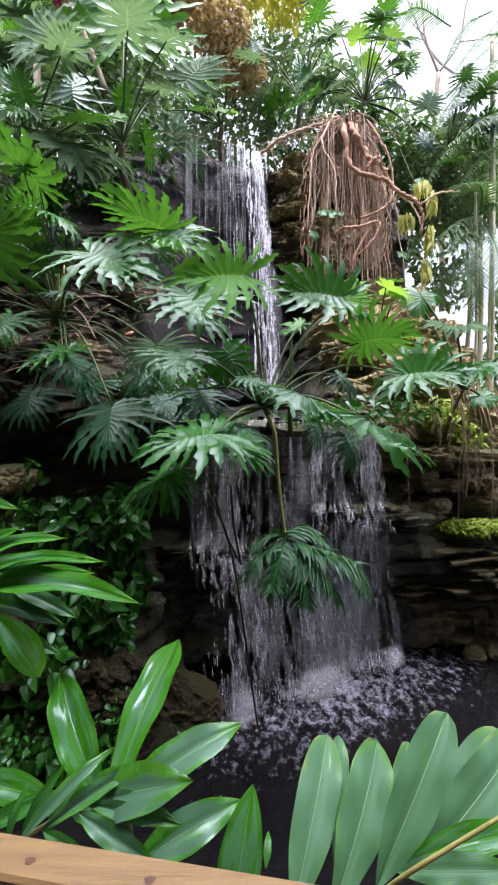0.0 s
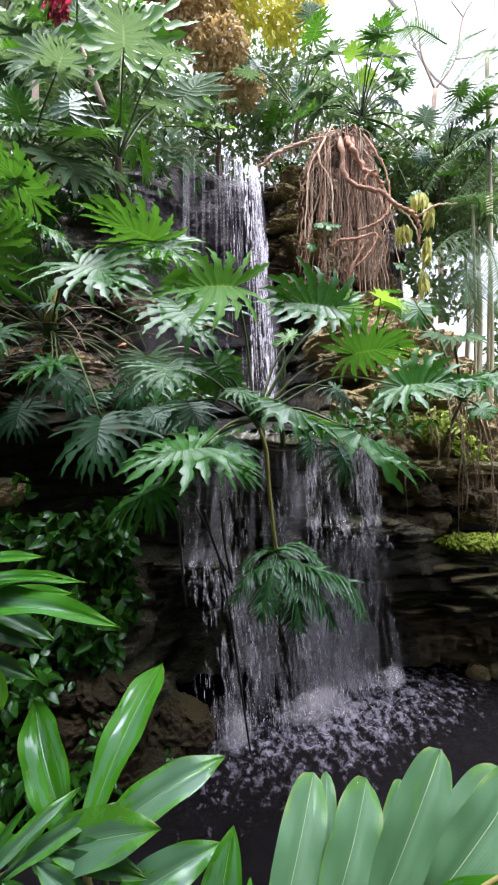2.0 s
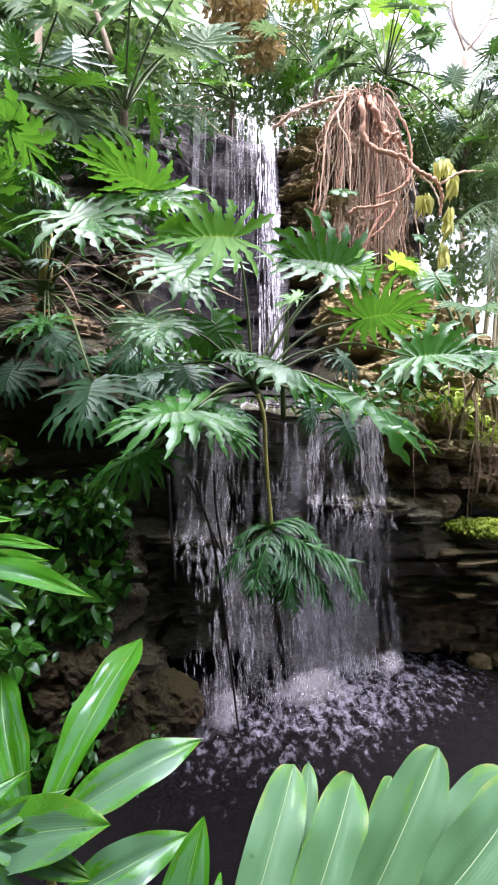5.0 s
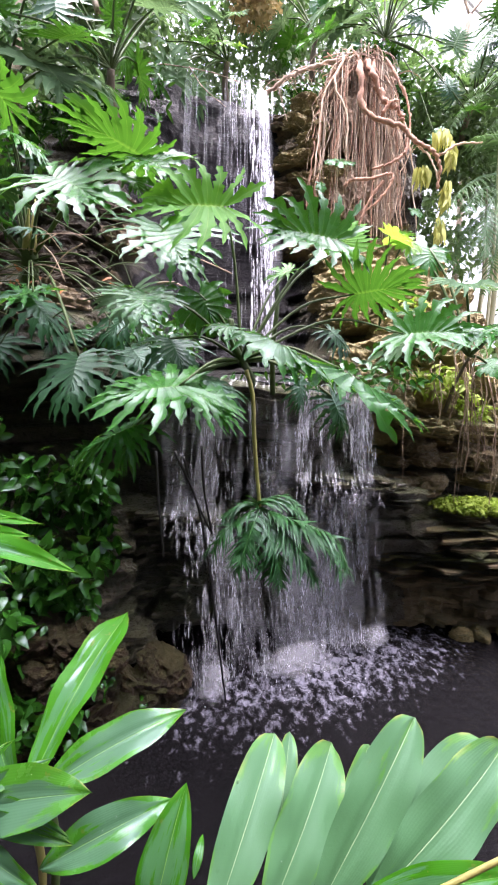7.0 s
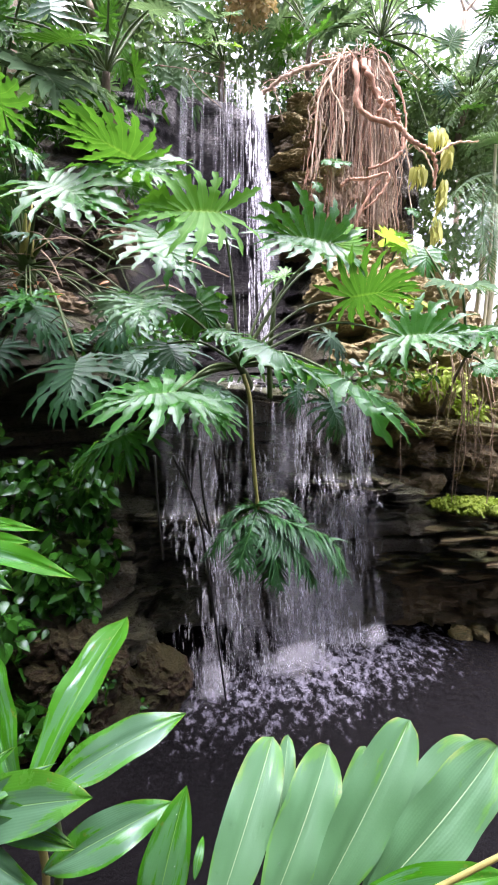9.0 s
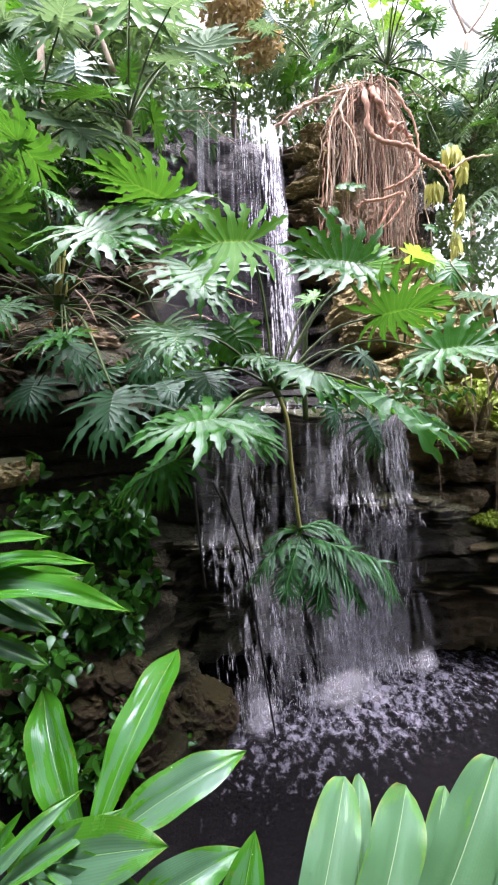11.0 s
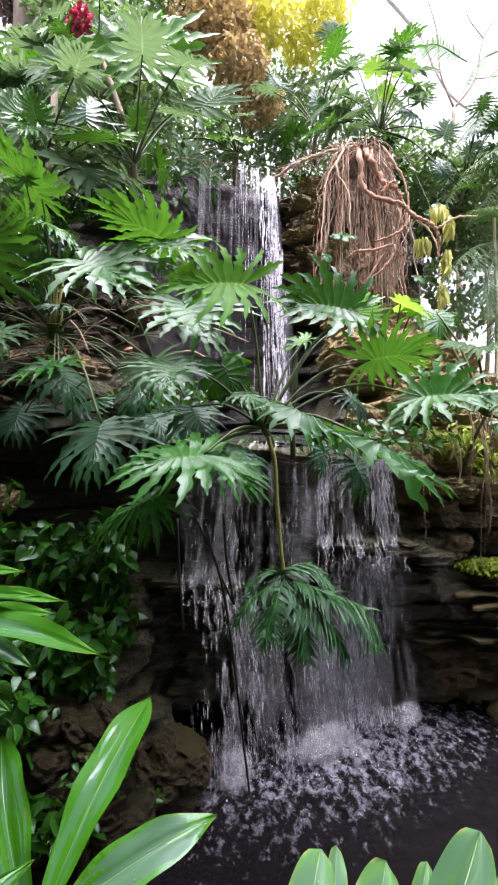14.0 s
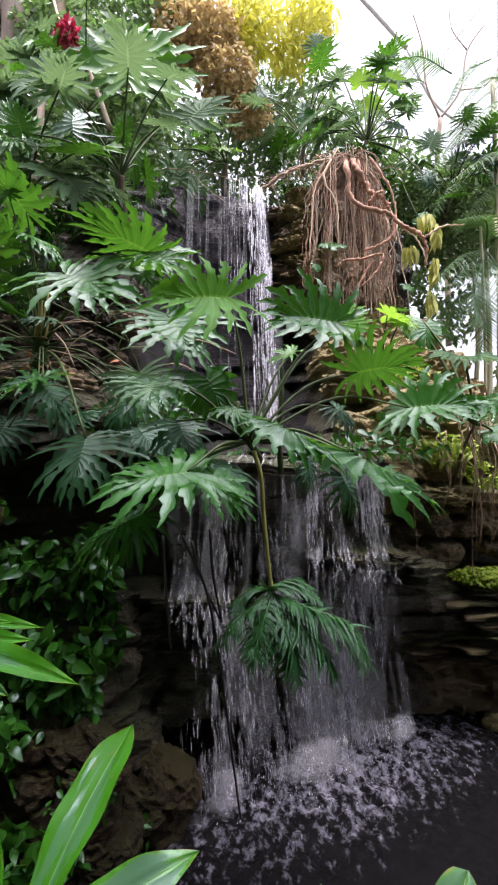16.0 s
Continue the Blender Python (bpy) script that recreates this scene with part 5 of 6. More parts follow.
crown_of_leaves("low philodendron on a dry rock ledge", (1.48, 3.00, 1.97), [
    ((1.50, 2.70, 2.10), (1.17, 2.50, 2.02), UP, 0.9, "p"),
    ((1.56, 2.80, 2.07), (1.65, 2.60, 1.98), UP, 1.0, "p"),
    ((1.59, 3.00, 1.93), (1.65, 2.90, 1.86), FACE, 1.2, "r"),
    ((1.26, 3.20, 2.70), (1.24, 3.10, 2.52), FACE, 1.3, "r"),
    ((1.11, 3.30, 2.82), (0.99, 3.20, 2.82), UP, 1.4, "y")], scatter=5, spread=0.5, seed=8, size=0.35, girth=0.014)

crown_of_leaves("tall philodendron with large haze-paled split leaves high on the slope", (-1.97, 5.00, 5.86), [
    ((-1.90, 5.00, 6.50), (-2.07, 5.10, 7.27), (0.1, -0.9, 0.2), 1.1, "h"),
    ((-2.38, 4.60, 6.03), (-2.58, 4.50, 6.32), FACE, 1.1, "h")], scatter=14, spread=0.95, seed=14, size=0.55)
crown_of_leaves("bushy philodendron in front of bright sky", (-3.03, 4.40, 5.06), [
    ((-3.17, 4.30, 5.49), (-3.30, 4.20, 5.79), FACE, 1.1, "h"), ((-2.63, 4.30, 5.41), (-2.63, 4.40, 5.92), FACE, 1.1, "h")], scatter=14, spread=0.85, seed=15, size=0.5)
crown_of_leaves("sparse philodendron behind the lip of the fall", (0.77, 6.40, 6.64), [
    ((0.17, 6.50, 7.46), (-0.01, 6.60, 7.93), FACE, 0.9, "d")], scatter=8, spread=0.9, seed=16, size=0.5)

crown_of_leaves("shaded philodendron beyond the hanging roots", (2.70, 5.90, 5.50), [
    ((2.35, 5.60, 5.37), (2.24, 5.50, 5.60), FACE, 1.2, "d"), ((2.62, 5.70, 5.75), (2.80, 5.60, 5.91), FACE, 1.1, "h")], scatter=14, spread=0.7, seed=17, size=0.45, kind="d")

# ---- hanging roots ----
def gnarled(name, points, r, mat, seed):
    """A thick knotty root: uneven girth, small kinks."""
    line = smooth_line(points, 8)
    line = [p + Vector((noise.noise((k * 0.8, seed, 0)), noise.noise((k * 0.8, seed, 5)), noise.noise((k * 0.8, seed, 9)))) * r * 1.0 for k, p in enumerate(line)]
    n = len(line)
    radii = [r * (1 - 0.45 * k / n) * (1 + 0.6 * noise.noise((k * 1.1, seed, 3))) for k in range(n)]
    verts, faces = tube(line, radii, 9)
    return mesh_object(name, verts, faces, mat)


roots = thing("root_mass", (1.28, 5.20, 5.54), "thick tangle of pale brown aerial roots hanging over the rock", "roots")
rng = random.Random(12)
APEX = Vector((1.14, 5.05, 5.36))


def tent(x):
    """Height of the crest from which the roots hang, at x."""
    return 5.42 - 0.95 * max(0.0, 1.02 - x) - 2.0 * max(0.0, x - 1.27) - 0.5 * max(0.0, 0.75 - x)


sheaves = [rng.uniform(0.56, 1.0) for _ in range(8)] + [rng.uniform(1.0, 1.74) for _ in range(13)] + [rng.gauss(1.28, 0.13) for _ in range(9)]
for i in range(190):
    x0 = rng.choice(sheaves) + rng.gauss(0, 0.035) if rng.random() < 0.75 else rng.uniform(0.55, 1.75)
    x0 = min(1.78, max(0.5, x0))
    deep = rng.choice((0.0, 0.0, 0.08, 0.16))
    shoulder = Vector((x0 + (APEX.x - x0) * 0.12, 4.93 + deep, tent(x0) - abs(rng.gauss(0, 0.1 if rng.random() < 0.6 else 0.35))))
    low_end = 3.48 + 0.5 * max(0.0, 0.95 - x0) if rng.random() < 0.6 else rng.uniform(3.7, 4.5)
    foot = Vector((x0 + rng.gauss(0.02, 0.05), 4.9 + deep + rng.uniform(-0.04, 0.06), low_end + rng.uniform(-0.15, 0.2)))
    if rng.random() < 0.7:
        line = [APEX + Vector((rng.gauss(0, 0.1), rng.uniform(0.05, 0.2), rng.uniform(-0.12, 0.1))), APEX.lerp(shoulder, 0.55) + Vector((0, -0.04, 0.05 * abs(APEX.x - x0)))]
    else:
        line = [shoulder + Vector((0, 0.3, -0.1)), shoulder + Vector((0, 0.12, 0.02))]
    line.append(shoulder)
    wave = rng.uniform(0.01, 0.035)
    for k in range(1, 7):
        f = k / 7
        p = shoulder.lerp(foot, f)
        line.append(p + Vector((wave * noise.noise((i * 1.7, k * 0.9, 0)) * 2 + rng.gauss(0, 0.006), rng.gauss(0, 0.015), 0)))
    line.append(foot)
    r = rng.choice((0.0022, 0.003, 0.003, 0.004, 0.005, 0.0065, 0.009))
    part("root", tube_mesh("root", line, r, r * 0.7, rng.choice((ROOT, ROOT, ROOT_RED, ROOT_DARK, BARK_PALE)), 4, 5), roots)
for line, r in (([(1.1, 5.15, 5.38), (1.067, 4.86, 5.095), (1.098, 4.84, 4.742), (1.264, 4.82, 4.587), (1.531, 4.8, 4.489), (1.651, 4.8, 4.367), (1.845, 4.8, 4.266), (1.936, 4.85, 4.142), (1.94, 4.9, 3.95)], 0.034),
                ([(1.18, 5.15, 5.36), (1.157, 4.88, 5.133), (1.264, 4.84, 4.89), (1.367, 4.82, 4.733), (1.474, 4.83, 4.69), (1.53, 4.86, 4.6)], 0.036),
                ([(1.3, 4.84, 4.62), (1.36, 4.8, 4.72), (1.45, 4.79, 4.75)], 0.026), ([(1.24, 5.1, 5.38), (1.196, 4.86, 5.099), (1.225, 4.86, 4.924), (1.3, 4.86, 4.8)], 0.026),
                ([(1.6, 4.82, 4.45), (1.574, 4.82, 4.38), (1.553, 4.8, 4.256), (1.421, 4.79, 4.142), (1.237, 4.83, 4.093)], 0.026),
                ([(0.963, 4.85, 3.926), (1.05, 4.82, 3.98), (1.224, 4.81, 3.99), (1.416, 4.8, 4.041), (1.433, 4.8, 3.954), (1.312, 4.82, 3.774), (1.159, 4.85, 3.666)], 0.02),
                ([(1.36, 4.84, 3.99), (1.252, 4.83, 3.827), (1.16, 4.84, 3.621), (1.15, 4.86, 3.5)], 0.022), ([(1.926, 4.82, 4.25), (2.063, 4.83, 4.353), (2.21, 4.85, 4.394), (2.36, 4.87, 4.42)], 0.016),
                ([(1.7, 4.83, 4.33), (1.82, 4.8, 4.2), (1.9, 4.8, 4.0)], 0.014), ([(0.9, 4.9, 5.2), (0.814, 4.87, 4.963), (0.899, 4.86, 4.771), (0.964, 4.85, 4.595), (0.96, 4.87, 4.3)], 0.014),
                ([(1.0, 5.0, 5.42), (0.88, 4.92, 5.15), (0.72, 4.9, 4.85), (0.68, 4.9, 4.4), (0.66, 4.92, 4.0)], 0.013), ([(1.27, 5.0, 5.4), (1.42, 4.9, 5.1), (1.56, 4.86, 4.8), (1.62, 4.86, 4.5)], 0.02)):
    part("root", gnarled("root", line, r * 0.85, ROOT_RED if r > 0.019 else ROOT, r * 900 + line[0][0]), roots, None, "thick knotty reddish root")
for line, r in (([(0.1, 5.0, 4.9), (0.383, 4.95, 5.06), (0.6, 4.95, 5.16), (0.9, 4.97, 5.25), (1.1, 5.1, 5.36)], 0.022), ([(0.2, 5.0, 4.98), (0.45, 4.97, 5.14), (0.75, 4.98, 5.22), (1.05, 5.05, 5.32)], 0.014), ([(-1.158, 4.85, 5.071), (-0.765, 4.9, 5.078), (-0.418, 4.93, 5.045), (-0.064, 4.95, 4.949)], 0.006), ([(-0.674, 4.88, 5.066), (-0.52, 4.86, 4.853), (-0.283, 4.86, 4.669)], 0.005), ([(0.25, 4.96, 4.95), (0.291, 4.95, 4.8), (0.356, 4.94, 4.6)], 0.006)):
    part("root", gnarled("root", line, r, ROOT_DARK, r * 700 + line[0][0]), roots, None, "thick woody root")

for i in range(60):
    a = APEX + Vector((rng.gauss(0, 0.16), rng.uniform(-0.12, 0.1), rng.gauss(-0.08, 0.1)))
    b = a + Vector((rng.gauss(0, 0.16), rng.uniform(-0.08, 0.05), rng.uniform(-0.35, 0.02)))
    part("rootlet", tube_mesh("rootlet", [a, (a + b) / 2 + Vector((rng.gauss(0, 0.04), -0.03, rng.gauss(0, 0.04))), b], 0.006, 0.002, rng.choice((ROOT_DARK, ROOT_RED, BARK)), 4, 4), roots)
for i in range(70):
    a = Vector((rng.uniform(0.05, 0.95), 4.97 + rng.uniform(-0.06, 0.08), 0))
    a.z = 4.93 + 0.42 * a.x + rng.gauss(-0.02, 0.05)
    b = a + Vector((rng.gauss(0.05, 0.14), rng.uniform(-0.06, 0.03), rng.uniform(-0.22, 0.06)))
    part("twig", tube_mesh("twig", [a, (a + b) / 2 + Vector((0, -0.02, rng.gauss(0.02, 0.03))), b], 0.004, 0.0015, rng.choice((ROOT_DARK, BARK, ROOT)), 4, 4), roots)
for base, tip in (((0.89, 4.85, 4.17), (1.06, 4.8, 4.16)), ((0.86, 4.86, 4.2), (0.75, 4.8, 4.14)), ((0.72, 4.86, 3.95), (0.76, 4.82, 3.86)), ((1.7, 4.85, 3.72), (1.78, 4.8, 3.64))):
    part("leaf", KINDS["r"][0], roots, aim(base, tip, (0, -0.7, 0.7), 0.9), "small green leaf sprouting among the roots")
MATS = [crag_mesh("root_mat", ROOT_DARK, 40 + k) for k in range(3)]
for i in range(20):
    z = 3.6 + 1.7 * (i + rng.random()) / 20
    half = 0.34 * min(1.0, (5.6 - z) / 0.8)
    w = rng.uniform(0.22, 0.36)
    part("root_mat", rng.choice(MATS), roots, pose(1.3 - 0.12 * (z > 4.9) + rng.uniform(-half, half), 5.2, z, rng.gauss(0, 15), rng.gauss(0, 15), rng.uniform(0, 360)) @ Matrix.Diagonal((w, w * 0.7, w * 1.2, 1)), "matted brown root fibre")
for x, z in ((0.96, 5.16), (1.1, 5.26), (1.24, 5.24), (1.36, 5.1), (0.84, 5.04)):
    part("root_mat", rng.choice(MATS), roots, pose(x, 5.14, z, rng.gauss(0, 15), rng.gauss(0, 15), rng.uniform(0, 360)) @ Matrix.Diagonal((0.26, 0.2, 0.26, 1)), "matted brown root fibre")

vines = thing("dry_vine", (1.45, 3.10, 2.18), "thin dry brown roots trailing over pale rock", "roots")
rng = random.Random(44)
for i in range(34):
    a = Vector((1.45, 3.10, 1.98)) + Vector((rng.gauss(0.12, 0.26), rng.uniform(-0.12, 0.1), rng.uniform(-0.15, 0.25)))
    drop = rng.uniform(0.35, 0.95)
    lean = rng.gauss(0.04, 0.08)
    line = [a + Vector((rng.gauss(0, 0.02) + lean * f, -0.06 * math.sin(f * 3), -drop * f)) for f in (0, 0.25, 0.5, 0.75, 1.0)]
    r = rng.choice((0.002, 0.003, 0.005))
    part("root", tube_mesh("root", line, r, r * 0.6, ROOT_DARK, 4, 5), vines)
stalks = thing("dead_stalk_pile", (-1.15, 2.75, 2.04), "tangle of dry leaf stalks under the philodendron", "plant litter")
for i in range(80):
    a = Vector((-1.02, 2.70, 2.05)) + Vector((rng.uniform(-1.2, 0.6), rng.uniform(-0.2, 0.12), rng.uniform(-0.12, 0.5)))
    way = Vector((rng.uniform(-1, 1), rng.uniform(-0.4, 0.1), rng.gauss(0, 0.35))).normalized() * rng.uniform(0.15, 0.5)
    line = [a, a + way * 0.5 + Vector((0, 0, rng.uniform(0, 0.06))), a + way]
    r = rng.choice((0.003, 0.004, 0.006))
    part("stalk", tube_mesh("stalk", line, r, r * 0.6, ROOT_DARK if rng.random() < 0.4 else STEM, 4, 5), stalks)

# ---- ginger plants in the foreground ----
PADDLE = [long_leaf("paddle_blade", GINGER_DULL, 0.29, 0.2, 0.08, 2.2, 0.02, 1, 30, widest=0.55, blunt=0.5), long_leaf("paddle_blade", GINGER_DULL, 0.29, 0.3, 0.1, 2.0, 0.03, 2, 30, widest=0.52, blunt=0.5)]
LANCE = [long_leaf("lance_blade", GINGER, 0.26, 0.3, 0.3, 1.1, 0.02, 3, widest=0.45), long_leaf("lance_blade", GINGER, 0.26, 0.6, 0.3, 0.9, 0.025, 4, widest=0.42)]

BLADE = [long_leaf("blade", GINGER, 0.25, 0.3, 0.28, 1.7, 0.03, 8, widest=0.6), long_leaf("blade", GINGER, 0.25, 0.4, 0.3, 1.5, 0.035, 9, widest=0.55)]
SATIN = [long_leaf("satin_blade", GINGER_SATIN, 0.25, 0.35, 0.3, 1.2, 0.03, 10, widest=0.48), long_leaf("satin_blade", GINGER_SATIN, 0.24, 0.55, 0.35, 1.0, 0.04, 11, widest=0.45)]


def plain_leaf(plant, base, tip, up, wide=1.0, form=0, forms=LANCE, label=""):
    return part("leaf", forms[form % len(forms)], plant, aim(base, tip, up, wide), label)


def dew(leaf, count, seed):
    """Drops of rain lying on a leaf."""
    rng = random.Random(seed)
    me = leaf.data
    m = world_of(leaf)
    verts, faces = [], []
    for _ in range(count):
        face = me.polygons[rng.randrange(len(me.polygons))]
        c = m @ face.center
        up = (m.to_3x3() @ face.normal).normalized()
        side = up.cross(Vector((0.3, 0.9, 0.1))).normalized()
        other = up.cross(side)
        r = rng.choice((0.0012, 0.0016, 0.002, 0.003))
        first = len(verts)
        for ring, (w, h) in enumerate(((1.0, 0.05), (0.85, 0.4), (0.45, 0.7))):
            for k in range(8):
                a = k * math.pi / 4
                verts.append(c + (side * math.cos(a) + other * math.sin(a)) * r * w + up * r * h)
        verts.append(c + up * r * 0.78)
        for ring in range(2):
            for k in range(8):
                p, q = first + ring * 8 + k, first + ring * 8 + (k + 1) % 8
                faces.append((p, q, q + 8, p + 8))
        faces += [(first + 16 + k, first + 16 + (k + 1) % 8, first + 24) for k in range(8)]
    tagged(part("rain_drops", mesh_object("rain_drops", verts, faces, DEW), leaf, None, "clear drops of water"), kind="stuff")


plant = thing("ginger_plant", (0.35, 0.75, 0.2), "ginger plant with broad matt green paddle leaves", "plant", "ginger plants by the rail")
part("stem", tube_mesh("stem", [(0.2, 0.95, 0.15), (0.16, 0.84, 0.6), (0.21, 0.74, 0.816), (0.25, 0.69, 0.914), (0.317, 0.68, 0.968), (0.405, 0.68, 1.021), (0.617, 0.7, 1.122)], 0.005, 0.003, STEM_PALE, 6, 8), plant, None, "pale yellow arching stem")
S = (0, -0.9, 0.45)
dew(plain_leaf(plant, (0.08, 0.82, 0.70), (0.20, 1.10, 0.86), S, 0.95, 0, PADDLE), 16, 74)
dew(plain_leaf(plant, (0.16, 0.82, 0.72), (0.32, 1.08, 0.86), S, 1.05, 1, PADDLE), 10, 77)
plain_leaf(plant, (0.24, 0.82, 0.76), (0.47, 1.03, 0.96), (-0.2, -0.9, 0.45), 0.9, 0, PADDLE)
plain_leaf(plant, (0.32, 0.80, 0.82), (0.62, 0.98, 0.95), (-0.3, -0.85, 0.5), 0.92, 1, PADDLE)
plain_leaf(plant, (0.35, 0.90, 0.71), (0.64, 1.08, 0.88), (-0.3, -0.7, 0.6), 1.10, 0, PADDLE)
plain_leaf(plant, (0.19, 0.95, 0.65), (0.24, 1.16, 0.82), S, 0.6, 1, PADDLE)
plain_leaf(plant, (0.29, 0.95, 0.70), (0.41, 1.12, 0.83), S, 0.7, 0, PADDLE)
plain_leaf(plant, (0.25, 0.74, 0.87), (0.42, 0.70, 0.91), (0, -0.6, 0.8), 0.85, 1, PADDLE)
plain_leaf(plant, (0.28, 0.76, 0.87), (0.54, 0.80, 0.89), (0, -0.5, 0.9), 0.75, 0, LANCE)

plant = thing("ginger_plant", (0.05, 1.15, 0.2), "small ginger shoot with spotted pointed leaves", "plant", "ginger plants by the rail")
part("stem", tube_mesh("stem", [(0.05, 1.2, 0.1), (0.03, 1.15, 0.4), (-0.01, 1.05, 0.49)], 0.01, 0.007, STEM, 6, 7), plant)
dew(plain_leaf(plant, (-0.04, 0.98, 0.49), (0.01, 1.12, 0.72), (-0.2, -0.9, 0.45), 1.45, 0, LANCE), 14, 75)
plain_leaf(plant, (0.04, 1.05, 0.57), (0.05, 1.12, 0.60), S, 1.0, 1, LANCE)

plant = thing("ginger_plant", (-0.35, 1.25, 0.2), "ginger plant with upright glossy green leaves", "plant", "ginger plants by the rail")
part("stem", tube_mesh("stem", [(-0.36, 1.28, 0.1), (-0.34, 1.25, 0.45), (-0.38, 1.20, 0.67)], 0.013, 0.009, STEM, 6, 8), plant)
part("stem", tube_mesh("stem", [(-0.4, 1.3, 0.1), (-0.36, 1.22, 0.4), (-0.37, 1.15, 0.64)], 0.011, 0.009, STEM_PALE, 6, 8), plant)
dew(plain_leaf(plant, (-0.37, 1.15, 0.64), (-0.25, 1.55, 0.90), (-0.25, -0.9, 0.4), 0.95, 0, BLADE), 18, 72)
plain_leaf(plant, (-0.37, 1.12, 0.65), (-0.60, 1.38, 0.87), (0.1, -0.9, 0.45), 1.1, 1, BLADE)
dew(plain_leaf(plant, (-0.35, 1.15, 0.64), (-0.02, 1.30, 0.76), (-0.15, -0.6, 0.8), 1.1, 0, SATIN), 40, 70)
dew(plain_leaf(plant, (-0.27, 1.02, 0.61), (-0.02, 1.12, 0.68), (-0.2, -0.75, 0.6), 1.35, 1, SATIN), 24, 71)
plain_leaf(plant, (-0.45, 0.98, 0.74), (-0.31, 1.00, 0.90), (-0.2, -0.7, 0.7), 0.80, 1, LANCE)
dew(plain_leaf(plant, (-0.38, 0.92, 0.82), (-0.11, 0.86, 0.93), (0, -0.6, 0.8), 1.34, 0, SATIN), 26, 73)
plain_leaf(plant, (-0.31, 0.90, 0.87), (-0.14, 0.85, 0.86), (0, -0.6, 0.8), 0.80, 1, SATIN)
plain_leaf(plant, (-0.34, 0.86, 0.87), (-0.17, 0.82, 0.80), (0, -0.7, 0.7), 0.90, 1, SATIN)
plain_leaf(plant, (-0.47, 0.90, 0.79), (-0.40, 0.95, 0.90), (-0.1, -0.8, 0.6), 0.64, 0, LANCE)
plain_leaf(plant, (-0.65, 1.00, 0.83), (-0.47, 1.05, 0.73), (0, -0.6, 0.8), 1.28, 0, LANCE)
plain_leaf(plant, (-0.45, 0.95, 0.75), (-0.33, 0.90, 0.74), (0, -0.7, 0.7), 0.85, 0, LANCE)
plain_leaf(plant, (-0.45, 0.84, 0.82), (-0.31, 0.98, 0.91), (-0.3, -0.8, 0.5), 0.55, 0, SATIN)
plain_leaf(plant, (-0.41, 0.86, 0.83), (-0.21, 0.95, 0.91), (-0.2, -0.75, 0.6), 0.6, 1, SATIN)
plain_leaf(plant, (-0.33, 0.88, 0.87), (-0.13, 0.84, 0.86), (0, -0.7, 0.7), 0.6, 0, SATIN)
plain_leaf(plant, (-0.48, 0.86, 0.80), (-0.46, 0.92, 0.89), (0, -0.8, 0.6), 0.6, 1, LANCE)
plain_leaf(plant, (-0.59, 0.95, 0.75), (-0.43, 1.00, 0.80), (0, -0.7, 0.7), 0.9, 0, LANCE)
part("stem", tube_mesh("stem", [(-0.46, 0.84, 0.82), (-0.39, 0.88, 0.84), (-0.32, 0.90, 0.87)], 0.005, 0.003, STEM_PALE, 6, 6), plant, None, "thin pale leaf stalk")

plant = thing("ginger_plant", (-0.95, 1.5, 0.2), "ginger plant with long arching wet leaves", "plant", "ginger plants by the rail")
part("stem", tube_mesh("stem", [(-0.95, 1.52, 0.1), (-0.97, 1.56, 0.6), (-1.02, 1.5, 0.97)], 0.01, 0.007, STEM, 6, 8), plant)
dew(plain_leaf(plant, (-1.004, 1.5, 1.034), (-0.335, 1.36, 1.094), (0, -0.5, 0.9), 0.62, 1, LANCE), 20, 76)
plain_leaf(plant, (-0.993, 1.5, 1.058), (-0.474, 1.45, 1.201), (0, -0.5, 0.9), 0.55, 1, LANCE)
plain_leaf(plant, (-1.013, 1.52, 1.069), (-0.529, 1.5, 1.149), (0, -0.5, 0.9), 0.6, 0, LANCE)
plain_leaf(plant, (-1.013, 1.5, 1.133), (-0.628, 1.5, 1.27), (0, -0.55, 0.85), 0.7, 1, LANCE)
plain_leaf(plant, (-1.023, 1.5, 1.152), (-0.773, 1.48, 1.312), (0, -0.6, 0.8), 0.8, 0, LANCE)
plain_leaf(plant, (-1.01, 1.55, 1.029), (-0.631, 1.5, 0.965), (0, -0.6, 0.8), 0.8, 1, SATIN)
plain_leaf(plant, (-0.529, 0.9, 1.248), (-0.479, 1.0, 1.062), (0.3, -0.7, 0.6), 1.2, 1, LANCE)
plain_leaf(plant, (-0.859, 1.55, 1.086), (-0.592, 1.5, 0.993), (0.1, -0.7, 0.7), 0.8, 0, SATIN)
plain_leaf(plant, (-0.968, 1.55, 0.942), (-0.647, 1.5, 0.866), (0, -0.7, 0.7), 0.9, 1, SATIN)
plain_leaf(plant, (-1.06, 1.5, 0.841), (-0.82, 1.42, 0.648), (0.2, -0.7, 0.6), 1.0, 0, SATIN)
plain_leaf(plant, (-0.998, 1.48, 1.065), (-0.538, 1.42, 1.223), (0, -0.5, 0.9), 0.5, 1, LANCE)
plain_leaf(plant, (-1.014, 1.4, 1.003), (-1.032, 1.35, 0.763), (-0.1, -0.7, 0.6), 1.0, 1, LANCE)
plain_leaf(plant, (-1.035, 1.45, 1.092), (-1.258, 1.4, 1.244), (0, -0.6, 0.8), 0.8, 0, LANCE)
plain_leaf(plant, (-0.997, 1.42, 1.059), (-0.981, 1.5, 1.399), (0.1, -0.9, 0.4), 1.0, 0, PADDLE)
plain_leaf(plant, (-1.011, 1.46, 1.089), (-0.892, 1.52, 1.384), (0.1, -0.9, 0.4), 0.95, 1, PADDLE)
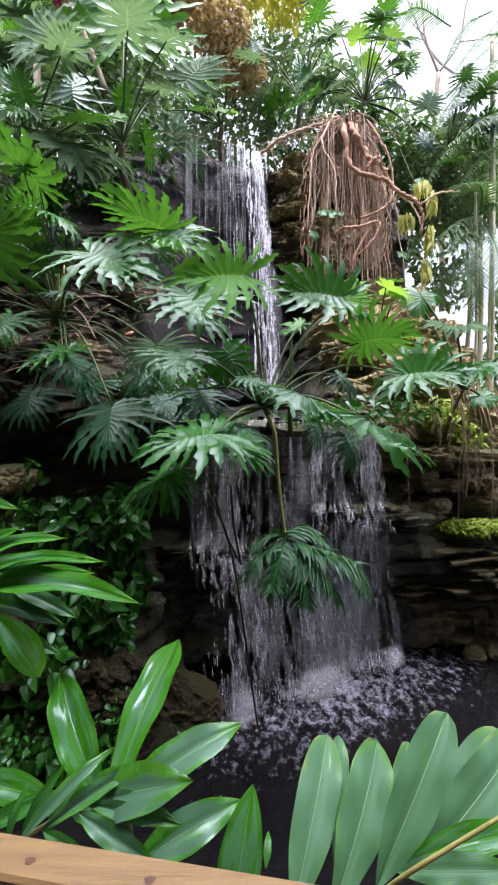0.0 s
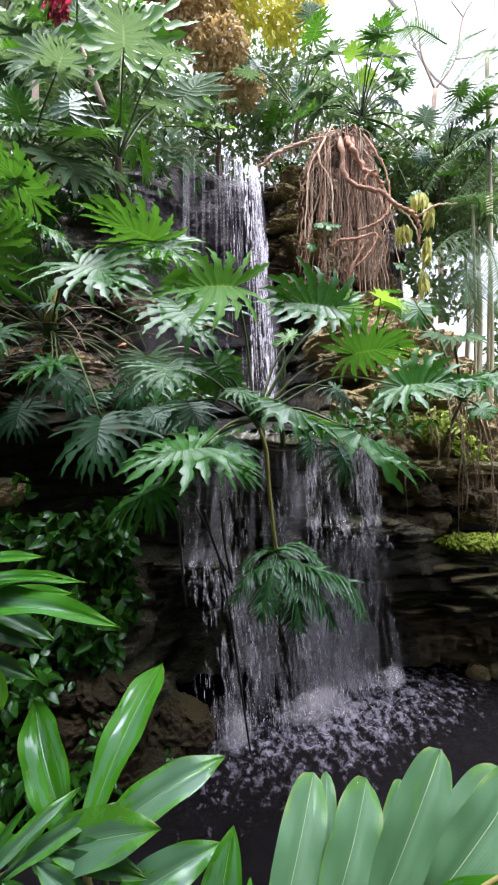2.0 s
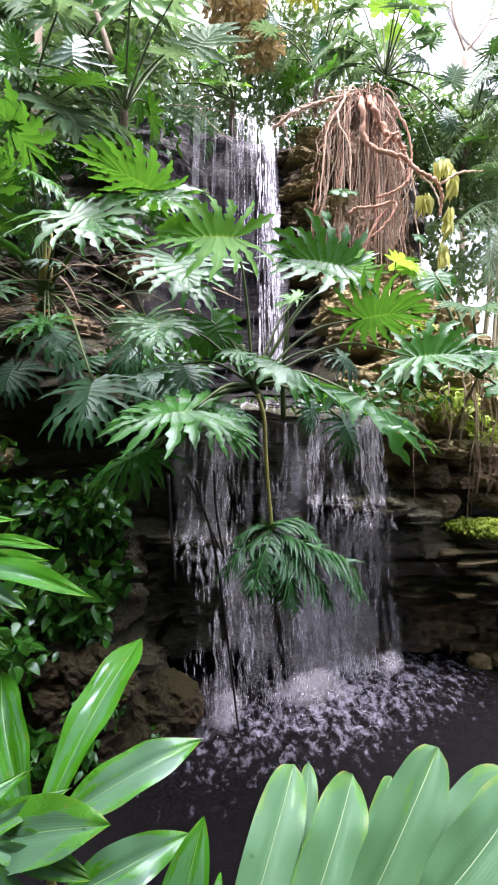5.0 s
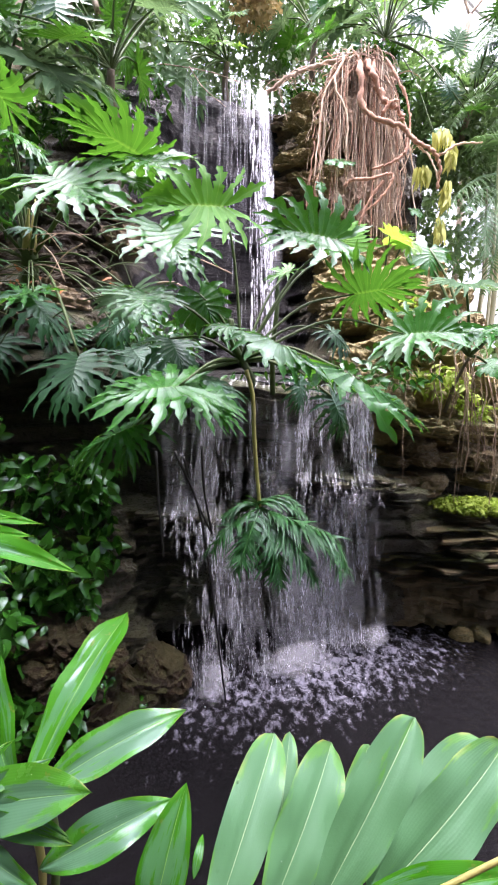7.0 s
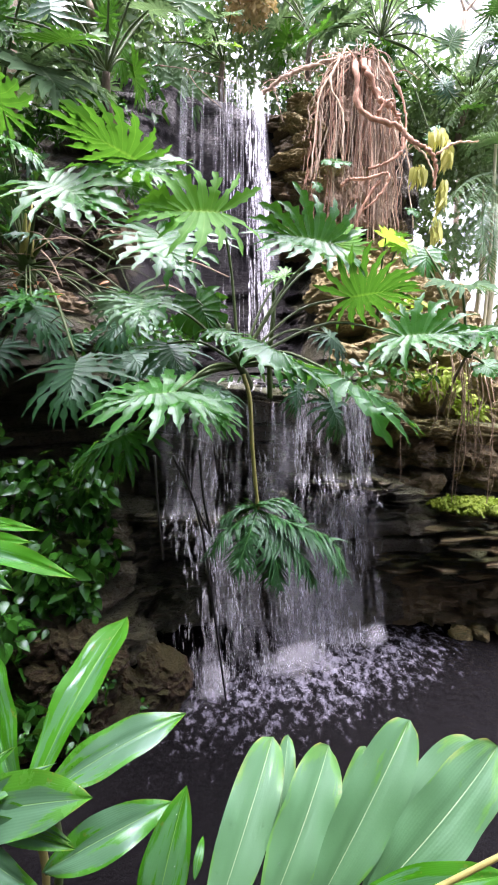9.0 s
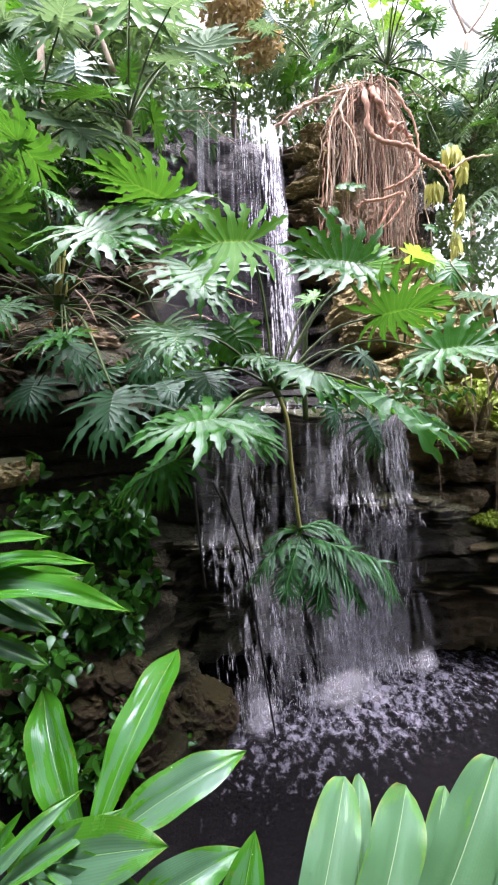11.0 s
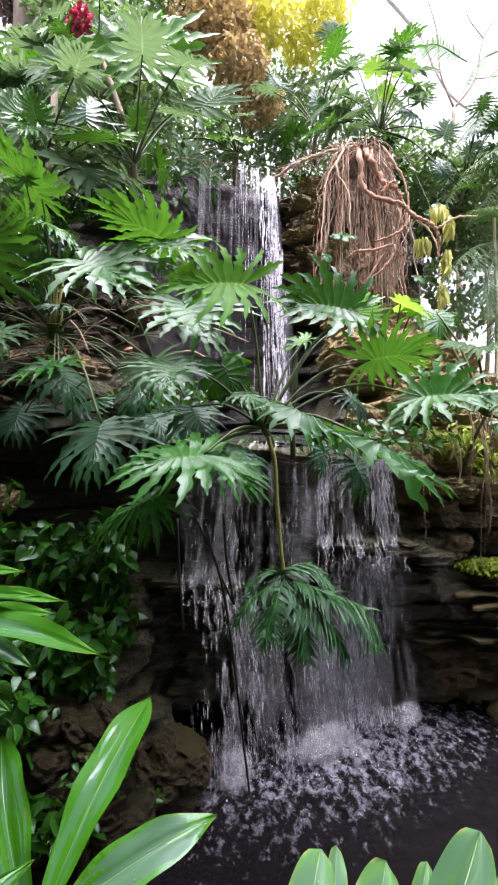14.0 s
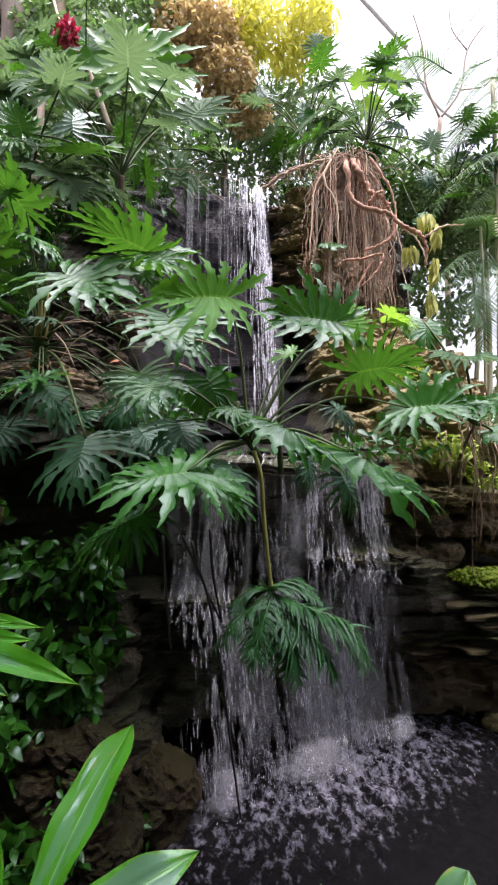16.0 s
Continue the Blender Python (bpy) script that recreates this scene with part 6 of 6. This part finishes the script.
plain_leaf(plant, (-1.145, 1.4, 1.403), (-0.713, 1.36, 1.39), (0, -0.5, 0.87), 0.6, 0, LANCE)

# ---- creepers on the left rock ----


def leaf_cloud(name, spots, count, size, mat, seed, face=(0, -0.5, 0.6), loose=0.6, long_=1.6, fine=False, hang=0.0):
    """Many small folded leaves scattered in ellipsoids: spots of (centre, radii)."""
    rng = random.Random(seed)
    verts, faces, uvs = [], [], []
    weights = [r[0] * r[1] * r[2] for _, r in spots]
    for _ in range(count):
        c, r = rng.choices(spots, weights)[0]
        while True:
            d = Vector((rng.uniform(-1, 1), rng.uniform(-1, 1), rng.uniform(-1, 1)))
            if d.length <= 1:
                break
        p = Vector((c[0] + d.x * r[0], c[1] + d.y * r[1], c[2] + d.z * r[2]))
        up = (Vector(face) + Vector((rng.gauss(0, loose), rng.gauss(0, loose), rng.gauss(0, loose)))).normalized()
        y = Vector((rng.gauss(0, 0.6), rng.gauss(-0.2, 0.5), rng.gauss(-0.6, 0.6)))
        y = y.lerp(Vector((0, 0, -1)), hang)
        y = (y - up * y.dot(up)).normalized()
        x = y.cross(up)
        s = size * rng.uniform(0.6, 1.4)
        w = s / long_
        k = len(verts)
        shape = ((0.0, 0.12), (0.12, 0.8), (0.35, 1.0), (0.7, 0.6), (1.0, 0.03)) if fine else ((0.0, 0.1), (0.35, 1.0), (1.0, 0.05))
        for v, half in shape:
            mid = p + y * s * v - up * s * 0.22 * v * v
            verts += [mid - x * w * half * 0.5 + up * w * 0.14 * half, mid, mid + x * w * half * 0.5 + up * w * 0.14 * half]
            uvs += [(0.02, v), (0.5, v), (0.98, v)]
        for r_ in range(len(shape) - 1):
            q = k + 3 * r_
            faces += [(q, q + 1, q + 4, q + 3), (q + 1, q + 2, q + 5, q + 4)]
    return mesh_object(name, verts, faces, mat, uvs=uvs)


def foliage(name, label, spots, count, size, mat, seed, category="bush", **more):
    return tagged(new(name, leaf_cloud(name, spots, count, size, mat, seed, **more)), label, category, kind="stuff")


creeper = [((-0.91, 2.42, 1.12), (0.34, 0.1, 0.2)), ((-1.2, 2.45, 1.2), (0.22, 0.1, 0.1)), ((-1.22, 2.46, 1.42), (0.04, 0.04, 0.09)), ((-0.73, 2.50, 1.18), (0.14, 0.08, 0.2)), ((-0.95, 1.95, 0.2), (0.3, 0.12, 0.1)), ((-0.62, 2.0, 0.2), (0.1, 0.1, 0.12)), ((-0.66, 2.5, 0.85), (0.1, 0.08, 0.25)), ((-0.87, 2.30, 0.72), (0.28, 0.12, 0.22)),
           ((-1.03, 2.20, 0.44), (0.25, 0.12, 0.2)), ((-0.77, 2.35, 0.54), (0.16, 0.1, 0.15)), ((-1.36, 2.05, 0.22), (0.3, 0.12, 0.2)), ((-1.00, 2.00, 0.61), (0.2, 0.1, 0.12)), ((-1.41, 2.00, 0.56), (0.2, 0.1, 0.15))]
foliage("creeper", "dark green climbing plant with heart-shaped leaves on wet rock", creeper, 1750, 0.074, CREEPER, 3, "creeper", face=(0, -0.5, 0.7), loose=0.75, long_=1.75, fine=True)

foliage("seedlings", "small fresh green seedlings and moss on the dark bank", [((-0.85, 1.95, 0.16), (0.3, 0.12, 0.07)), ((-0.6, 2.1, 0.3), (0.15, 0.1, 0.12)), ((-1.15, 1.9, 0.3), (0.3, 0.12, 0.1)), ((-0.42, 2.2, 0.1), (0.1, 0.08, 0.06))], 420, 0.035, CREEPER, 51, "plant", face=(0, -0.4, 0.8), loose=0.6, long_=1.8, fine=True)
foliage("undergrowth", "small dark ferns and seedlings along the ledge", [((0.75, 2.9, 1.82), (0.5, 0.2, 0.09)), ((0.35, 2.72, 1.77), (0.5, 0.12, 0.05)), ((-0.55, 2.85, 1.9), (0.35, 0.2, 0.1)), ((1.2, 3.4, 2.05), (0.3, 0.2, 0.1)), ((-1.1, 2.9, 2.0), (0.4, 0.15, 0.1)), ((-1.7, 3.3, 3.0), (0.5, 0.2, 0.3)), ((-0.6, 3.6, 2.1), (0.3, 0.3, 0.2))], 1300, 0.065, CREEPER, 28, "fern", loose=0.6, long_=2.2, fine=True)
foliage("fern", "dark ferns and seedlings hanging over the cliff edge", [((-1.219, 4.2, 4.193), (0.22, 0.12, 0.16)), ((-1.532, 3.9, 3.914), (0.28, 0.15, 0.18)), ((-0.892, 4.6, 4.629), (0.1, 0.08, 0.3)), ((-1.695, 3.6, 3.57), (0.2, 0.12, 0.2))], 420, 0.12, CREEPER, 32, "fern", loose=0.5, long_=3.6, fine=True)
foliage("leaf_litter", "dry brown fallen leaves caught under the philodendron", [((-1.19, 2.85, 2.28), (0.22, 0.12, 0.06)), ((-0.68, 2.90, 2.29), (0.15, 0.1, 0.05))], 14, 0.05, DEAD, 29, "leaf litter", face=(0, -0.3, 1), long_=2.0, fine=True)
foliage("rock_plants", "tiny yellow-green plants rooted in the dry rock", [((1.41, 3.20, 1.82), (0.22, 0.12, 0.1)), ((1.62, 3.20, 1.66), (0.12, 0.1, 0.12)), ((1.41, 3.90, 2.48), (0.2, 0.15, 0.08))], 420, 0.055, MOSSY, 30, "plant", long_=2.2, fine=True)

# ---- garden behind and above ----
foliage("shrub", "dim brown and grey-green shrub in front of bright sky", [((-5.391, 7.2, 9.682), (0.55, 0.4, 0.45)), ((-4.603, 7.2, 9.917), (0.55, 0.4, 0.45)), ((-5.415, 7.0, 8.709), (0.55, 0.4, 0.45)), ((-4.251, 7.4, 9.635), (0.55, 0.4, 0.45))], 2600, 0.13, DIM, 25, loose=0.9)
foliage("shrub", "dense dark green shrubs behind the top of the fall", [((-0.2, 7.6, 7.3), (0.9, 0.5, 1.5)), ((0.9, 7.4, 7.0), (0.8, 0.5, 1.4)), ((-1.3, 7.3, 7.0), (0.8, 0.5, 1.2)), ((1.9, 7.2, 6.6), (0.7, 0.5, 1.3)), ((0.4, 8.0, 8.6), (1.2, 0.5, 0.9))], 8500, 0.11, BUSH, 21, loose=0.9)
foliage("shrub", "bronze and rust-coloured shrub high above the fall", [((-0.95, 6.80, 8.83), (0.75, 0.4, 0.6)), ((-0.47, 6.80, 8.13), (0.5, 0.35, 0.5)), ((-1.37, 7.00, 9.46), (0.5, 0.4, 0.5)), ((-0.10, 6.90, 7.54), (0.4, 0.3, 0.4))], 6500, 0.095, RUST, 22, loose=0.9)
foliage("shrub", "golden yellow shrub in bright light above the fall", [((0.02, 7.00, 9.14), (0.5, 0.4, 0.55)), ((0.90, 7.20, 9.57), (0.5, 0.4, 0.55)), ((-0.14, 7.20, 9.90), (0.4, 0.4, 0.5)), ((0.66, 7.30, 8.99), (0.45, 0.3, 0.35))], 2300, 0.2, YELLOW, 23, loose=0.6, long_=4.0, face=(0, -0.8, 0.3))
foliage("shrub", "mixed green shrubs on the slope behind the philodendrons", [((-2.6, 4.9, 4.6), (0.9, 0.6, 0.9)), ((-1.9, 5.6, 5.8), (0.9, 0.6, 1.0)), ((-3.4, 4.4, 3.6), (0.9, 0.6, 1.0)), ((-2.4, 6.2, 7.2), (1.3, 0.6, 1.2)), ((-3.9, 5.4, 5.6), (1.0, 0.6, 1.2)), ((-2.6, 7.0, 9.0), (1.6, 0.6, 1.2)), ((-6.22, 6.50, 8.07), (0.8, 0.5, 0.9)), ((-3.714, 7.4, 9.87), (0.7, 0.4, 0.6)), ((-3.93, 7.0, 8.346), (0.7, 0.4, 0.5)), ((-5.186, 6.6, 7.8), (0.6, 0.4, 0.5))], 20000, 0.12, BUSH, 24, loose=0.9)
foliage("shrub", "green shrubs beyond the dry rocks", [((2.446, 6.0, 3.731), (0.22, 0.25, 0.3)), ((2.322, 6.0, 4.2), (0.25, 0.25, 0.3)), ((3.1, 6.4, 5.4), (0.9, 0.5, 0.9)), ((2.4, 6.2, 5.6), (0.5, 0.4, 0.9)), ((3.5, 5.6, 2.5), (0.7, 0.5, 0.5)), ((2.2, 4.6, 2.2), (0.3, 0.3, 0.25)), ((3.6, 7.2, 6.0), (1.0, 0.5, 1.0)), ((2.3, 7.0, 5.6), (0.7, 0.5, 1.2)), ((4.4, 6.6, 3.9), (0.6, 0.4, 0.9)), ((3.0, 6.4, 4.0), (0.35, 0.3, 0.5)), ((3.8, 6.2, 3.3), (0.4, 0.3, 0.8)), ((2.5, 6.3, 3.1), (0.3, 0.3, 0.25))], 17000, 0.09, BUSH, 25, loose=0.9)
foliage("hanging_moss", "yellow-green dry foliage hanging beside the roots", [((2.066, 4.9, 4.356), (0.05, 0.05, 0.1)), ((2.039, 4.9, 3.962), (0.045, 0.05, 0.12)), ((1.981, 4.9, 3.569), (0.05, 0.05, 0.12)), ((1.788, 4.9, 4.148), (0.09, 0.05, 0.05)), ((1.952, 4.9, 4.519), (0.1, 0.05, 0.04))], 230, 0.14, HANGING, 26, "foliage", loose=0.25, long_=4.5, face=(0.1, -1, 0.05), fine=True, hang=0.8)
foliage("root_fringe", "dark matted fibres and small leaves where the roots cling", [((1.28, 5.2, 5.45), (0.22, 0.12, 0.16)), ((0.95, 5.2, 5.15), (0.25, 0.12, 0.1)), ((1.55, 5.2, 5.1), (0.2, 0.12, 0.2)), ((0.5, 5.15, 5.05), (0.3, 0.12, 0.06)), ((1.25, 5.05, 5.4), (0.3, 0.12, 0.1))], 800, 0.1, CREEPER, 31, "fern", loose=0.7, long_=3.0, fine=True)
foliage("moss_cushion", "bright yellow-green moss cushion on a rock ledge", [((1.70, 3.20, 0.98), (0.32, 0.16, 0.06))], 3600, 0.03, MOSSY, 27, "moss", face=(0, -0.2, 1), loose=0.5, long_=2.2)


def palm(label, stems, fronds, seed):
    p = thing("palm", stems[0][0], label, "palm", "palms beyond the rocks")
    for a, b, r in stems:
        part("stem", tube_mesh("stem", [a, (Vector(a) + Vector(b)) / 2 + Vector((0.04, 0, 0)), b], r, r * 0.8, BAMBOO, 8, 10), p, None, "smooth ringed green-brown stem")
    for i, (pts, length) in enumerate(fronds):
        part("frond", frond("frond", pts, length, PALM, seed + i), p)
    return p


palm("slender clustering palm with feathery fronds", [((2.95, 5.4, 1.6), (3.13, 5.60, 6.87), 0.034), ((2.75, 5.3, 1.6), (2.87, 5.40, 4.43), 0.035), ((2.6, 5.5, 1.6), (2.84, 5.50, 4.06), 0.03), ((2.66, 5.2, 1.6), (2.707, 5.2, 4.698), 0.02), ((2.901, 5.25, 1.6), (2.91, 5.25, 4.727), 0.024), ((2.627, 5.3, 1.6), (2.653, 5.3, 4.205), 0.015)], [
    ([(2.94, 5.40, 4.29), (2.51, 5.10, 4.08), (2.22, 4.90, 3.73)], 0.3), ([(2.87, 5.40, 4.43), (2.96, 5.20, 4.46), (3.18, 5.00, 4.09)], 0.35),
    ([(2.87, 5.40, 4.36), (2.53, 5.00, 3.77), (2.51, 4.90, 3.28)], 0.3), ([(3.30, 5.30, 6.38), (2.78, 5.10, 6.00), (2.28, 4.90, 5.38)], 0.32),
    ([(3.16, 5.30, 5.62), (2.72, 5.00, 5.33), (2.22, 4.90, 4.93)], 0.3), ([(3.22, 5.40, 5.98), (2.56, 5.20, 5.81), (2.07, 5.00, 5.13)], 0.3),
    ([(3.56, 5.60, 6.21), (3.01, 5.40, 6.12), (2.53, 5.20, 5.44)], 0.28), ([(3.07, 6.60, 7.91), (2.51, 6.50, 8.10), (2.04, 6.40, 7.72)], 0.34), ([(2.93, 5.60, 5.37), (2.47, 5.40, 5.23), (2.15, 5.30, 4.73)], 0.28),
    ([(2.87, 5.40, 4.43), (2.33, 5.00, 4.09), (1.93, 4.90, 3.60)], 0.3), ([(2.88, 5.40, 4.40), (2.71, 5.10, 4.61), (2.28, 4.90, 4.49)], 0.3), ([(2.88, 5.40, 4.40), (2.85, 5.00, 3.83), (2.86, 4.90, 3.22)], 0.32),
    ([(2.85, 5.50, 4.06), (2.42, 5.20, 3.72), (2.21, 5.10, 3.22)], 0.28), ([(2.85, 5.50, 4.06), (2.76, 5.20, 3.52), (2.58, 5.10, 2.95)], 0.28), ([(3.57, 6.40, 7.95), (3.10, 6.30, 7.61), (2.81, 6.20, 7.03)], 0.4), ([(3.50, 6.00, 7.16), (3.01, 5.80, 6.68), (2.66, 5.70, 6.00)], 0.4), ([(3.46, 5.80, 6.60), (2.92, 5.50, 6.20), (2.33, 5.30, 5.83)], 0.36), ([(3.34, 5.60, 6.87), (2.87, 5.40, 6.61), (2.44, 5.30, 6.03)], 0.3), ([(3.41, 5.60, 5.41), (2.94, 5.40, 5.20), (2.47, 5.30, 4.59)], 0.32)], 60)

tree = thing("dead_tree", (-1.91, 3.90, 4.08), "thin pale bare trunk among the philodendrons", "tree")
part("trunk", tube_mesh("trunk", [(-1.93, 3.95, 3.85), (-1.91, 3.90, 4.24), (-1.95, 4.00, 4.75), (-2.05, 4.20, 5.45)], 0.045, 0.03, BARK_PALE, 6, 9), tree)
part("branch", tube_mesh("branch", [(-1.51, 4.60, 5.31), (-1.67, 4.65, 5.74), (-1.86, 4.70, 6.19), (-2.03, 4.70, 6.47)], 0.03, 0.018, BARK_PALE, 6, 8), tree)

grove = thing("tree", (-4.092, 7.0, 4.6), "dim brown trunk behind the philodendrons", "tree")
part("trunk", tube_mesh("trunk", [(-4.092, 7.0, 4.6), (-4.092, 7.0, 8.665), (-4.156, 7.0, 9.529), (-4.232, 7.0, 10.628)], 0.22, 0.18, BARK, 6, 10), grove)
grove = thing("tree", (-3.022, 6.6, 4.6), "reddish-brown slender trunk behind the red flower", "tree")
part("trunk", tube_mesh("trunk", [(-3.022, 6.6, 4.6), (-3.022, 6.6, 8.056), (-3.111, 6.6, 8.758), (-3.201, 6.6, 9.978)], 0.1, 0.08, ROOT_DARK, 6, 10), grove)

limbs = thing("bare_tree", (3.50, 8.60, 7.82), "leafless pale grey tree limbs against the white sky", "tree")
part("trunk", tube_mesh("trunk", [(Vector((3.81, 8.60, 6.40)) - Vector((0, 0, 2.2))), (3.81, 8.60, 6.40), (3.67, 8.60, 7.82), (3.79, 8.70, 8.99)], 0.06, 0.045, BARK_PALE, 6, 8), limbs)
for line, r in (([(3.79, 8.70, 8.99), (3.52, 8.70, 9.74), (3.49, 8.80, 10.73), (3.33, 8.90, 11.62)], 0.035), ([(3.79, 8.70, 8.99), (4.16, 8.60, 9.52), (4.33, 8.60, 10.39), (4.72, 8.60, 11.01)], 0.035),
                ([(3.52, 8.70, 9.74), (3.18, 8.70, 10.12), (2.95, 8.70, 10.88)], 0.014), ([(4.33, 8.60, 10.39), (4.02, 8.60, 10.89), (3.98, 8.60, 11.52)], 0.018), ([(4.16, 8.60, 9.52), (4.62, 8.50, 9.54), (4.98, 8.50, 10.03)], 0.02)):
    part("branch", tube_mesh("branch", line, r * 0.7, r * 0.3, BARK_PALE, 6, 7), limbs)

# ---- glasshouse frame ----
frame_work = thing("glasshouse_frame", (3.0, 11.0, -0.4), "pale grey steel arches of a glasshouse roof", "building frame", kind="structure")
for line, r in (([(2.07, 10.50, 14.51), (2.92, 10.50, 13.51), (3.77, 10.50, 12.46)], 0.055), ([(3.77, 10.50, 12.46), (4.42, 10.50, 11.01), (5.41, 10.50, 10.33), (7.60, 10.50, 9.81)], 0.035),
                ([(5.82, 10.30, 13.68), (4.67, 10.30, 12.17), (3.60, 10.30, 10.68)], 0.014), ([(6.03, 10.30, 14.14), (5.81, 10.30, 9.80), (5.0, 10.3, 2.0), (5.0, 10.3, -0.4)], 0.05),
                ([(2.07, 10.50, 14.51), (-3.0, 10.5, 15.0), (-8.0, 10.5, 13.0), (-9.5, 10.5, -0.4)], 0.055), ([(7.60, 10.50, 9.81), (9.5, 10.5, 7.5), (9.5, 10.5, -0.4)], 0.05)):
    part("tube", tube_mesh("tube", line, r, r, STEEL, 8, 8), frame_work)

# ---- red flower ----
flower = thing("flower_spike", (-2.07, 4.60, 6.43), "drooping crimson flower spike of many small petals", "flower")
rng = random.Random(33)
part("stem", tube_mesh("stem", [(-2.34, 4.80, 7.21), (-2.21, 4.70, 6.81), (-2.07, 4.60, 6.43)], 0.02, 0.012, STEM_PALE), flower)
part("petals", leaf_cloud("petals", [((-2.01, 4.55, 6.37), (0.11, 0.08, 0.16))], 260, 0.07, FLOWER, 34, loose=1.0), flower, None, "crimson petals")
